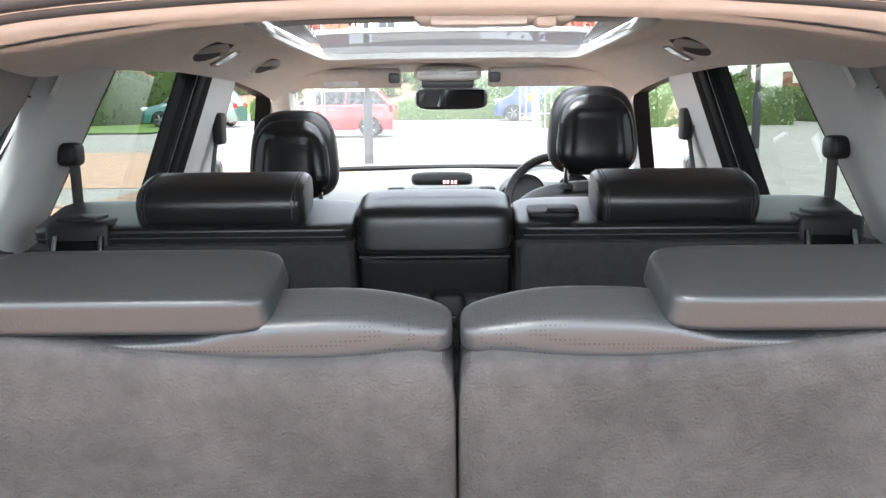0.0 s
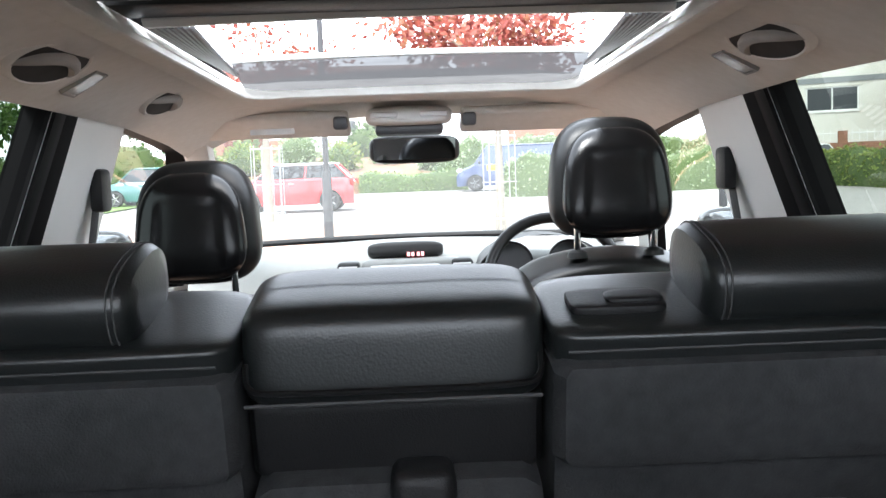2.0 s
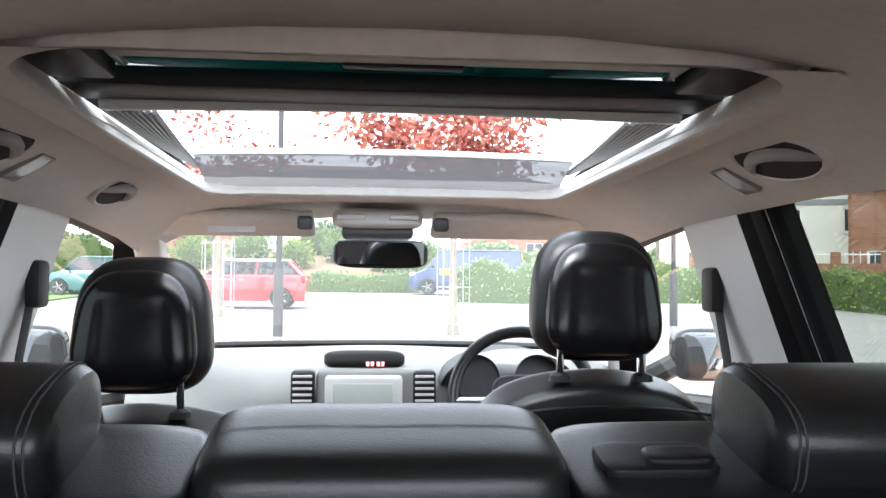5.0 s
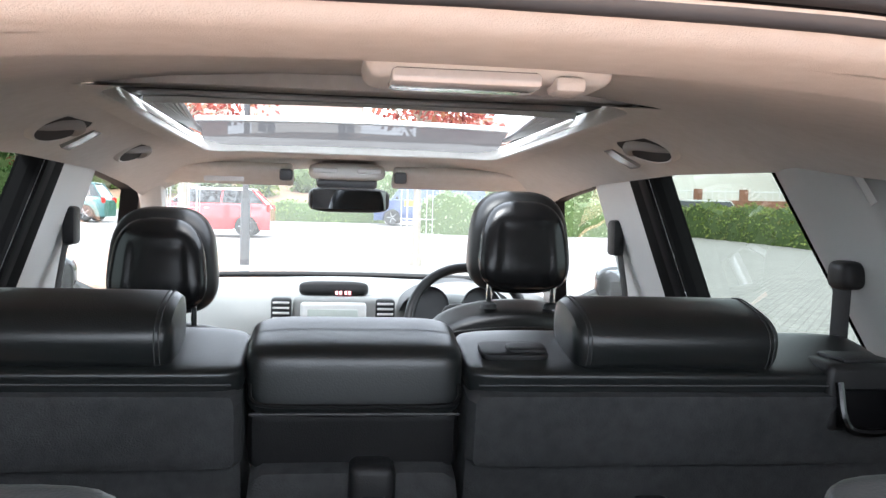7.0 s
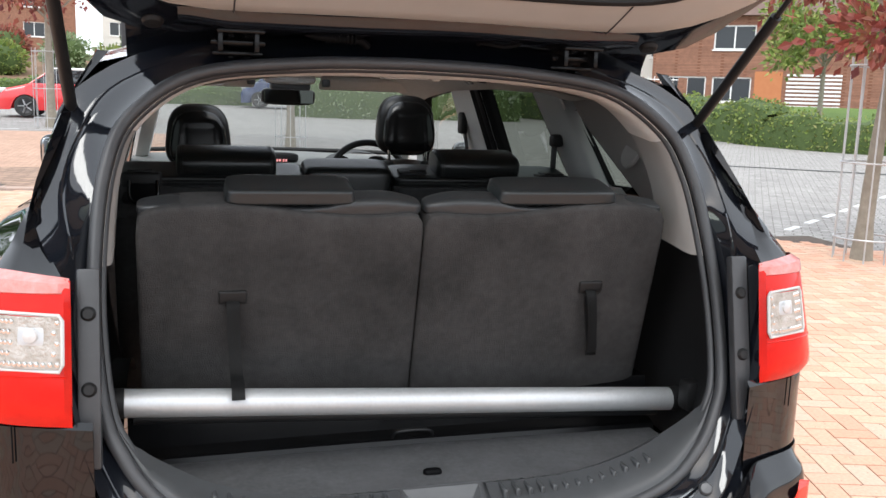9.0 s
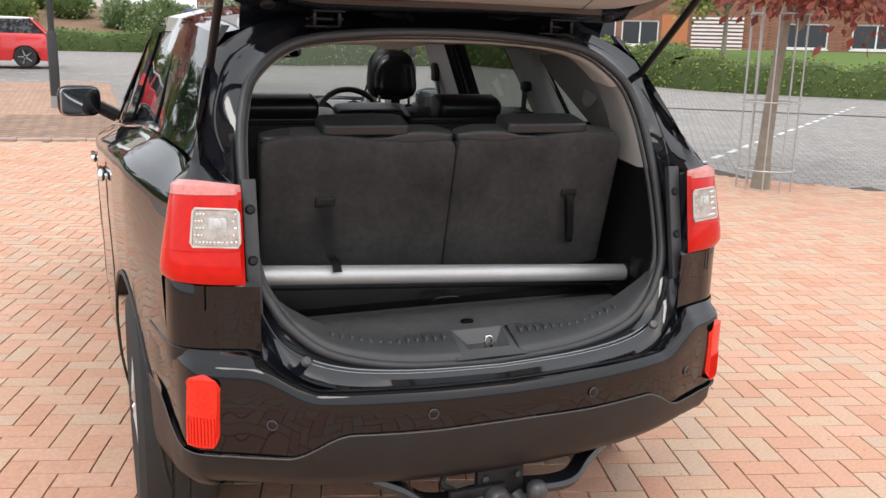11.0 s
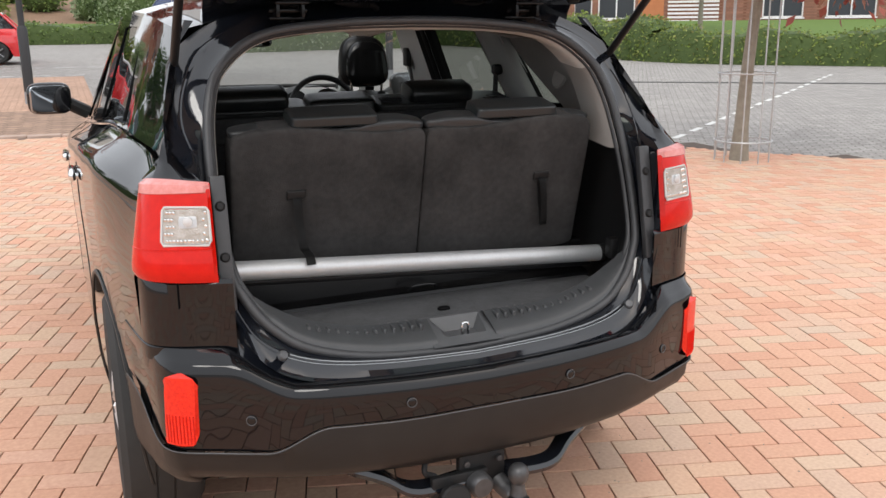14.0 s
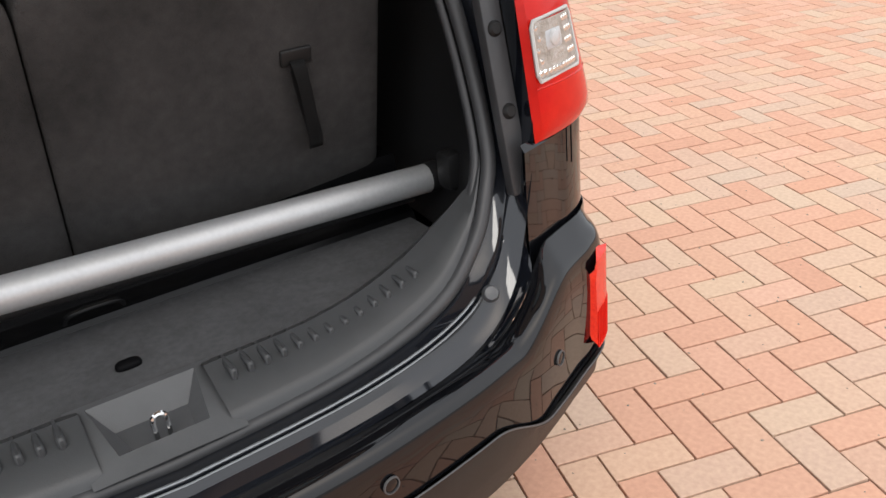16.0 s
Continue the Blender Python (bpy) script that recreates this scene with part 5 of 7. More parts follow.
def second_row():
    seat = thing("bench_seat", (CX, 1.45, 0.45), "split second-row bench in black leather with dark fabric back panels", "car seat")
    seat["shift"] = [CX, 0, 0]
    lean = Matrix.Rotation(radians(12), 3, "X")
    for s, x0, x1 in ((-1, -0.645, -0.152), (1, 0.098, 0.63)):
        c, w = (x0 + x1) / 2, x1 - x0
        bm = B()
        pad(bm, (c, 1.432, 0.968), (w, 0.13, 0.62), power=18, n=16, warp=lambda p, q: lean @ q)
        part("backrest", bm, M_FABBACK, seat, "dark fabric seat back panel")
        bm = B()
        pad(bm, (c, 1.3700, 1.308), (w + 0.002, 0.152, 0.034), power=9, n=14, warp=lambda p, q: lean @ q)
        part("top_bolster", bm, M_LEATHER, seat, "black leather top of the backrest")
        bm = B()
        pad(bm, (c, 1.3575, 1.254), (w + 0.002, 0.13, 0.088), power=22, n=10, warp=lambda p, q: lean @ q)
        part("back_flap", bm, M_FABBACK, seat, "dark fabric upper flap of the seat back")
        bm = B()
        stitch(bm, [(x, 1.2925, 1.2945) for x in (x0 + 0.01, x1 - 0.01)], 0.0012)
        part("seam", bm, M_STITCH, seat)
        # seat headrest: a fat roll with end seams
        hx0, hx1 = ((-0.485, -0.226) if s < 0 else (0.221, 0.468))

        def warp(p, q):
            q = q.copy()
            q.z += 0.010 * (1 - p.y) * 0.5 * p.z
            return Matrix.Rotation(radians(4), 3, "X") @ q
        bm = B()
        hxc, hw = (hx0 + hx1) / 2, (hx1 - hx0) / 2
        rm = Matrix.Rotation(radians(14), 3, "X")
        roll(bm, (hxc, 1.362, 1.346), (hx1 - hx0, 0.13, 0.070), rm, 2.9, 0.02)
        hr = part("headrest", bm, M_LEATHER, seat, "black leather roll headrest")
        for e in (0.905, 0.865):
            for sd in (-1, 1):
                bm = B()
                k = 1.004
                pts = []
                for a in [2 * math.pi * i / 28 for i in range(28)]:
                    ca, sa = math.cos(a), math.sin(a)
                    rr = 1 / (abs(ca) ** 2.9 + abs(sa) ** 2.9) ** (1 / 2.9)
                    q = rm @ Vector((sd * e * hw, ca * rr * k * 0.065, sa * rr * k * 0.035))
                    pts.append(Vector((hxc, 1.362, 1.346)) + q)
                tube(bm, pts, 0.0009, 5, closed=True)
                part("seam", bm, M_STITCH, hr).location = (0, 0, 0)
    # folding lever and catches
    bm = B()
    pad(bm, (0.158, 1.355, 1.324), (0.080, 0.050, 0.010), power=6, n=6, m=rot_x(12))
    pad(bm, (0.172, 1.348, 1.328), (0.048, 0.026, 0.008), power=4, n=5, m=rot_x(12))
    part("release_lever", bm, M_DPLASTIC, seat, "black backrest release lever")
    for s in (-1, 1):
        bm = B()
        box(bm, s * 0.57 - 0.05, s * 0.57 + 0.05, 1.288, 1.40, 1.24, 1.321, 0.010, 3)
        box(bm, s * 0.575 - 0.03, s * 0.575 + 0.03, 1.30, 1.36, 1.318, 1.326, 0.003)
        part("side_catch", bm, M_DPLASTIC, seat, "black backrest catch housing")
        bm = B()
        box(bm, s * 0.565 - 0.034, s * 0.565 + 0.034, 1.2815, 1.30, 1.246, 1.292, 0.004)
        part("catch_pocket", bm, M_RUBBER, seat)
        bm = B()
        tube(bm, smooth_line([(s * 0.565 - 0.034, 1.284, 1.30), (s * 0.565 - 0.034, 1.272, 1.262), (s * 0.565 - 0.02, 1.27, 1.246), (s * 0.565 + 0.02, 1.27, 1.246), (s * 0.565 + 0.034, 1.272, 1.262), (s * 0.565 + 0.034, 1.284, 1.30)], 4), 0.005, 8)
        part("catch_loop", bm, M_SHELL, seat, "glossy black catch loop")
    # middle armrest part
    c, w = -0.0275, 0.242
    bm = B()
    pad(bm, (c, 1.425, 0.93), (w, 0.13, 0.56), power=16, n=12, warp=lambda p, q: lean @ q)
    part("middle_back", bm, M_FABBACK, seat, "dark fabric middle back panel")
    bm = B()
    pad(bm, (c, 1.395, 1.235), (w, 0.13, 0.075), power=12, n=10, warp=lambda p, q: lean @ q)
    part("armrest_shell", bm, M_DPLASTIC, seat, "black plastic armrest shell")

    def warp4(p, q):
        q = q.copy()
        q.y += 0.010 * (p.z + 1) * (1 if p.y < 0 else 0.3)
        return lean @ q
    bm = B()
    pad(bm, (c, 1.370, 1.303), (w + 0.004, 0.145, 0.080), power=6.5, n=20, warp=warp4)
    part("middle_headrest", bm, M_LEATHER, seat, "black leather middle headrest pad")
    for zz, rr in ((1.262, 0.0016),):
        bm = B()
        stitch(bm, [(c - w / 2 + 0.006, 1.295, zz), (c + w / 2 - 0.006, 1.295, zz)], rr)
        part("seam", bm, M_STITCH, seat)
    bm = B()
    tube(bm, smooth_line([(c - w / 2 + 0.004, 1.318, 1.290), (c - w / 2 + 0.008, 1.302, 1.276), (c - w / 2 + 0.03, 1.2945, 1.2715), (c, 1.2935, 1.271), (c + w / 2 - 0.03, 1.2945, 1.2715), (c + w / 2 - 0.008, 1.302, 1.276), (c + w / 2 - 0.004, 1.318, 1.290)], 6), 0.0026, 6)
    part("piping", bm, M_LEATHER_D, seat, "black leather piping")
    # release handle on the middle back
    bm = B()
    box(bm, c + 0.02 - 0.026, c + 0.02 + 0.026, 1.293, 1.35, 1.105, 1.205, 0.012, 3)
    h = part("release_handle", bm, M_DPLASTIC, seat, "black release handle plate")
    bm = B()
    box(bm, c + 0.02 - 0.014, c + 0.02 + 0.014, 1.288, 1.31, 1.150, 1.172, 0.004)
    part("slot", bm, M_LEATHER_D, h).location = (0, 0, 0)
    for x in (-0.327, 0.323):
        bm = B()
        box(bm, x - 0.024, x + 0.024, 1.293, 1.36, 1.075, 1.158 + (0.012 if x < 0 else 0), 0.012, 3)
        part("release_handle", bm, M_DPLASTIC, seat, "black release handle plate")
    bm = B()
    pad(bm, (0, 1.72, 0.78), (1.2, 0.5, 0.2), power=8, n=10)
    part("cushion", bm, M_LEATHER, seat)
    return seat


M_SHELL = mat("glossy_black_shell", (0.0035, 0.0035, 0.004), 0.2, coat=0.0, color2=(0.005, 0.005, 0.005), scale=20, bump=0.05, bump_scale=700, spec=0.35)
M_FABBACK = mat("dark_seat_fabric", (0.024, 0.025, 0.026), 0.8, color2=(0.046, 0.047, 0.048), scale=7, amount=0.6, bump=0.35, bump_scale=500, grime=0.4, spec=0.2)
second_row()


def front_seat(x, z, tilt, tag):
    seat = thing("front_seat", (CX + x, 2.35, 0.45), "black leather front seat with a shell-backed headrest on chrome posts", "car seat", "front seats")
    seat["shift"] = [CX, 0, 0]
    m = Matrix.Rotation(radians(14), 3, "X") @ Matrix.Rotation(radians(0), 3, "Y")
    # backrest with a rolled top
    bm = B()

    def warpb(p, q):
        q = q.copy()
        k = 1 - 0.16 * max(0, p.z) ** 2
        q.x *= k
        q.z -= 0.05 * (p.x ** 2) * max(0, p.z)
        q.y += 0.02 * p.x * p.x
        return m @ q
    pad(bm, (x, 2.36, z - 0.34), (0.49, 0.15, 0.62), power=7, n=16, warp=warpb)
    part("backrest", bm, M_LEATHER_D, seat, "black leather backrest")
    bm = B()
    tube(bm, smooth_line([(x - 0.2, 2.225, z - 0.10), (x - 0.1, 2.205, z - 0.085), (x, 2.2, z - 0.08), (x + 0.1, 2.205, z - 0.085), (x + 0.2, 2.225, z - 0.10)], 5), 0.003, 6)
    part("seam", bm, M_LEATHER_D, seat)
    # headrest: soft frame and a hard shell behind
    hz = z + (0.104 if x < 0 else 0.100)
    hw = 0.12

    def warph(p, q):
        q = q.copy()
        q.x *= 1 - 0.10 * p.z - 0.05 * max(0, p.z) ** 3
        q.y += 0.02 * p.z
        return Matrix.Rotation(radians(6), 3, "X") @ q
    bm = B()
    pad(bm, (x, 2.312, hz + 0.003), (0.228, 0.105, 0.226), power=3.4, n=18, warp=warph)
    hr = part("headrest", bm, M_LEATHER_D, seat, "black leather headrest")
    bm = B()

    def warps(p, q):
        q = q.copy()
        q.x *= 1 - 0.12 * p.z - 0.04 * max(0, p.z) ** 3
        q.y += 0.02 * p.z
        # recessed field in the middle
        d = smoothstep(0.72, 0.48, abs(p.x)) * smoothstep(0.68, 0.38, p.z)
        if p.y < 0:
            q.y += 0.004 * d
        return Matrix.Rotation(radians(6), 3, "X") @ q
    pad(bm, (x, 2.256, hz - 0.004), (0.196, 0.072, 0.196), power=3.2, n=24, warp=warps)
    part("shell", bm, M_SHELL, hr, "glossy black moulded headrest shell").location = (0, 0, 0)
    for dx in (-0.072, 0.072):
        bm = B()
        tube(bm, [(x + dx, 2.268, z - 0.04), (x + dx, 2.262, z + 0.012), (x + dx, 2.270, z + 0.05)], 0.0065, 10)
        post = part("headrest_post", bm, M_CHROME, seat, "chrome headrest post")
        bm = B()
        lathe(bm, (x + dx, 2.267, z - 0.045), (0, 0, 1), [(0.02, 0), (0.018, 0.01), (0.012, 0.014), (0.008, 0.015)], 14)
        part("post_collar", bm, M_DPLASTIC, seat)
    return seat


front_seat(-0.415, 1.262, 0, "left")
front_seat(0.367, 1.322, 0, "right")

# ---- dashboard ----
dash = B()
rows = []
for y, z in ((3.32, 0.80), (3.30, 1.0), (3.33, 1.10), (3.37, 1.165), (3.43, 1.198), (3.55, 1.21), (3.75, 1.216), (3.88, 1.212)):
    rows.append([(x, y + 0.03 * (x / 0.7) ** 2, z + (0.012 * math.cos(x * 4.2))) for x in [-0.72 + 1.44 * k / 24 for k in range(25)]])
sheet(dash, rows)
dashboard = part("dashboard", dash, M_DASH, car, "soft grey dashboard")
bm = B()
box(bm, -0.175, 0.13, 3.275, 3.36, 0.70, 1.198, 0.02, 3)
part("centre_console", bm, M_DASH, dashboard, "grey centre console").location = (0, 0, 0)
bm = B()
box(bm, -0.15, 0.068, 3.262, 3.30, 1.03, 1.182, 0.012, 3)
screen = part("screen_bezel", bm, M_GREYTRIM, dashboard, "silver-grey screen surround")
screen.location = (0, 0, 0)
bm = B()
box(bm, -0.125, 0.040, 3.2585, 3.27, 1.062, 1.160, 0.002)
part("map_display", bm, M_LCD, dashboard, "lit pale map display").location = (0, 0, 0)
bm = B()
pad(bm, (-0.04, 3.37, 1.218), (0.235, 0.1, 0.05), power=4, n=10, m=Matrix.Rotation(radians(-12), 3, "X"))
part("clock_pod", bm, M_DPLASTIC, dashboard, "black oval clock pod").location = (0, 0, 0)
bm = B()
for k in range(4):
    box(bm, -0.035 + 0.013 * k + (0.004 if k > 1 else 0), -0.026 + 0.013 * k + (0.004 if k > 1 else 0), 3.312, 3.318, 1.204, 1.216, 0)
part("clock_digits", bm, M_AMBER, dashboard, "glowing red clock digits").location = (0, 0, 0)
for x in (-0.212, 0.13):
    bm = B()
    box(bm, x - 0.033, x + 0.033, 3.268, 3.33, 1.095, 1.195, 0.012, 3)
    v = part("air_vent", bm, M_DPLASTIC, dashboard, "slatted air vent")
    v.location = (0, 0, 0)
    for k in range(5):
        bm = B()
        box(bm, x - 0.027, x + 0.027, 3.262, 3.285, 1.108 + 0.017 * k, 1.115 + 0.017 * k, 0.002)
        part("vent_slat", bm, M_GREYTRIM, dashboard).location = (0, 0, 0)
bm = B()
rows = []
for k in range(13):
    a = radians(10 + 160 * k / 12)
    rows.append([(0.37 + 0.2 * math.cos(a), yy, 1.14 + 0.12 * math.sin(a)) for yy in (3.24, 3.42)])
sheet(bm, rows)
part("instrument_hood", bm, M_DPLASTIC, dashboard, "black instrument hood").location = (0, 0, 0)
for dx in (-0.09, 0.09):
    bm = B()
    lathe(bm, (0.37 + dx, 3.30, 1.17), (0, -1, 0.2), [(0.0, 0.0), (0.062, 0.0), (0.068, 0.01), (0.07, 0.0)], 24)
    part("dial", bm, M_SCUFF, dashboard, "ringed instrument dial").location = (0, 0, 0)
# steering wheel
wheel_m = Matrix.Translation((0.372, 3.02, 1.145)) @ Matrix.Rotation(radians(68), 4, "X")
bm = B()
tube(bm, [wheel_m @ Vector((0.185 * math.cos(a), 0.185 * math.sin(a), 0)) for a in [2 * math.pi * k / 40 for k in range(40)]], 0.016, 10, closed=True)
sw = part("steering_wheel", bm, M_LEATHER_D, car, "black leather steering wheel")
bm = B()
pad(bm, (0, 0, 0), (0.17, 0.13, 0.05), power=4, n=8)
for v in bm.verts:
    v.co = wheel_m @ v.co
part("wheel_hub", bm, M_DPLASTIC, sw).location = (0, 0, 0)
for a in (0, 180, 250, 290):
    bm = B()
    c, s = math.cos(radians(a)), math.sin(radians(a))
    tube(bm, [wheel_m @ Vector((0.06 * c, 0.06 * s, 0)), wheel_m @ Vector((0.18 * c, 0.18 * s, 0))], 0.016, 8, flat=0.5)
    part("wheel_spoke", bm, M_ALU, sw, "silver wheel spoke").location = (0, 0, 0)

# ---- roof fittings ----
for x0, x1 in ((-0.605, -0.165), (0.12, 0.55)):
    bm = B()
    box(bm, x0, x1, 2.88, 2.99, -0.012, 0.012, 0.011, 3, m=Matrix.Translation((0, 0, 1.588)) @ Matrix.Translation((0, 2.93, 0)) @ Matrix.Rotation(radians(-25), 4, "X") @ Matrix.Translation((0, -2.93, 0)))
    v = part("sun_visor", bm, M_LINER, car, "pale cloth sun visor folded up")
    bm = B()
    xc = x1 - 0.02 if x0 < 0 else x0 + 0.02
    box(bm, xc - 0.018, xc + 0.018, 2.87, 2.90, 1.567, 1.60, 0.007)
    part("visor_clip", bm, M_SEAL, v, "grey visor clip").location = (0, 0, 0)
bm = B()
box(bm, -0.41, -0.30, 2.872, 2.876, 1.56, 1.574, 0)
part("visor_label", bm, M_LENS, car, "white paper label on the visor")
bm = B()
pad(bm, (-0.012, 2.93, 1.598), (0.22, 0.13, 0.05), power=4, n=8)
con = part("overhead_console", bm, M_GREYTRIM, car, "grey overhead lamp console")
for x in (-0.075, 0.05):
    bm = B()
    box(bm, x - 0.035, x + 0.035, 2.862, 2.88, 1.592, 1.606, 0.004)
    part("reading_lamp", bm, M_LENS, con).location = (0, 0, 0)
bm = B()
box(bm, -0.10, 0.075, 2.90, 2.97, 1.55, 1.58, 0.01)
part("sunglasses_case", bm, M_SEAL, con).location = (0, 0, 0)
bm = B()
pad(bm, (0.0, 3.12, 1.520), (0.255, 0.045, 0.078), power=4.5, n=12, m=Matrix.Rotation(radians(11), 3, "Z") @ Matrix.Rotation(radians(2), 3, "X"))
mir = part("rear_view_mirror", bm, M_DPLASTIC, car, "black-rimmed interior mirror")
bm = B()
box(bm, -0.115, 0.115, -0.002, 0.002, -0.029, 0.029, 0.0, m=Matrix.Translation((0, 3.088, 1.52)) @ Matrix.Rotation(radians(11), 4, "Z") @ Matrix.Rotation(radians(2), 4, "X"))
part("mirror_glass", bm, M_MIRROR, mir).location = (0, 0, 0)
bm = B()
tube(bm, [(0.0, 3.14, 1.53), (-0.02, 3.18, 1.57), (-0.02, 3.16, 1.61)], 0.016, 8)
part("mirror_stem", bm, M_DPLASTIC, mir).location = (0, 0, 0)


def liner_frame(s, y, g, tilt=40, lift=0.022):
    """A place on the headlining's edge with its directions: forwards, towards the middle, into the cabin."""
    def at(yy, gg):
        p = liner_point(yy, gg)
        return Vector((s * p.x, p.y, p.z))
    o = at(y, g)
    u = (at(y + 0.05, g) - at(y - 0.05, g)).normalized()
    v = (at(y, g + 0.06) - at(y, g - 0.06)).normalized()
    n = u.cross(v).normalized()
    n = n if n.z < 0 else -n
    ca, sa = math.cos(radians(tilt)), math.sin(radians(tilt))
    v, n = v * ca - n * sa, n * ca + v * sa
    o = o + n * lift
    return lambda a, b, c: o + u * a + v * b + n * c


def grab_handle(s, y, g, w):
    """An arched bar lying flush over a finger recess, open towards the window; the recess's shade is a painted dark
    oval.
    """
    F = liner_frame(s, y, g, 6, 0.003)
    n = 32
    turn = [2 * math.pi * k / n for k in range(n)]
    ring = lambda r, h: [F(w * 0.55 * r * math.cos(a), 0.047 * r * math.sin(a), h) for a in turn]
    bm = B()
    sheet(bm, [ring(0.84, -0.010), ring(0.93, 0.0), ring(1.0, 0.0025), ring(1.08, 0.0015), ring(1.22, -0.008)], close_v=True)
    hold = part("grab_handle", bm, M_LINER, car, "recessed grab handle in the headlining")
    # nearly flat oval, the depth of the finger hold painted as shade
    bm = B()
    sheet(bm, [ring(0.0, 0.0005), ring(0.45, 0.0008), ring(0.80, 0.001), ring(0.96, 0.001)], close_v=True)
    part("handle_recess", bm, M_RECESS_SHADE, hold, "dark oval painted for the shade in the handle recess").location = (0, 0, 0)
    bm = B()
    rows = []
    for k in range(25):
        e = -1 + k / 12
        a = w * 0.52 * e
        mid = 0.019 - 0.034 * abs(e) ** 2.2
        half = 0.0095 * (1 - 0.25 * abs(e) ** 3)
        top = 0.013 * (1 - abs(e) ** 4) + 0.002
        rows.append([F(a, mid + half * c, top * (1 - 0.45 * abs(c) ** 3) if q else top - 0.012) for c, q in ((-1, 0), (-1, 1), (-0.6, 1), (0.0, 1), (0.6, 1), (1, 1), (1, 0))])
    sheet(bm, rows, close_v=True)
    part("handle_bar", bm, M_DTRIM, hold, "pale grey handle bar").location = (0, 0, 0)


for s in (-1, 1):
    grab_handle(s, 1.90, 0.17, 0.19)
    F = liner_frame(s, 2.08, 0.135, 4, 0.003)
    a0, a1, b0, b1, c = -0.026, 0.026, -0.034, 0.034, 0.002
    bm = B()
    sheet(bm, [[F(a0 + e, b0 + e, h), F(a1 - e, b0 + e, h), F(a1 - e, b1 - e, h), F(a0 + e, b1 - e, h)] for e, h in ((0.0, -0.008), (0.0, c), (0.005, c), (0.006, -0.001))], close_v=True)
    lamp = part("reading_lamp", bm, M_MIDGREY, car, "small reading lamp with a grey frame")
    bm = B()
    sheet(bm, [[F(a, b, 0.0012 + 0.0015 * (1 - (b / 0.027) ** 2)) for a in (-0.020, -0.01, 0.01, 0.020)] for b in (-0.028, -0.02, 0.0, 0.02, 0.028)])
    part("lamp_lens", bm, M_LENS, lamp, "clear lamp lens").location = (0, 0, 0)
    bm = B()
    sheet(bm, [[F(a, b, 0.0045) for a in (-0.006, 0.006)] for b in (-0.026, -0.016)])
    part("lamp_switch", bm, M_MIDGREY, lamp, "small grey switch").location = (0, 0, 0)
grab_handle(-1, 2.48, 0.17, 0.14)
bm = B()
box(bm, -0.04, 0.135, 0.925, 0.995, 1.575, 1.60, 0.011, 3)
cl = part("cargo_lamp", bm, M_GREYTRIM, car, "pale load space lamp with a switch")
bm = B()
box(bm, -0.022, 0.082, 0.922, 0.965, 1.571, 1.582, 0.004)
part("lamp_cover", bm, M_LENS, cl).location = (0, 0, 0)
bm = B()
box(bm, 0.09, 0.112, 0.92, 0.95, 1.569, 1.58, 0.004)
part("lamp_switch", bm, M_LINER, cl).location = (0, 0, 0)
# seat belts
for s in (-1, 1):
    bm = B()
    tube(bm, [(s * 0.635, 1.455, 1.405), (s * 0.635, 1.46, 1.32), (s * 0.638, 1.46, 1.22)], 0.022, 8, flat=0.12)
    part("seat_belt", bm, M_STRAP, car, "black seat belt")
    bm = B()
    pad(bm, (s * 0.64, 1.455, 1.415), (0.035, 0.05, 0.04), power=4, n=5)
    part("belt_guide", bm, M_DPLASTIC, car)
    bm = B()
    tube(bm, [(s * 0.665, 2.50, 1.44), (s * 0.685, 2.49, 1.3), (s * 0.70, 2.48, 1.1)], 0.022, 8, flat=0.15)
    part("seat_belt", bm, M_STRAP, car, "black seat belt")
    bm = B()
    box(bm, s * 0.66 - 0.015, s * 0.66 + 0.015, 2.47, 2.53, 1.39, 1.48, 0.01)
    part("belt_guide", bm, M_DPLASTIC, car)
    # door mirrors
    bm = B()
    pad(bm, (s * 1.005, 3.42, 1.232), (0.215, 0.11, 0.165), power=4, n=12)
    dm = part("door_mirror", bm, M_PAINT, car, "black door mirror")
    bm = B()
    pad(bm, (s * 1.005, 3.366, 1.232), (0.188, 0.012, 0.138), power=8, n=8, m=Matrix.Rotation(radians(s * -14), 3, "Z") @ Matrix.Rotation(radians(4), 3, "X"))
    part("mirror_glass", bm, M_MIRROR, dm).location = (0, 0, 0)
    bm = B()
    tube(bm, [(s * 0.91, 3.42, 1.20), (s * 0.82, 3.44, 1.15)], 0.035, 8)
    part("mirror_arm", bm, M_DPLASTIC, dm).location = (0, 0, 0)


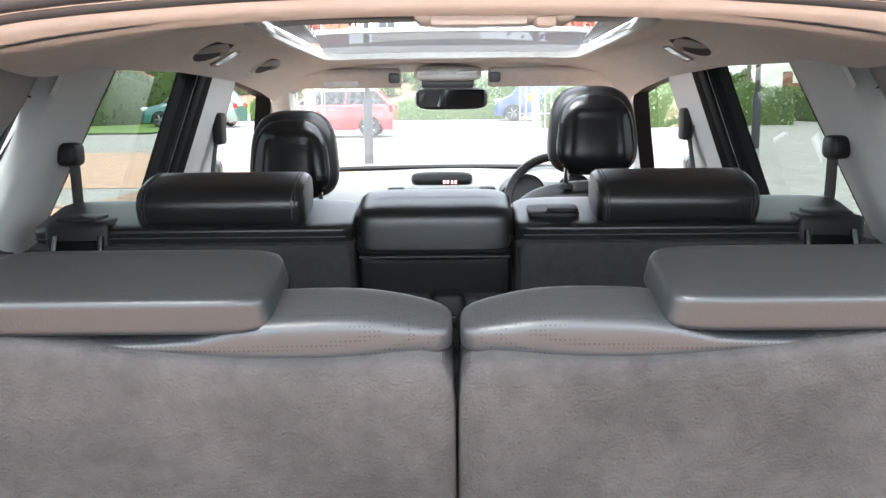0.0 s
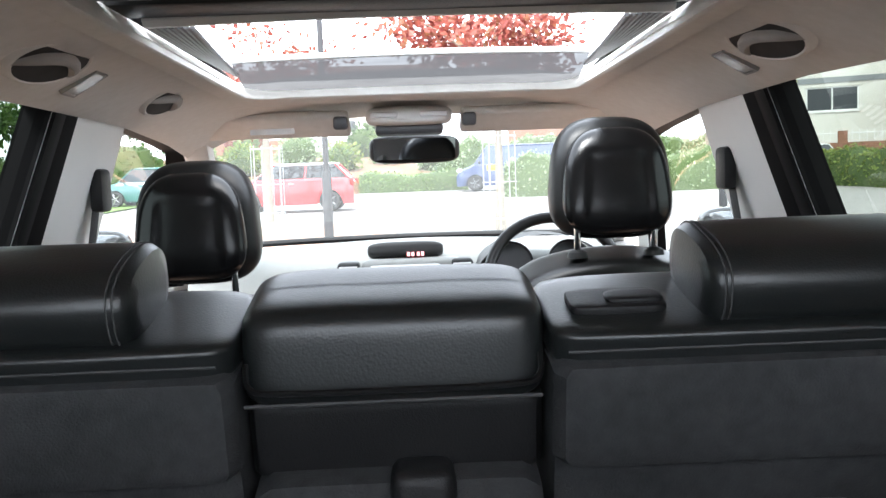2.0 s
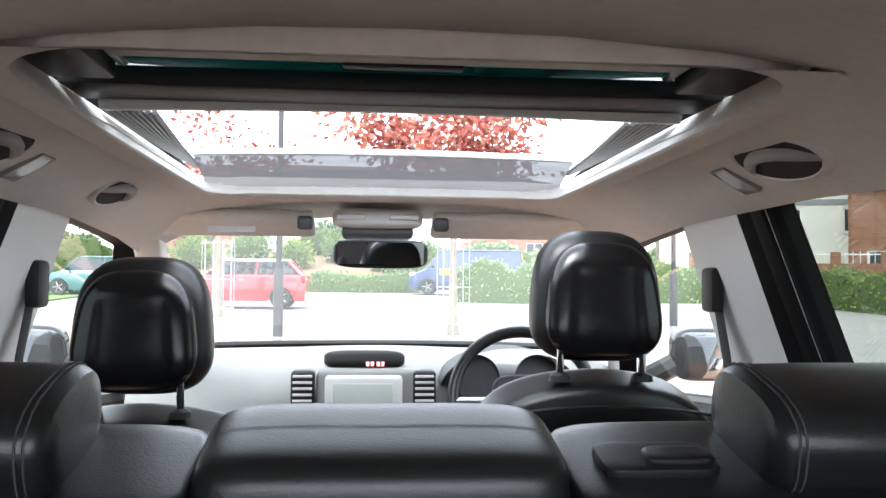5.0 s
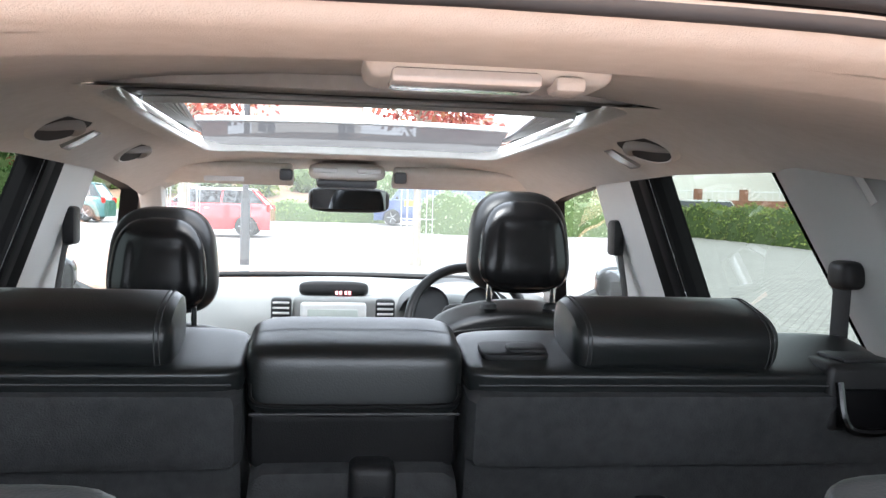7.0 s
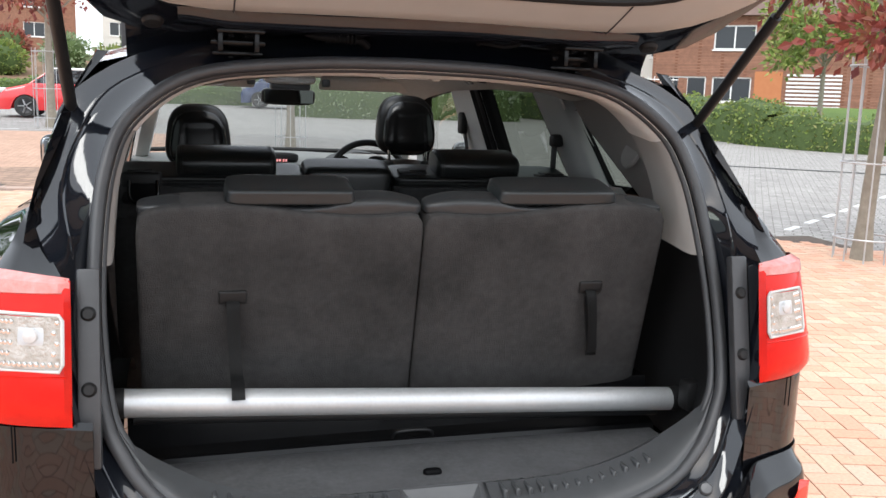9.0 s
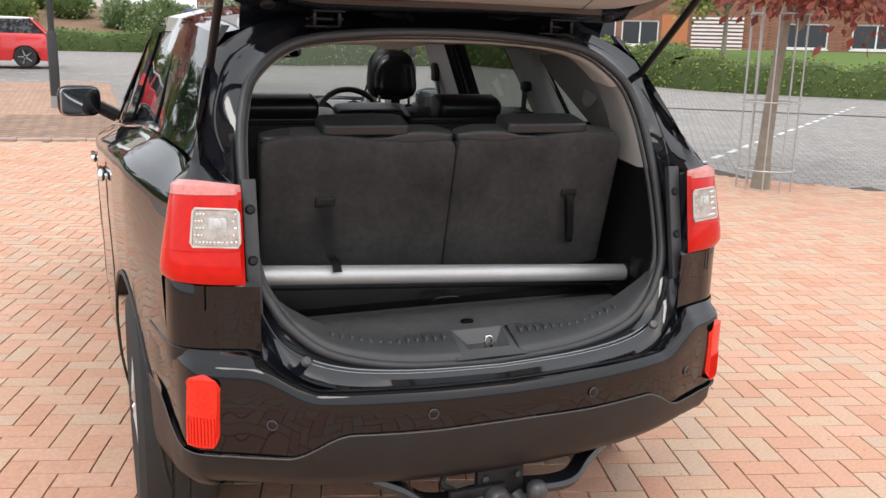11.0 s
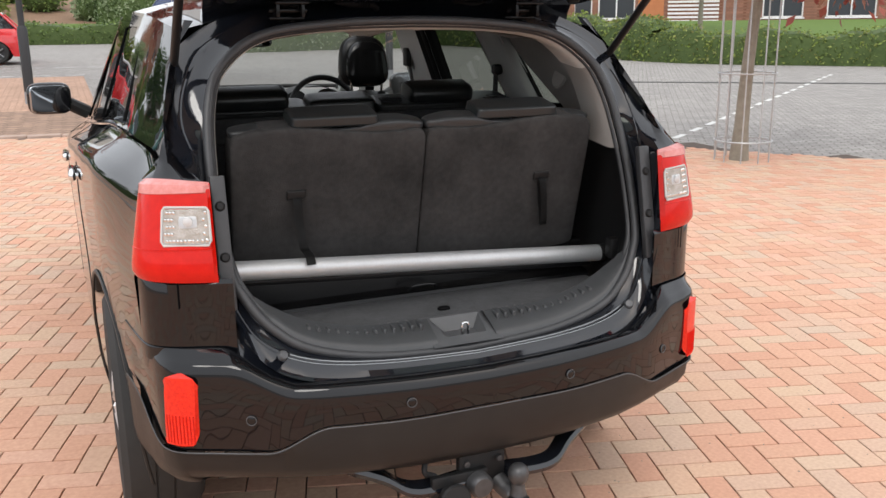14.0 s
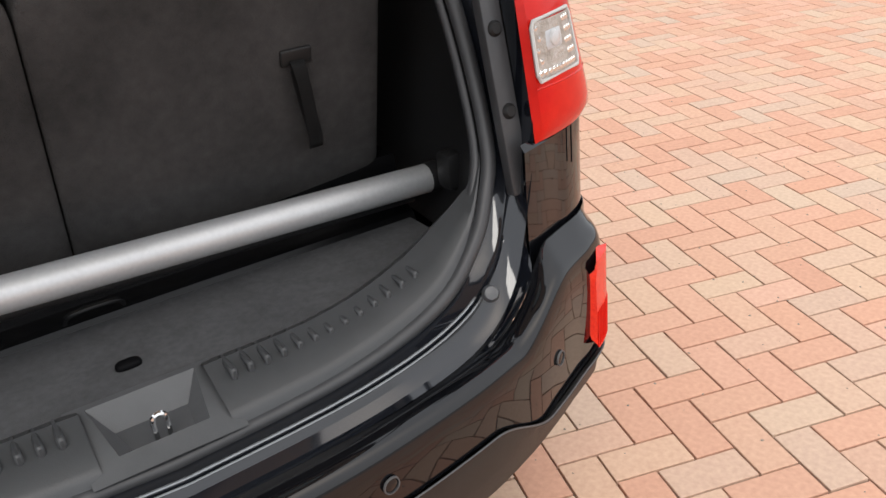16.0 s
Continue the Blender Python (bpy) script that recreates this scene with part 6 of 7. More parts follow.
def wheel(s, y):
    w = B()
    r = WHEEL_R
    x = s * 0.772
    prof = [(0.235, -0.1), (0.30, -0.115), (r - 0.03, -0.118), (r - 0.006, -0.1), (r, -0.07), (r, -0.03), (r - 0.006, -0.025), (r, -0.02), (r, 0.02), (r - 0.006, 0.025), (r, 0.03), (r, 0.07), (r - 0.006, 0.1), (r - 0.03, 0.118), (0.30, 0.115), (0.235, 0.1)]
    lathe(w, (x, y, 0.05 + r), (s, 0, 0), prof, 48)
    ty = part("wheel", w, M_TYRE, car, "black tyre on a silver alloy rim")
    w = B()
    lathe(w, (x, y, 0.05 + r), (s, 0, 0), [(0.237, 0.09), (0.225, 0.10), (0.215, 0.085), (0.21, -0.06), (0.0, -0.06)], 40)
    for k in range(10):
        a = 2 * math.pi * k / 10
        d = Vector((0, math.cos(a), math.sin(a)))
        tube(w, [Vector((x + s * 0.095, y, 0.05 + r)) + d * 0.04, Vector((x + s * 0.088, y, 0.05 + r)) + d * 0.222], [0.024, 0.015], 6)
    lathe(w, (x, y, 0.05 + r), (s, 0, 0), [(0.06, 0.06), (0.055, 0.105), (0.0, 0.11)], 20)
    part("rim", w, M_RIM, ty).location = (0, 0, 0)


for s in (-1, 1):
    wheel(s, REAR_WHEEL)
    wheel(s, FRONT_WHEEL)

# ---- outdoors: ground ----


def island_mat(name, stops, rough=0.7, hue=0.02, val=0.25, noise_scale=25.0, bump=0.2, trans=False, spec=0.4):
    """A surface whose loose pieces each take their own tint from a ramp."""
    m = bpy.data.materials.new(name)
    m.use_nodes = True
    n, l = m.node_tree.nodes, m.node_tree.links
    b = n["Principled BSDF"]
    b.inputs["Roughness"].default_value = rough
    b.inputs["Specular IOR Level"].default_value = spec
    geo, ramp = n.new("ShaderNodeNewGeometry"), n.new("ShaderNodeValToRGB")
    info, add, frac = n.new("ShaderNodeObjectInfo"), n.new("ShaderNodeMath"), n.new("ShaderNodeMath")
    l.new(geo.outputs["Random Per Island"], add.inputs[0])
    l.new(info.outputs["Random"], add.inputs[1])
    frac.operation = "FRACT"
    l.new(add.outputs[0], frac.inputs[0])
    l.new(frac.outputs[0], ramp.inputs[0])
    while len(ramp.color_ramp.elements) < len(stops):
        ramp.color_ramp.elements.new(0.5)
    for k, c in enumerate(stops):
        e = ramp.color_ramp.elements[k]
        e.position, e.color = k / (len(stops) - 1), (*c, 1)
    co, nz, mx = n.new("ShaderNodeTexCoord"), n.new("ShaderNodeTexNoise"), n.new("ShaderNodeMixRGB")
    nz.inputs["Scale"].default_value, nz.inputs["Detail"].default_value = noise_scale, 6
    l.new(co.outputs["Object"], nz.inputs["Vector"])
    mx.blend_type, mx.inputs[0].default_value = "OVERLAY", val
    l.new(ramp.outputs[0], mx.inputs[1])
    l.new(nz.outputs["Fac"], mx.inputs[2])
    l.new(mx.outputs[0], b.inputs["Base Color"])
    if bump:
        bp = n.new("ShaderNodeBump")
        bp.inputs["Strength"].default_value, bp.inputs["Distance"].default_value = bump, 0.003
        nb = n.new("ShaderNodeTexNoise")
        nb.inputs["Scale"].default_value = noise_scale * 6
        l.new(co.outputs["Object"], nb.inputs["Vector"])
        l.new(nb.outputs["Fac"], bp.inputs["Height"])
        l.new(bp.outputs[0], b.inputs["Normal"])
    if trans:
        tl, ms = n.new("ShaderNodeBsdfTranslucent"), n.new("ShaderNodeMixShader")
        ms.inputs[0].default_value = 0.3
        l.new(mx.outputs[0], tl.inputs[0])
        l.new(b.outputs[0], ms.inputs[1])
        l.new(tl.outputs[0], ms.inputs[2])
        l.new(ms.outputs[0], n["Material Output"].inputs[0])
    return m


M_BRICK = island_mat("red_block_paver", [(0.540, 0.296, 0.204), (0.580, 0.339, 0.237), (0.560, 0.396, 0.280), (0.560, 0.310, 0.214), (0.600, 0.368, 0.271), (0.570, 0.315, 0.214), (0.545, 0.402, 0.295), (0.570, 0.353, 0.252), (0.515, 0.385, 0.295), (0.560, 0.306, 0.209)], 0.9, noise_scale=60, val=0.26, spec=0.25)
M_JOINT = mat("joint_sand", (0.055, 0.04, 0.03), 0.95, color2=(0.12, 0.09, 0.07), scale=22, amount=0.4)
M_LEAF_G = island_mat("green_leaves", [(0.066, 0.115, 0.030), (0.115, 0.185, 0.046), (0.190, 0.260, 0.070), (0.090, 0.135, 0.038)], 0.55, trans=True, bump=0, noise_scale=2)
M_LEAF_P = island_mat("pale_shrub_leaves", [(0.153, 0.221, 0.102), (0.255, 0.323, 0.170), (0.374, 0.425, 0.272), (0.102, 0.170, 0.068)], 0.6, trans=True, bump=0, noise_scale=2)
M_LEAF_Y = island_mat("bright_hedge_leaves", [(0.130, 0.195, 0.042), (0.215, 0.285, 0.062), (0.310, 0.340, 0.095), (0.090, 0.140, 0.036), (0.26, 0.25, 0.09)], 0.6, trans=True, bump=0, noise_scale=2)
M_LEAF_R = island_mat("copper_leaves", [(0.11, 0.025, 0.022), (0.22, 0.05, 0.04), (0.34, 0.10, 0.07), (0.17, 0.04, 0.03), (0.28, 0.14, 0.07)], 0.5, trans=True, bump=0, noise_scale=3)
M_LEAF_D = island_mat("dark_tree_leaves", [(0.028, 0.063, 0.017), (0.056, 0.112, 0.021), (0.084, 0.140, 0.035)], 0.6, trans=True, bump=0, noise_scale=2)
M_CORE = mat("hedge_core", (0.035, 0.06, 0.016), 0.95, color2=(0.085, 0.12, 0.035), scale=9, amount=0.5, grime=0.5)
M_BARK = mat("grey_brown_bark", (0.19, 0.165, 0.13), 0.9, color2=(0.29, 0.26, 0.21), scale=14, bump=0.8, bump_scale=60)
M_GALV = mat("galvanised_steel", (0.42, 0.43, 0.44), 0.45, metal=0.7, color2=(0.5, 0.5, 0.5), scale=20)
M_POST = mat("black_post_paint", (0.02, 0.02, 0.022), 0.45)
M_POSTG = mat("grey_post_paint", (0.23, 0.24, 0.25), 0.5)
M_GRASS = mat("mown_grass", (0.07, 0.13, 0.02), 0.9, color2=(0.13, 0.2, 0.04), scale=3, amount=0.8, grime=0.5, bump=0.6, bump_scale=80)
M_WHITE = mat("white_line_paint", (0.72, 0.72, 0.70), 0.7, color2=(0.5, 0.5, 0.48), scale=20)


def paver_mat(name, c1, c2, mortar, bw, bh, turn, upright=False):
    """Small paving blocks in rows, for ground far from the camera."""
    m = mat(name, c1, 0.85, color2=c2, scale=0.6, amount=0.9, grime=0.3)
    n, l = m.node_tree.nodes, m.node_tree.links
    b = n["Principled BSDF"]
    src = b.inputs["Base Color"].links[0].from_socket
    co, mp, br, mx = n.new("ShaderNodeTexCoord"), n.new("ShaderNodeMapping"), n.new("ShaderNodeTexBrick"), n.new("ShaderNodeMixRGB")
    mp.inputs["Rotation"].default_value = (0, 0, radians(turn))
    if upright:
        sp, cb, ad = n.new("ShaderNodeSeparateXYZ"), n.new("ShaderNodeCombineXYZ"), n.new("ShaderNodeMath")
        l.new(co.outputs["Object"], sp.inputs[0])
        l.new(sp.outputs[0], ad.inputs[0])
        l.new(sp.outputs[1], ad.inputs[1])
        l.new(ad.outputs[0], cb.inputs[0])
        l.new(sp.outputs[2], cb.inputs[1])
        l.new(cb.outputs[0], mp.inputs["Vector"])
    else:
        l.new(co.outputs["Object"], mp.inputs["Vector"])
    l.new(mp.outputs[0], br.inputs["Vector"])
    br.inputs["Color1"].default_value, br.inputs["Color2"].default_value, br.inputs["Mortar"].default_value = (0.75, 0.75, 0.75, 1), (1, 1, 1, 1), (*mortar, 1)
    br.inputs["Scale"].default_value, br.inputs["Brick Width"].default_value, br.inputs["Row Height"].default_value, br.inputs["Mortar Size"].default_value = 1.0, bw, bh, 0.008
    mx.blend_type, mx.inputs[0].default_value = "MULTIPLY", 1.0
    l.new(src, mx.inputs[1])
    l.new(br.outputs["Color"], mx.inputs[2])
    l.new(mx.outputs[0], b.inputs["Base Color"])
    return m


M_PARK = paver_mat("grey_block_paving", (0.30, 0.285, 0.27), (0.37, 0.35, 0.33), (0.35, 0.33, 0.3), 0.21, 0.105, 35)
M_APRON = paver_mat("pale_brick_paving", (0.46, 0.285, 0.20), (0.52, 0.335, 0.24), (0.5, 0.45, 0.4), 0.21, 0.105, 0)
M_CELL = paver_mat("cellular_paving", (0.30, 0.19, 0.13), (0.35, 0.23, 0.165), (0.12, 0.12, 0.10), 0.22, 0.2, 30)

# the ground sheet reaches the horizon
gx = [-900, -300, -120, -60, -40] + [-30 + 2.0 * k for k in range(36)] + [45, 60, 120, 300, 900]
gy = [-900, -300, -120, -60, -30, -20, -12, -8, -4, -2, 0, 2, 3, 4, 5, 6, 7, 8, 10, 12, 15, 18, 22, 26, 30, 35, 40, 45, 50, 60, 80, 120, 300, 900]


def far_rise(x, y):
    """The slope ends some way ahead."""
    return rise(x, min(y, 60.0))


bm = B()
sheet(bm, [[(x, y, far_rise(x, y) - 0.02) for x in gx] for y in gy])
ground = part("ground", bm, M_PARK)
tagged(ground, "wide grey block-paved car park", "ground", kind="structure")

# brick paving in herringbone
TURN_B, BL, BW = radians(-16.5), 0.205, 0.1025
EDGE_N, EDGE_D = Vector((0.75, 0.66, 0)), 9.1


def in_brick_area(x, y):
    return 0.75 * x + 0.66 * y < EDGE_D and -9.5 < x < 11 and -4.5 < y < 10.72 - 0.15 * x


def brick_cells():
    """Centres and directions of the blocks of a 90 degree herringbone."""
    c, s = math.cos(TURN_B), math.sin(TURN_B)
    out = []
    N = 170
    w = BW
    for i in range(-N, N):
        for j in range(-N, N):
            k = (i + j) % 4
            if k == 0:
                cx, cy, d = (i + 1.0) * w + 0.0530, (j + 0.5) * w + 0.2388, 0
            elif k == 2:
                cx, cy, d = (i + 0.5) * w + 0.0530, (j + 1.0) * w + 0.2388, 1
            else:
                continue
            x, y = cx * c - cy * s, cx * s + cy * c
            if in_brick_area(x, y):
                out.append((x, y, d))
    return out


bm = B()
sheet(bm, [[(x, y, rise(x, y) - 0.012) for x in [-9.6 + 0.2 * (5 * k) for k in range(22)]] for y in [-4.6 + 0.5 * k for k in range(34)]])
for v in list(bm.verts):
    if not (0.75 * v.co.x + 0.66 * v.co.y < EDGE_D + 0.6):
        bm.verts.remove(v)
paving = part("brick_paving", bm, M_JOINT)
tagged(paving, "orange-red block paving laid in herringbone", "pavement", kind="structure")


def block_shape(length, width, jitter=0.0):
    """One paving block: a flat top with a worn chamfer and short sides."""
    g, ch, h = 0.0028, 0.0014, 0.016
    a, b = length / 2 - g, width / 2 - g
    low = [(-a, -b, -h), (a, -b, -h), (a, b, -h), (-a, b, -h)]
    mid = [(-a, -b, -0.0012), (a, -b, -0.0012), (a, b, -0.0012), (-a, b, -0.0012)]
    top = [(-a + ch, -b + ch, 0), (a - ch, -b + ch, 0), (a - ch, b - ch, 0), (-a + ch, b - ch, 0)]
    faces = [(8, 9, 10, 11)]
    for k in range(4):
        faces.append((k, (k + 1) % 4, 4 + (k + 1) % 4, 4 + k))
        faces.append((4 + k, 4 + (k + 1) % 4, 8 + (k + 1) % 4, 8 + k))
    return low + mid + top, faces


SV, SF = block_shape(BL, BW)
brick_mesh = bpy.data.meshes.new("brick")
brick_mesh.from_pydata(SV, [], SF)
brick_mesh.materials.append(M_BRICK)


def lay_bricks():
    rnd = random.Random(4)
    cells = brick_cells()
    near = sorted(cells, key=lambda c: (c[0] - 1.6) ** 2 + (c[1] - 0.5) ** 2)
    picked = set((c[0], c[1]) for c in near[:300])
    base_v, base_f = np.array(SV), np.array([list(q) for q in SF])
    vs, fs, count = [], [], 0
    for x, y, d in cells:
        z = rise(x, y) + rnd.uniform(-0.0008, 0.0008)
        a = TURN_B + (math.pi / 2 if d else 0) + rnd.uniform(-0.008, 0.008)
        if (x, y) in picked:
            ob = new("brick", brick_mesh)
            ob.parent = paving
            ob.matrix_basis = Matrix.LocRotScale((x, y, z), Euler((rnd.uniform(-0.006, 0.006), rnd.uniform(-0.006, 0.006), a)), None)
            continue
        ca, sa = math.cos(a), math.sin(a)
        v = base_v.copy()
        v[:, 0], v[:, 1] = base_v[:, 0] * ca - base_v[:, 1] * sa + x, base_v[:, 0] * sa + base_v[:, 1] * ca + y
        v[:, 2] += z + base_v[:, 0] * rnd.uniform(-0.006, 0.006)
        vs.append(v)
        fs.append(base_f + count)
        count += len(base_v)
    me = bpy.data.meshes.new("bricks")
    me.from_pydata(np.concatenate(vs).tolist(), [], np.concatenate(fs).tolist())
    me.materials.append(M_BRICK)
    ob = new("bricks", me)
    ob.parent = paving
    tagged(ob, kind="stuff")


# ---- plants ----


def leaf_cloud(centres, size, seed, flat=0.0, aspect=0.6):
    """Many small folded leaves at the given places."""
    rng = np.random.default_rng(seed)
    c = np.asarray(centres, float)
    n = len(c)
    a = rng.normal(size=(n, 3))
    a[:, 2] *= 1 - flat
    a /= np.linalg.norm(a, axis=1, keepdims=True)
    b = np.cross(a, rng.normal(size=(n, 3)))
    b /= np.linalg.norm(b, axis=1, keepdims=True)
    s = size * rng.uniform(0.6, 1.4, (n, 1))
    up = np.cross(a, b)
    tip, tail = c + a * s, c - a * s
    l1, l2 = c + b * s * aspect + up * s * 0.15, c - b * s * aspect + up * s * 0.15
    v = np.stack([tail, l1, tip, l2], axis=1).reshape(-1, 3)
    f = np.arange(n * 4).reshape(-1, 4)
    return v, f


def leaves_part(name, centres, size, seed, material, parent, label="", flat=0.0):
    v, f = leaf_cloud(centres, size, seed, flat)
    me = bpy.data.meshes.new(name)
    me.from_pydata(v.tolist(), [], f.tolist())
    me.materials.append(material)
    ob = new(name, me)
    if parent is not None:
        ob.parent = parent
        ob.location = -Vector(parent["base"])
    if label:
        ob["label"] = label
    return ob


def tree(x, y, height, crown_z, radius, material, label, n_leaf=2600, leaf=0.07, seed=1, lean=0.0, trunk_r=0.09, name="tree"):
    z0 = rise(x, y)
    t = thing(name, (x, y, z0), label, "tree")
    rng = random.Random(seed)
    bm = B()
    tr = [Vector((x + lean * f * f, y, z0 + (crown_z + radius * 0.4) * f)) for f in [k / 8 for k in range(9)]]
    tr[0].z -= 0.05
    tube(bm, tr, [trunk_r * (1.35 if k == 0 else 1.0 - 0.07 * k) for k in range(9)], 10)
    part("trunk", bm, M_BARK, t)
    cen = []
    for k in range(11):
        bm = B()
        a, up = k * 2.4 + rng.uniform(-0.3, 0.3), rng.uniform(0.25, 1.0)
        p0 = Vector((x + lean, y, z0 + crown_z * rng.uniform(0.72, 1.05)))
        p2 = p0 + Vector((math.cos(a) * radius * rng.uniform(0.55, 0.95), math.sin(a) * radius * rng.uniform(0.55, 0.95), radius * up * rng.uniform(0.5, 1.2)))
        p1 = p0.lerp(p2, 0.5) + Vector((0, 0, 0.15))
        tube(bm, smooth_line([p0, p1, p2], 4), [0.035 - 0.003 * j for j in range(9)], 6)
        part("limb", bm, M_BARK, t)
        cen += [p2, p1.lerp(p2, 0.5), p2 + Vector((rng.uniform(-0.5, 0.5), rng.uniform(-0.5, 0.5), rng.uniform(-0.3, 0.4)))]
    r2 = np.random.default_rng(seed)
    pts = []
    for k in range(n_leaf):
        c = cen[k % len(cen)]
        d = r2.normal(size=3) * np.array([0.32, 0.32, 0.2]) * radius * 0.62
        pts.append((c.x + d[0], c.y + d[1], c.z + d[2]))
    leaves_part("crown", pts, leaf, seed, material, t, "crown of many small leaves")
    return t


def tree_guard(x, y, r=0.26, h=1.95):
    z0 = rise(x, y)
    g = thing("tree_guard", (x, y, z0), "galvanised steel bar guard round a young tree", "tree guard", "tree guards")
    for k in range(10):
        a = 2 * math.pi * k / 10 + 0.2
        bm = B()
        tube(bm, [(x + r * math.cos(a), y + r * math.sin(a), z0 - 0.03), (x + r * math.cos(a), y + r * math.sin(a), z0 + h)], 0.008, 6)
        part("bar", bm, M_GALV, g)
    for zz in (0.22, 0.95, h - 0.08):
        bm = B()
        tube(bm, [(x + (r + 0.008) * math.cos(a), y + (r + 0.008) * math.sin(a), z0 + zz) for a in [2 * math.pi * k / 28 for k in range(28)]], 0.009, 6, closed=True)
        part("hoop", bm, M_GALV, g)


def hedge(points, height, depth, material, label, leaf=0.07, density=150, seed=1, name="hedge"):
    """A clipped hedge along a line: a dark twiggy core under a coat of leaves."""
    h = thing(name, (points[0][0], points[0][1], far_rise(*points[0])), label, "hedge")
    rng = np.random.default_rng(seed)
    line = smooth_line([Vector((x, y, 0)) for x, y in points], 10)
    bm = B()
    rows = []
    cen = []
    for i, p in enumerate(line):
        d = (line[min(len(line) - 1, i + 1)] - line[max(0, i - 1)]).normalized()
        nr = Vector((-d.y, d.x, 0))
        z0 = far_rise(p.x, p.y)
        hh = height * (1 + 0.13 * math.sin(i * 0.9 + seed) + 0.07 * math.sin(i * 2.3))
        rows.append([p + nr * (depth / 2 * o) * (1 + 0.1 * math.sin(i * 1.7)) + Vector((0, 0, z0 + hh * z)) for o, z in ((-0.85, -0.03), (-0.9, 0.5), (-0.7, 0.85), (0, 0.93), (0.7, 0.85), (0.9, 0.5), (0.85, -0.03))])
    sheet(bm, rows)
    part("core", bm, M_CORE, h)
    R = np.array([[list(v) for v in r] for r in rows])
    total = sum((line[i + 1] - line[i]).length for i in range(len(line) - 1))
    n = int(total * density * (height + depth * 0.5))
    ii, jj = rng.integers(0, len(rows) - 1, n), rng.integers(0, 6, n)
    u, v = rng.random((n, 1)), rng.random((n, 1))
    P = (R[ii, jj] * (1 - u) + R[ii + 1, jj] * u) * (1 - v) + (R[ii, jj + 1] * (1 - u) + R[ii + 1, jj + 1] * u) * v
    P += rng.normal(size=P.shape) * np.array([0.06, 0.06, 0.07])
    leaves_part("foliage", P, leaf, seed, material, h, "dense small leaves")
    return h


tree(5.95, 6.05, 4.6, 2.35, 1.35, M_LEAF_R, "young copper-leaved tree in a steel guard on the paving edge", 5200, 0.055, 3, 0.28, 0.085)
tree_guard(5.97, 6.03, 0.30)
tree(1.75, 18.6, 6.5, 3.2, 2.0, M_LEAF_R, "young copper-leaved tree in a steel guard", 4200, 0.08, 5, 0.0, 0.1)
tree_guard(1.75, 18.6, 0.34)
tree(-3.75, 23.7, 6.5, 3.4, 1.7, M_LEAF_R, "young copper-leaved tree in a steel guard", 1500, 0.08, 8, 0.0, 0.12)
tree_guard(-3.75, 23.7, 0.4)


def lamp_post(x, y, grey=False):
    z0 = rise(x, y)
    p = thing("lamp_post", (x, y, z0), "tall slim steel lamp post with a thicker base", "lamp post", "lamp posts")
    bm = B()
    lathe(bm, (x, y, z0 - 0.05), (0, 0, 1), [(0.085, 0), (0.085, 0.25)], 16)
    part("foot", bm, M_POSTG, p, "grey foot of the post")
    bm = B()
    lathe(bm, (x, y, z0 + 0.2), (0, 0, 1), [(0.085, 0), (0.085, 1.05), (0.06, 1.12)], 16)
    part("base", bm, M_POST, p)
    bm = B()
    lathe(bm, (x, y, z0 + 1.3), (0, 0, 1), [(0.052, 0), (0.045, 5.0), (0.0, 5.01)], 12)
    part("shaft", bm, M_POST, p)


lamp_post(-1.45, 15.6)
lamp_post(6.25, 18.4)

hedge([(-9.5, 43), (-5, 42.5), (-2, 42), (2.5, 42.0)], 0.88, 1.3, M_LEAF_G, "clipped green hedge along the road", 0.068, 176, 2)
hedge([(3.6, 33.5), (6, 32.6), (9, 33.5), (12.5, 33.8)], 1.5, 1.8, M_LEAF_P, "loose pale green shrubs at the car park edge", 0.060, 176, 4, "shrub_row")
hedge([(14.2, 38.6), (15.4, 34.4), (16.1, 31), (16.4, 26.5), (16.6, 21.8)], 1.3, 1.6, M_LEAF_Y, "bright green shrub hedge beside the car park", 0.060, 208, 6, "shrub_row")
hedge([(16.2, 23.0), (17.2, 20.6), (20.5, 18.2), (25, 15.0), (31, 11.0)], 1.0, 1.2, M_LEAF_Y, "low bright green hedge in front of a lawn", 0.053, 208, 7)
hedge([(-24, 33), (-19, 36.5), (-15, 38.5), (-11.5, 41)], 2.4, 2.2, M_LEAF_D, "tall dark green shrubs behind a lawn", 0.083, 128, 9)
for k, (x, y, r) in enumerate(((-21, 44, 3.2), (-15.5, 47, 2.6), (-27, 38, 3.0))):
    tree(x, y, 8, 3.4, r, M_LEAF_D, "broad dark green tree behind the shrubs", 3000, 0.16, 20 + k, 0.0, 0.2)
tree(12.0, 36.5, 8, 3.5, 2.6, M_LEAF_Y, "light green tree in front of houses", 3600, 0.11, 31, 0.0, 0.12)
tree(22.5, 27.5, 7, 3.0, 2.2, M_LEAF_Y, "light green tree in front of houses", 3600, 0.11, 33, 0.0, 0.12)

# lawn patches
bm = B()
sheet(bm, [[(x, y, far_rise(x, y) + 0.03) for x in (-30, -22, -16, -10.5)] for y in (31.0, 34, 37, 40, 43)])
tagged(part("lawn", bm, M_GRASS), "mown green lawn", "lawn", kind="structure")
bm = B()
sheet(bm, [[Vector((16.8 + 5 * u * 3, 22.0 - 3.4 * u * 3, 0)) + Vector((0.55, 0.83, 0)) * v + Vector((0, 0, far_rise(20, 18) + 0.1 + 0.09 * v)) for u in (0, 0.33, 0.66, 1.0)] for v in (0, 4, 9, 14)])
tagged(part("lawn", bm, M_GRASS), "sloping green lawn behind a low hedge", "lawn", kind="structure")

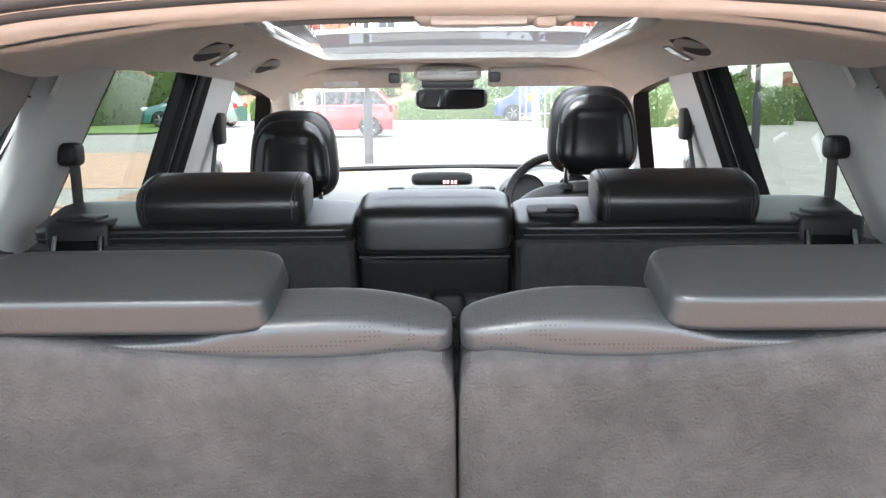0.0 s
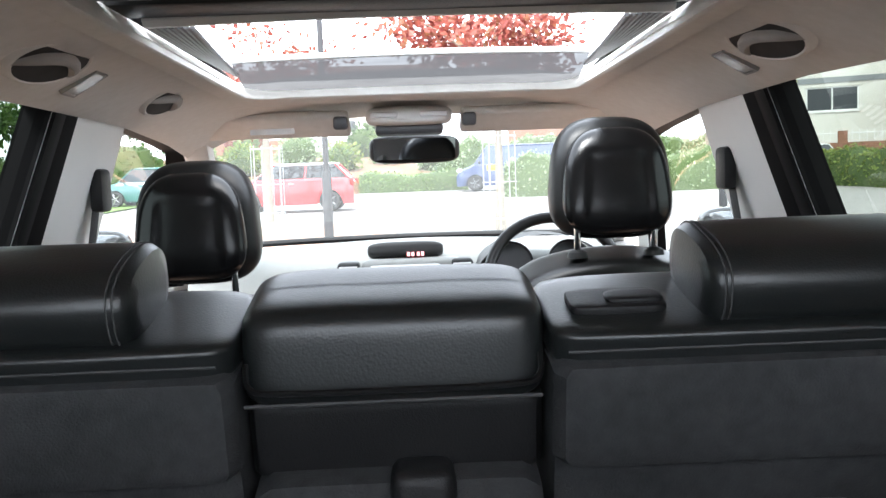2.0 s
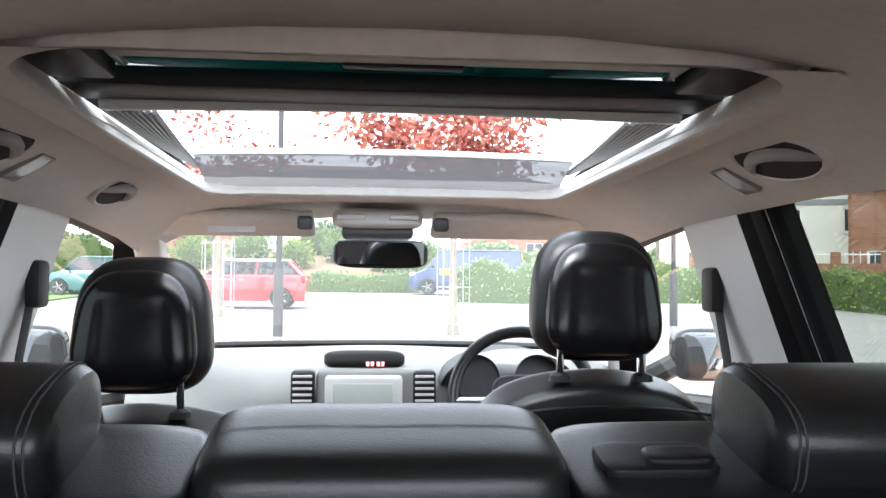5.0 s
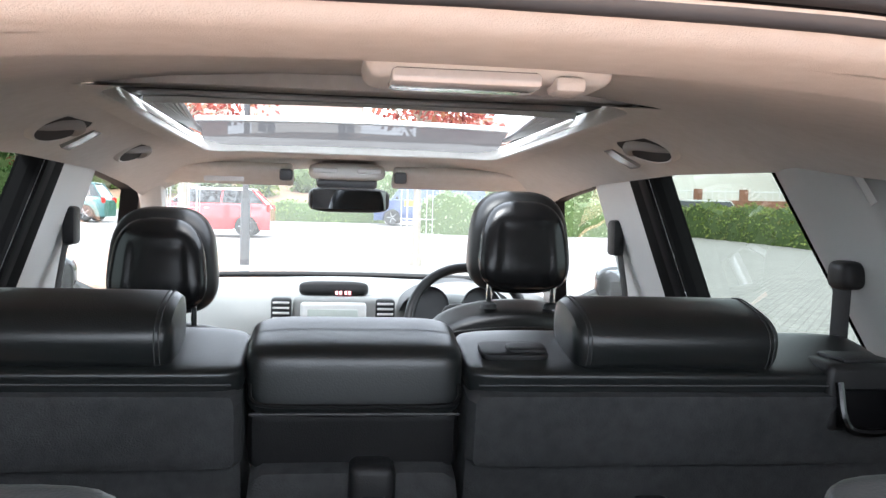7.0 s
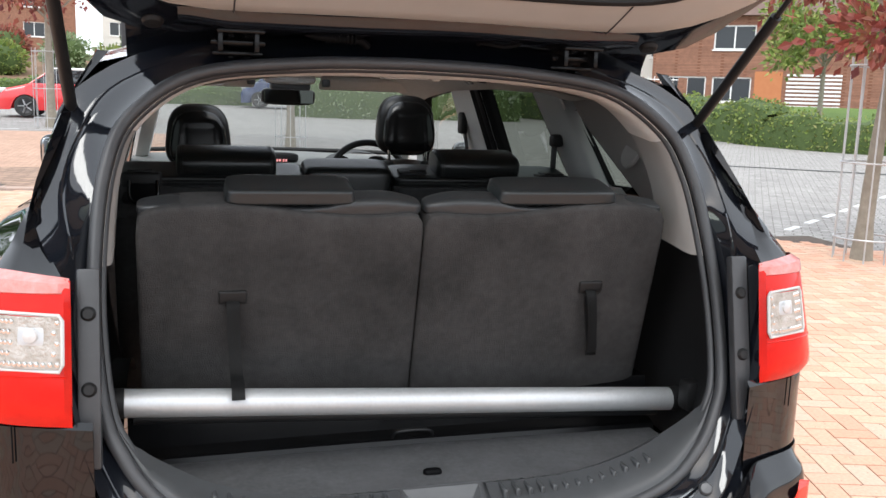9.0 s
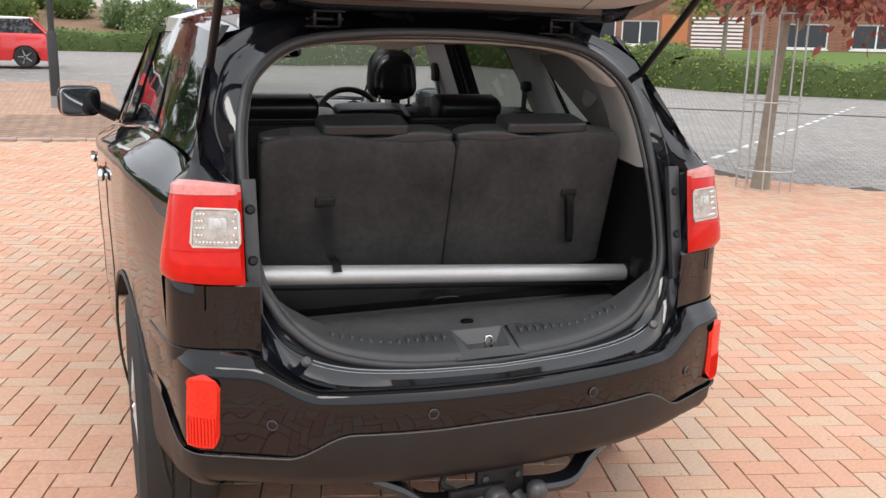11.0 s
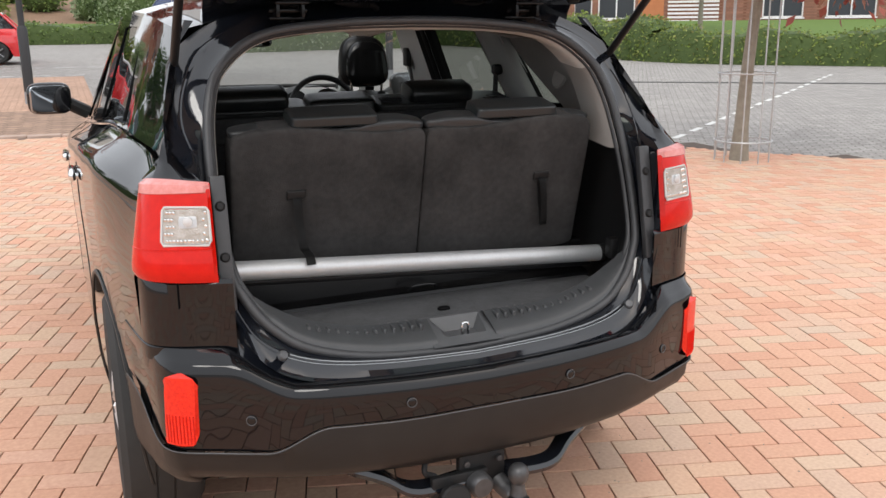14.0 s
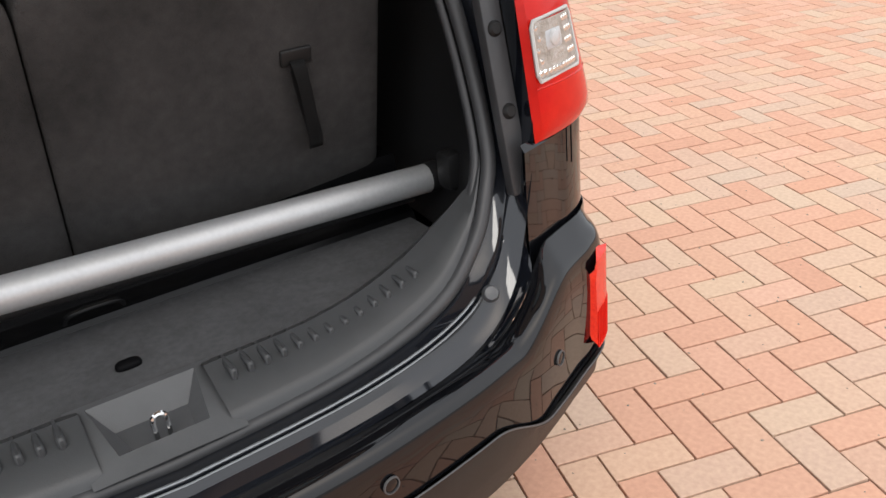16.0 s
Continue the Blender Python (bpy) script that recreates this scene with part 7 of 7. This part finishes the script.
# brick-coloured apron ahead of the car and kerb
bm = B()
sheet(bm, [[(x, y, rise(x, y) - 0.010) for x in (-30, -24, -18, -14, -9, -6, -3, -0.4)] for y in (-6, 0, 6, 10, 14, 16, 18, 20, 22, 24, 28, 30.9)])
for v in list(bm.verts):
    if (v.co.x > -9.5 and v.co.y < 12) or (v.co.x > -9.5 and v.co.y > 23):
        bm.verts.remove(v)
tagged(part("pavement", bm, M_APRON), "pale orange block paving beyond a kerb", "pavement", kind="structure")
bm = B()
sheet(bm, [[(x, y - 0.15 * x, rise(x, y) - 0.002) for x in (-9.8, -7, -4, -2, -0.2)] for y in (10.9, 11.7, 12.6, 13.4, 14.15)])
tagged(part("pavement", bm, M_CELL), "brown open-jointed paving strip behind a kerb", "pavement", kind="structure")
bm = B()
for k in range(24):
    x = -9.8 + 0.42 * k
    y = 10.75 - 0.15 * x
    box(bm, x, x + 0.41, y, y + 0.14, rise(x, y) - 0.05, rise(x, y) + 0.03, 0.012, 1)
tagged(part("kerb", bm, mat("kerb_stone", (0.36, 0.26, 0.21), 0.85, color2=(0.42, 0.32, 0.27), scale=8)), "low pinkish kerb stones", "kerb", kind="structure")

# bay markings
bm = B()


def dashes(p, q, dash=0.45, gap=0.35, w=0.09):
    p, q = Vector((*p, 0)), Vector((*q, 0))
    d = (q - p).normalized()
    nr = Vector((-d.y, d.x, 0))
    t, L = 0.0, (q - p).length
    while t < L:
        a, b = p + d * t, p + d * min(L, t + dash)
        vs = [a + nr * w / 2, a - nr * w / 2, b - nr * w / 2, b + nr * w / 2]
        bm.faces.new([bm.verts.new((v.x, v.y, rise(v.x, v.y) - 0.014)) for v in vs])
        t += dash + gap


dashes((6.4, 7.8), (17.2, 15.6))
dashes((13.3, 10.2), (20, 15.0))
dashes((17.5, 9.0), (24, 13.5))
dashes((-8, 23), (0, 22.5))
dashes((-9, 26.0), (0.5, 25.5))
tagged(part("bay_marking", bm, M_WHITE), "worn dashed white parking lines", "road marking", kind="structure")
bm = B()
pa, pb = Vector((9.8, 16.2, 0)), Vector((26.0, 8.0, 0))
nr = Vector((0.45, 0.89, 0)) * 0.09
bm.faces.new([bm.verts.new((v.x, v.y, rise(v.x, v.y) - 0.012)) for v in (pa + nr, pa - nr, pb - nr, pb + nr)])
tagged(part("drain_channel", bm, M_DPLASTIC), "dark drain channel across the car park", "drain", kind="structure")

# ---- other vehicles ----
M_CARRED = mat("red_car_paint", (0.62, 0.02, 0.025), 0.2, coat=1.0)
M_CARWHITE = mat("white_car_paint", (0.75, 0.75, 0.74), 0.2, coat=1.0)
M_CARBLUE = mat("blue_van_paint", (0.025, 0.045, 0.12), 0.25, coat=1.0)
M_CARGREEN = mat("teal_car_paint", (0.03, 0.12, 0.12), 0.25, coat=1.0)
M_YELLOW = mat("yellow_panel", (0.75, 0.55, 0.02), 0.5)
M_DARKGLASS = mat("dark_car_glass", (0.02, 0.025, 0.028), 0.05, coat=1.0)


def vehicle(name, x, y, turn, length, width, height, belt, hood, paint, roof_paint, label, cab=(0.28, 0.40, 0.90, 0.99), n_doors=2, yellow=False):
    """A parked vehicle: body with wheel arches, glasshouse, four wheels. Its nose points along +x before the turn."""
    z0 = far_rise(x, y)
    t = thing(name, (x, y, z0), label, "car" if height < 1.7 else "van")
    rot = Matrix.Translation((x, y, z0)) @ Matrix.Rotation(radians(turn), 4, "Z")

    def place(bm):
        for v in bm.verts:
            v.co = rot @ v.co
        return bm
    L, W = length, width / 2
    r = 0.31 if height < 1.7 else 0.34
    wx = (L / 2 - 0.82, -L / 2 + 0.72)
    xs = [-L / 2 + L * k / 40 for k in range(41)]
    bm = B()
    rows = []
    for xx in xs:
        u = (xx + L / 2) / L
        top = lerp_table([(0, belt * 0.86), (0.03, belt), (1 - cab[0], belt), (1 - cab[0] + 0.04, hood), (0.97, hood * 0.84), (1, hood * 0.66)], u)
        w = W * lerp_table([(0, 0.86), (0.05, 0.97), (0.2, 1), (0.8, 1), (0.95, 0.93), (1, 0.72)], u)
        low = 0.2
        for c in wx:
            d = abs(xx - c)
            if d < r + 0.05:
                low = max(low, r + math.sqrt((r + 0.05) ** 2 - d * d) - 0.02)
        rows.append([(xx, -w * 0.96, low), (xx, -w, max(low, 0.45)), (xx, -w, max(low, 0.62)), (xx, -w * 0.97, max(low + 0.02, top - 0.06)), (xx, -w * 0.9, top), (xx, 0, top + 0.02), (xx, w * 0.9, top), (xx, w * 0.97, max(low + 0.02, top - 0.06)), (xx, w, max(low, 0.62)), (xx, w, max(low, 0.45)), (xx, w * 0.96, low)])
    vs = sheet(bm, rows)
    bm.faces.new(vs[0])
    bm.faces.new(vs[-1][::-1])
    part("body", place(bm), paint, t)
    # glasshouse
    x_f0, x_f1, x_r1, x_r0 = L / 2 - cab[0] * L, L / 2 - cab[1] * L, L / 2 - cab[2] * L, L / 2 - cab[3] * L
    bm = B()
    b0 = [(x_f0, W * 0.88), (x_f0, -W * 0.88), (x_r0, -W * 0.86), (x_r0, W * 0.86)]
    t0 = [(x_f1, W * 0.70), (x_f1, -W * 0.70), (x_r1, -W * 0.70), (x_r1, W * 0.70)]
    lo = [bm.verts.new((a, b, belt - 0.01)) for a, b in b0]
    hi = [bm.verts.new((a, b, height - 0.06)) for a, b in t0]
    for k in range(4):
        bm.faces.new([lo[k], lo[(k + 1) % 4], hi[(k + 1) % 4], hi[k]])
    part("side_glazing", place(bm), M_DARKGLASS if not yellow else paint, t, "dark car windows", smooth=False)
    bm = B()
    pad(bm, ((x_f1 + x_r1) / 2, 0, height - 0.05), (x_f1 - x_r1 + 0.12, W * 1.5, 0.10), power=5, n=8)
    part("roof", place(bm), roof_paint, t)
    for sd in (-1, 1):
        for (xa, xb) in ((x_f0, x_f1), (x_r0, x_r1), ((x_f0 + x_r0) / 2 - 0.1, (x_f1 + x_r1) / 2 - 0.05)):
            bm = B()
            tube(bm, [(xa, sd * W * 0.885, belt - 0.02), (xb, sd * W * 0.705, height - 0.04)], 0.027, 6)
            part("window_post", place(bm), paint, t)
        bm = B()
        pad(bm, (x_f0 - 0.25, sd * (W + 0.08), belt + 0.06), (0.12, 0.2, 0.13), power=4, n=5)
        part("door_mirror", place(bm), M_POST, t)
        bm = B()
        pad(bm, (-L / 2 + 0.05, sd * W * 0.8, belt - 0.12), (0.12, 0.24, 0.24), power=4, n=5)
        part("tail_lamp", place(bm), M_RED, t, "red tail lamp")
        bm = B()
        pad(bm, (L / 2 - 0.16, sd * W * 0.75, hood - 0.17), (0.3, 0.28, 0.16), power=4, n=5)
        part("headlamp", place(bm), M_LENS, t, "clear headlamp")
        bm = B()
        box(bm, -0.2, -0.05, sd * (W + 0.0) - 0.015, sd * W + 0.015, belt - 0.16, belt - 0.13, 0.008)
        part("door_handle", place(bm), M_CHROME, t)
        if yellow:
            for k in range(4):
                bm = B()
                xx = -L / 2 + 0.5 + k * 0.85
                box(bm, xx, xx + 0.5, sd * W - 0.01, sd * W + 0.012, 0.85, 1.1, 0.004)
                part("panel", place(bm), M_YELLOW, t, "yellow marking panel")
        for c in wx:
            bm = B()
            lathe(bm, (c, sd * (W - 0.1), r), (0, sd, 0), [(r * 0.66, 0.1), (r * 0.9, 0.105), (r, 0.07), (r, -0.08), (r * 0.6, -0.1)], 24)
            wh = part("wheel", place(bm), M_TYRE, t)
            bm = B()
            lathe(bm, (c, sd * (W - 0.1), r), (0, sd, 0), [(r * 0.68, 0.1), (r * 0.6, 0.08), (0.0, 0.06)], 24)
            part("rim_back", place(bm), M_POST, wh).location = (0, 0, 0)
            for k in range(5):
                a = 2 * math.pi * k / 5
                bm = B()
                ctr = Vector((c, sd * (W - 0.1) + sd * 0.09, r))
                d = Vector((math.cos(a), 0, math.sin(a)))
                tube(bm, [ctr + d * 0.03, ctr + d * r * 0.66], [0.05, 0.035], 6, flat=0.5)
                part("rim_spoke", place(bm), M_RIM, wh).location = (0, 0, 0)
    if yellow:
        bm = B()
        for k in range(2):
            box(bm, -L / 2 - 0.012, -L / 2 + 0.03, -0.75 + k * 0.85, -0.15 + k * 0.85, 0.95, 1.35, 0.004)
            box(bm, -L / 2 - 0.012, -L / 2 + 0.03, -0.75 + k * 0.85, -0.15 + k * 0.85, 1.5, 1.8, 0.004)
        part("panel", place(bm), M_YELLOW, t, "yellow marking panel")
    return t


vehicle("hatchback", -3.75, 28.2, 178, 3.95, 1.72, 1.46, 0.98, 0.92, M_CARRED, M_CARWHITE, "red three-door hatchback with a white roof", (0.24, 0.40, 0.86, 0.97))
vehicle("van", 4.4, 39.6, 172, 4.9, 1.95, 1.95, 1.15, 1.05, M_CARBLUE, M_CARBLUE, "dark blue van with yellow marking panels", (0.16, 0.28, 0.985, 0.995), yellow=True)
vehicle("compact_car", -10.4, 36.2, 176, 3.9, 1.7, 1.5, 0.95, 0.9, M_CARGREEN, M_CARGREEN, "small teal car at the roadside", (0.24, 0.38, 0.88, 0.97))
vehicle("estate_car", 15.8, 38.0, 160, 4.4, 1.78, 1.5, 0.95, 0.92, M_CARWHITE, M_CARWHITE, "white car parked beside the houses", (0.25, 0.38, 0.88, 0.97))

# ---- houses ----
M_HBRICK = paver_mat("house_brick", (0.27, 0.13, 0.085), (0.33, 0.17, 0.11), (0.6, 0.5, 0.42), 0.225, 0.075, 0, True)
M_RENDER = mat("cream_render", (0.66, 0.64, 0.58), 0.9, color2=(0.72, 0.70, 0.64), scale=1.5, grime=0.2)
M_TILE = mat("roof_tiles", (0.12, 0.075, 0.06), 0.85, color2=(0.17, 0.11, 0.09), scale=5, bump=0.6, bump_scale=20)
M_FRAME = mat("white_window_frame", (0.78, 0.78, 0.76), 0.5)
M_HGLASS = mat("house_window_glass", (0.035, 0.04, 0.045), 0.25)
M_ORANGE = mat("orange_cladding", (0.45, 0.16, 0.06), 0.7, color2=(0.5, 0.2, 0.08), scale=3)


def house(x, y, turn, width, depth, storeys, wall, label, windows, base_z=0.0, roof_h=2.6, pieces=()):
    """A house whose front faces -y before the turn. windows: (x along the front, storey, width, height)."""
    z0 = far_rise(x, y) + base_z
    t = thing("house", (x, y, z0), label, "house")
    rot = Matrix.Translation((x, y, z0)) @ Matrix.Rotation(radians(turn), 4, "Z")

    def place(bm):
        for v in bm.verts:
            v.co = rot @ v.co
        return bm
    H = storeys * 2.6
    W = width / 2
    bm = B()
    holes = [(wx, s * 2.6 + (0.95 if wh < 1.8 else 0.05), ww, wh) for wx, s, ww, wh in windows]
    xs = sorted(set([-W, W] + [h[0] - h[2] / 2 for h in holes] + [h[0] + h[2] / 2 for h in holes]))
    zs = sorted(set([-4.5, H] + [h[1] for h in holes] + [h[1] + h[3] for h in holes]))
    for a, b in zip(xs, xs[1:]):
        for c, d in zip(zs, zs[1:]):
            mx, mz = (a + b) / 2, (c + d) / 2
            if any(abs(mx - h[0]) < h[2] / 2 and h[1] < mz < h[1] + h[3] for h in holes):
                continue
            bm.faces.new([bm.verts.new(p) for p in ((a, 0, c), (b, 0, c), (b, 0, d), (a, 0, d))])
    for q in (((-W, 0, -4.5), (-W, depth, -4.5), (-W, depth, H), (-W, 0, H)), ((W, 0, -4.5), (W, depth, -4.5), (W, depth, H), (W, 0, H)), ((-W, depth, -4.5), (W, depth, -4.5), (W, depth, H), (-W, depth, H))):
        bm.faces.new([bm.verts.new(p) for p in q])
    for hx, hz, hw, hh in holes:
        a, b, c, d = hx - hw / 2, hx + hw / 2, hz, hz + hh
        for p, q in (((a, c), (b, c)), ((b, c), (b, d)), ((b, d), (a, d)), ((a, d), (a, c))):
            bm.faces.new([bm.verts.new(v) for v in ((p[0], 0, p[1]), (q[0], 0, q[1]), (q[0], 0.12, q[1]), (p[0], 0.12, p[1]))])
    part("wall", place(bm), wall, t, smooth=False)
    for hx, hz, hw, hh in holes:
        bm = B()
        a, b, c, d = hx - hw / 2, hx + hw / 2, hz, hz + hh
        for x0, x1, c0, c1 in ((a, b, c, c + 0.07), (a, b, d - 0.07, d), (a, a + 0.07, c, d), (b - 0.07, b, c, d), ((a + b) / 2 - 0.035, (a + b) / 2 + 0.035, c, d)):
            box(bm, x0, x1, 0.05, 0.12, c0, c1, 0)
        wn_ = part("window", place(bm), M_FRAME, t, "white framed window", smooth=False)
        bm = B()
        box(bm, a + 0.05, b - 0.05, 0.09, 0.10, c + 0.05, d - 0.05)
        part("pane", place(bm), M_HGLASS, wn_, smooth=False).location = (0, 0, 0)
        bm = B()
        box(bm, a - 0.06, b + 0.06, -0.06, 0.06, c - 0.07, c - 0.002)
        part("sill", place(bm), M_FRAME, wn_, smooth=False).location = (0, 0, 0)
    bm = B()
    e = 0.35
    pts = [(-W - e, -e, H), (W + e, -e, H), (W + e, depth / 2, H + roof_h), (-W - e, depth / 2, H + roof_h), (-W - e, depth + e, H), (W + e, depth + e, H)]
    v = [bm.verts.new(p) for p in pts]
    for q in ((0, 1, 2, 3), (3, 2, 5, 4), (0, 3, 4), (1, 5, 2), (0, 4, 5, 1)):
        bm.faces.new([v[k] for k in q])
    part("roof", place(bm), M_TILE, t, smooth=False)
    for nm, x0, x1, c0, c1, material, lab in pieces:
        bm = B()
        if nm == "louvre":
            zz = c0
            while zz < c1:
                box(bm, x0, x1, -0.05, 0.02, zz, zz + 0.1, 0)
                zz += 0.19
        else:
            box(bm, x0, x1, -0.04, 0.06, c0, c1, 0)
        part(nm, place(bm), material, t, lab, smooth=False)
    return t


# facing the car park: brick block with white windows, orange panel and louvred store
house(33.5, 32.0, -41, 28, 8, 2, M_HBRICK, "red brick two-storey block of flats with white windows", [(-12.2, 0, 1.9, 1.25), (-10.0, 0, 1.9, 1.25), (-1.9, 0, 1.9, 1.2), (1.2, 0, 2.2, 1.2), (5.5, 0, 2.2, 1.2), (10, 0, 1.8, 1.2), (-10, 1, 2, 1.2), (-3, 1, 2, 1.2), (3, 1, 2, 1.2), (8, 1, 2, 1.2)], 0.2, 2.6,
      (("cladding", -8.9, -7.6, 0.1, 2.5, M_ORANGE, "orange cladding panel"), ("louvre", -7.4, -4.9, 0.2, 2.3, M_FRAME, "white slatted store front")))
house(23.5, 47.5, -24, 15, 8, 2, M_RENDER, "cream rendered house with dark windows and a porch", [(-5, 0, 1.6, 1.3), (-1.0, 0, 2.6, 1.3), (3.4, 0, 2.0, 1.3), (-4.6, 1, 1.7, 1.3), (-0.8, 1, 1.7, 1.3), (3.2, 1, 1.7, 1.3)], 2.3, 2.4,
      (("porch", -2.8, 5.2, 2.45, 2.75, M_POSTG, "grey porch canopy"),))
house(-16.5, 88, 6, 13, 8, 2, M_HBRICK, "distant brick house behind garden hedges", [(-4, 0, 1.8, 1.3), (-1, 0, 1.6, 1.3), (3, 0, 1.8, 1.3), (-4, 1, 1.8, 1.3), (3, 1, 1.8, 1.3)], 3.6, 3.0)
house(-2.5, 92, 2, 11, 8, 2, M_RENDER, "distant cream house above a planted bank", [(-4, 0, 1.8, 1.3), (0, 0, 1.6, 1.3), (4, 0, 1.8, 1.3), (-4, 1, 1.8, 1.3), (4, 1, 1.8, 1.3)], 4.2, 3.0)
house(16.0, 84, -6, 14, 8, 2, M_HBRICK, "distant brick house behind garden hedges", [(-4, 0, 1.8, 1.3), (0, 0, 1.6, 1.3), (4, 0, 1.8, 1.3), (-4, 1, 1.8, 1.3), (4, 1, 1.8, 1.3)], 1.6, 3.0)
hedge([(5, 72), (14, 72), (24, 70)], 2.2, 2.5, M_LEAF_G, "garden hedges and shrubs before distant houses", 0.128, 35, 12)
# planted bank beyond the road
bank_z = lambda x, y: far_rise(x, y) + 2.6 * smoothstep(53, 76, y) - 0.05
bm = B()
sheet(bm, [[(x, y, bank_z(x, y)) for x in (-44, -34, -26, -18, -10, -4, 2, 6)] for y in (52.5, 55, 58, 60)])
tagged(part("lawn", bm, M_GRASS), "grass verge sloping up beyond the road", "lawn", kind="structure")
bm = B()
sheet(bm, [[(x, y, bank_z(x, y)) for x in (-44, -34, -26, -18, -10, -4, 2, 6)] for y in (60, 64, 68, 72, 76, 90)])
tagged(part("flower_bed", bm, mat("dry_earth", (0.17, 0.10, 0.06), 0.95, color2=(0.25, 0.16, 0.10), scale=0.9, amount=0.8, grime=0.5, bump=0.6, bump_scale=12)), "brown earth bed on the bank", "flower bed", kind="structure")


def bush(x, y, r, material, label, seed):
    """A rounded garden bush: a twiggy core under a loose coat of leaves."""
    z0 = bank_z(x, y)
    b_ = thing("bush", (x, y, z0), label, "bush", "bushes on the bank")
    bm = B()
    pad(bm, (x, y, z0 + r * 0.55), (r * 1.5, r * 1.5, r * 1.3), power=2.4, n=8)
    part("core", bm, M_CORE, b_)
    rng = np.random.default_rng(seed)
    d = rng.normal(size=(900, 3))
    d /= np.linalg.norm(d, axis=1, keepdims=True)
    d *= rng.uniform(0.72, 1.08, (900, 1)) * (1 + 0.16 * np.sin(d[:, :1] * 5 + seed) * np.cos(d[:, 1:2] * 4))
    P = np.array([x, y, z0 + r * 0.6]) + d * np.array([r, r, r * 0.85])
    leaves_part("foliage", P, 0.14, seed, material, b_, "small leaves")


for k, (x, y, r, material, lab) in enumerate(((-19, 61.5, 1.3, M_LEAF_Y, "light green bush on the earth bank"), (-15.5, 64.5, 1.6, M_LEAF_G, "green bush on the earth bank"), (-11.6, 62.0, 1.5, M_LEAF_Y, "light green bush on the earth bank"), (-8.2, 65.0, 1.7, M_LEAF_P, "pale green bush on the earth bank"), (-5.0, 62.5, 1.4, M_LEAF_Y, "light green bush on the earth bank"), (-1.6, 65.5, 1.6, M_LEAF_G, "green bush on the earth bank"), (-23, 66, 1.9, M_LEAF_R, "copper-leaved bush on the earth bank"), (-12.5, 69, 1.6, M_LEAF_R, "copper-leaved bush on the earth bank"), (-3.4, 70, 1.8, M_LEAF_D, "dark green bush on the earth bank"), (-17.5, 70.5, 2.0, M_LEAF_D, "dark green bush on the earth bank"), (1.4, 61.5, 1.3, M_LEAF_P, "pale green bush on the earth bank"))):
    bush(x, y, r, material, lab, 50 + k)


hedge([(1.5, 58), (6, 58), (14, 57), (22, 55)], 2.6, 3.0, M_LEAF_P, "loose pale shrubs beyond the road", 0.13, 70, 15, "shrub_row")

# red brick garden wall with a railing, before the cream house
gw = thing("garden_wall", (18.6, 38.6, far_rise(15, 40)), "low red brick garden wall with piers and a white railing", "garden wall")
rot = Matrix.Translation((18.6, 38.6, far_rise(18, 40) + 0.55)) @ Matrix.Rotation(radians(-24), 4, "Z")


def gpart(nm, material, *boxes):
    bm = B()
    for b_ in boxes:
        box(bm, *b_, 0.01, 1)
    for v in bm.verts:
        v.co = rot @ v.co
    part(nm, bm, material, gw, smooth=False)


gpart("wall", M_HBRICK, (-4, 4, 0, 0.22, -1.6, 0.95))
for k in range(5):
    gpart("pier", M_HBRICK, (-4.2 + 2 * k, -3.8 + 2 * k, -0.05, 0.3, -1.6, 1.45))
for k in range(26):
    gpart("rail_bar", M_FRAME, (-3.7 + 0.29 * k, -3.67 + 0.29 * k, 0.09, 0.12, 0.95, 1.5))
gpart("rail", M_FRAME, (-3.9, 3.9, 0.08, 0.13, 1.32, 1.37))

lay_bricks()

# loose crumbs lying along the joints
rnd = random.Random(21)
vs, fs = [], []
for k in range(420):
    x, y = rnd.uniform(0.6, 3.2), rnd.uniform(-1.2, 2.4)
    r = rnd.uniform(0.0015, 0.005)
    z = rise(x, y)
    base = len(vs)
    vs += [(x + r * math.cos(a) * rnd.uniform(0.6, 1.3), y + r * math.sin(a) * rnd.uniform(0.6, 1.3), z) for a in (0, 1.26, 2.5, 3.8, 5.0)] + [(x, y, z + r * 0.7)]
    fs += [(base + i, base + (i + 1) % 5, base + 5) for i in range(5)]
me = bpy.data.meshes.new("grit")
me.from_pydata(vs, [], fs)
me.materials.append(M_BARK)
tagged(new("grit", me), "dark crumbs scattered on the brick paving", "grit", kind="stuff")
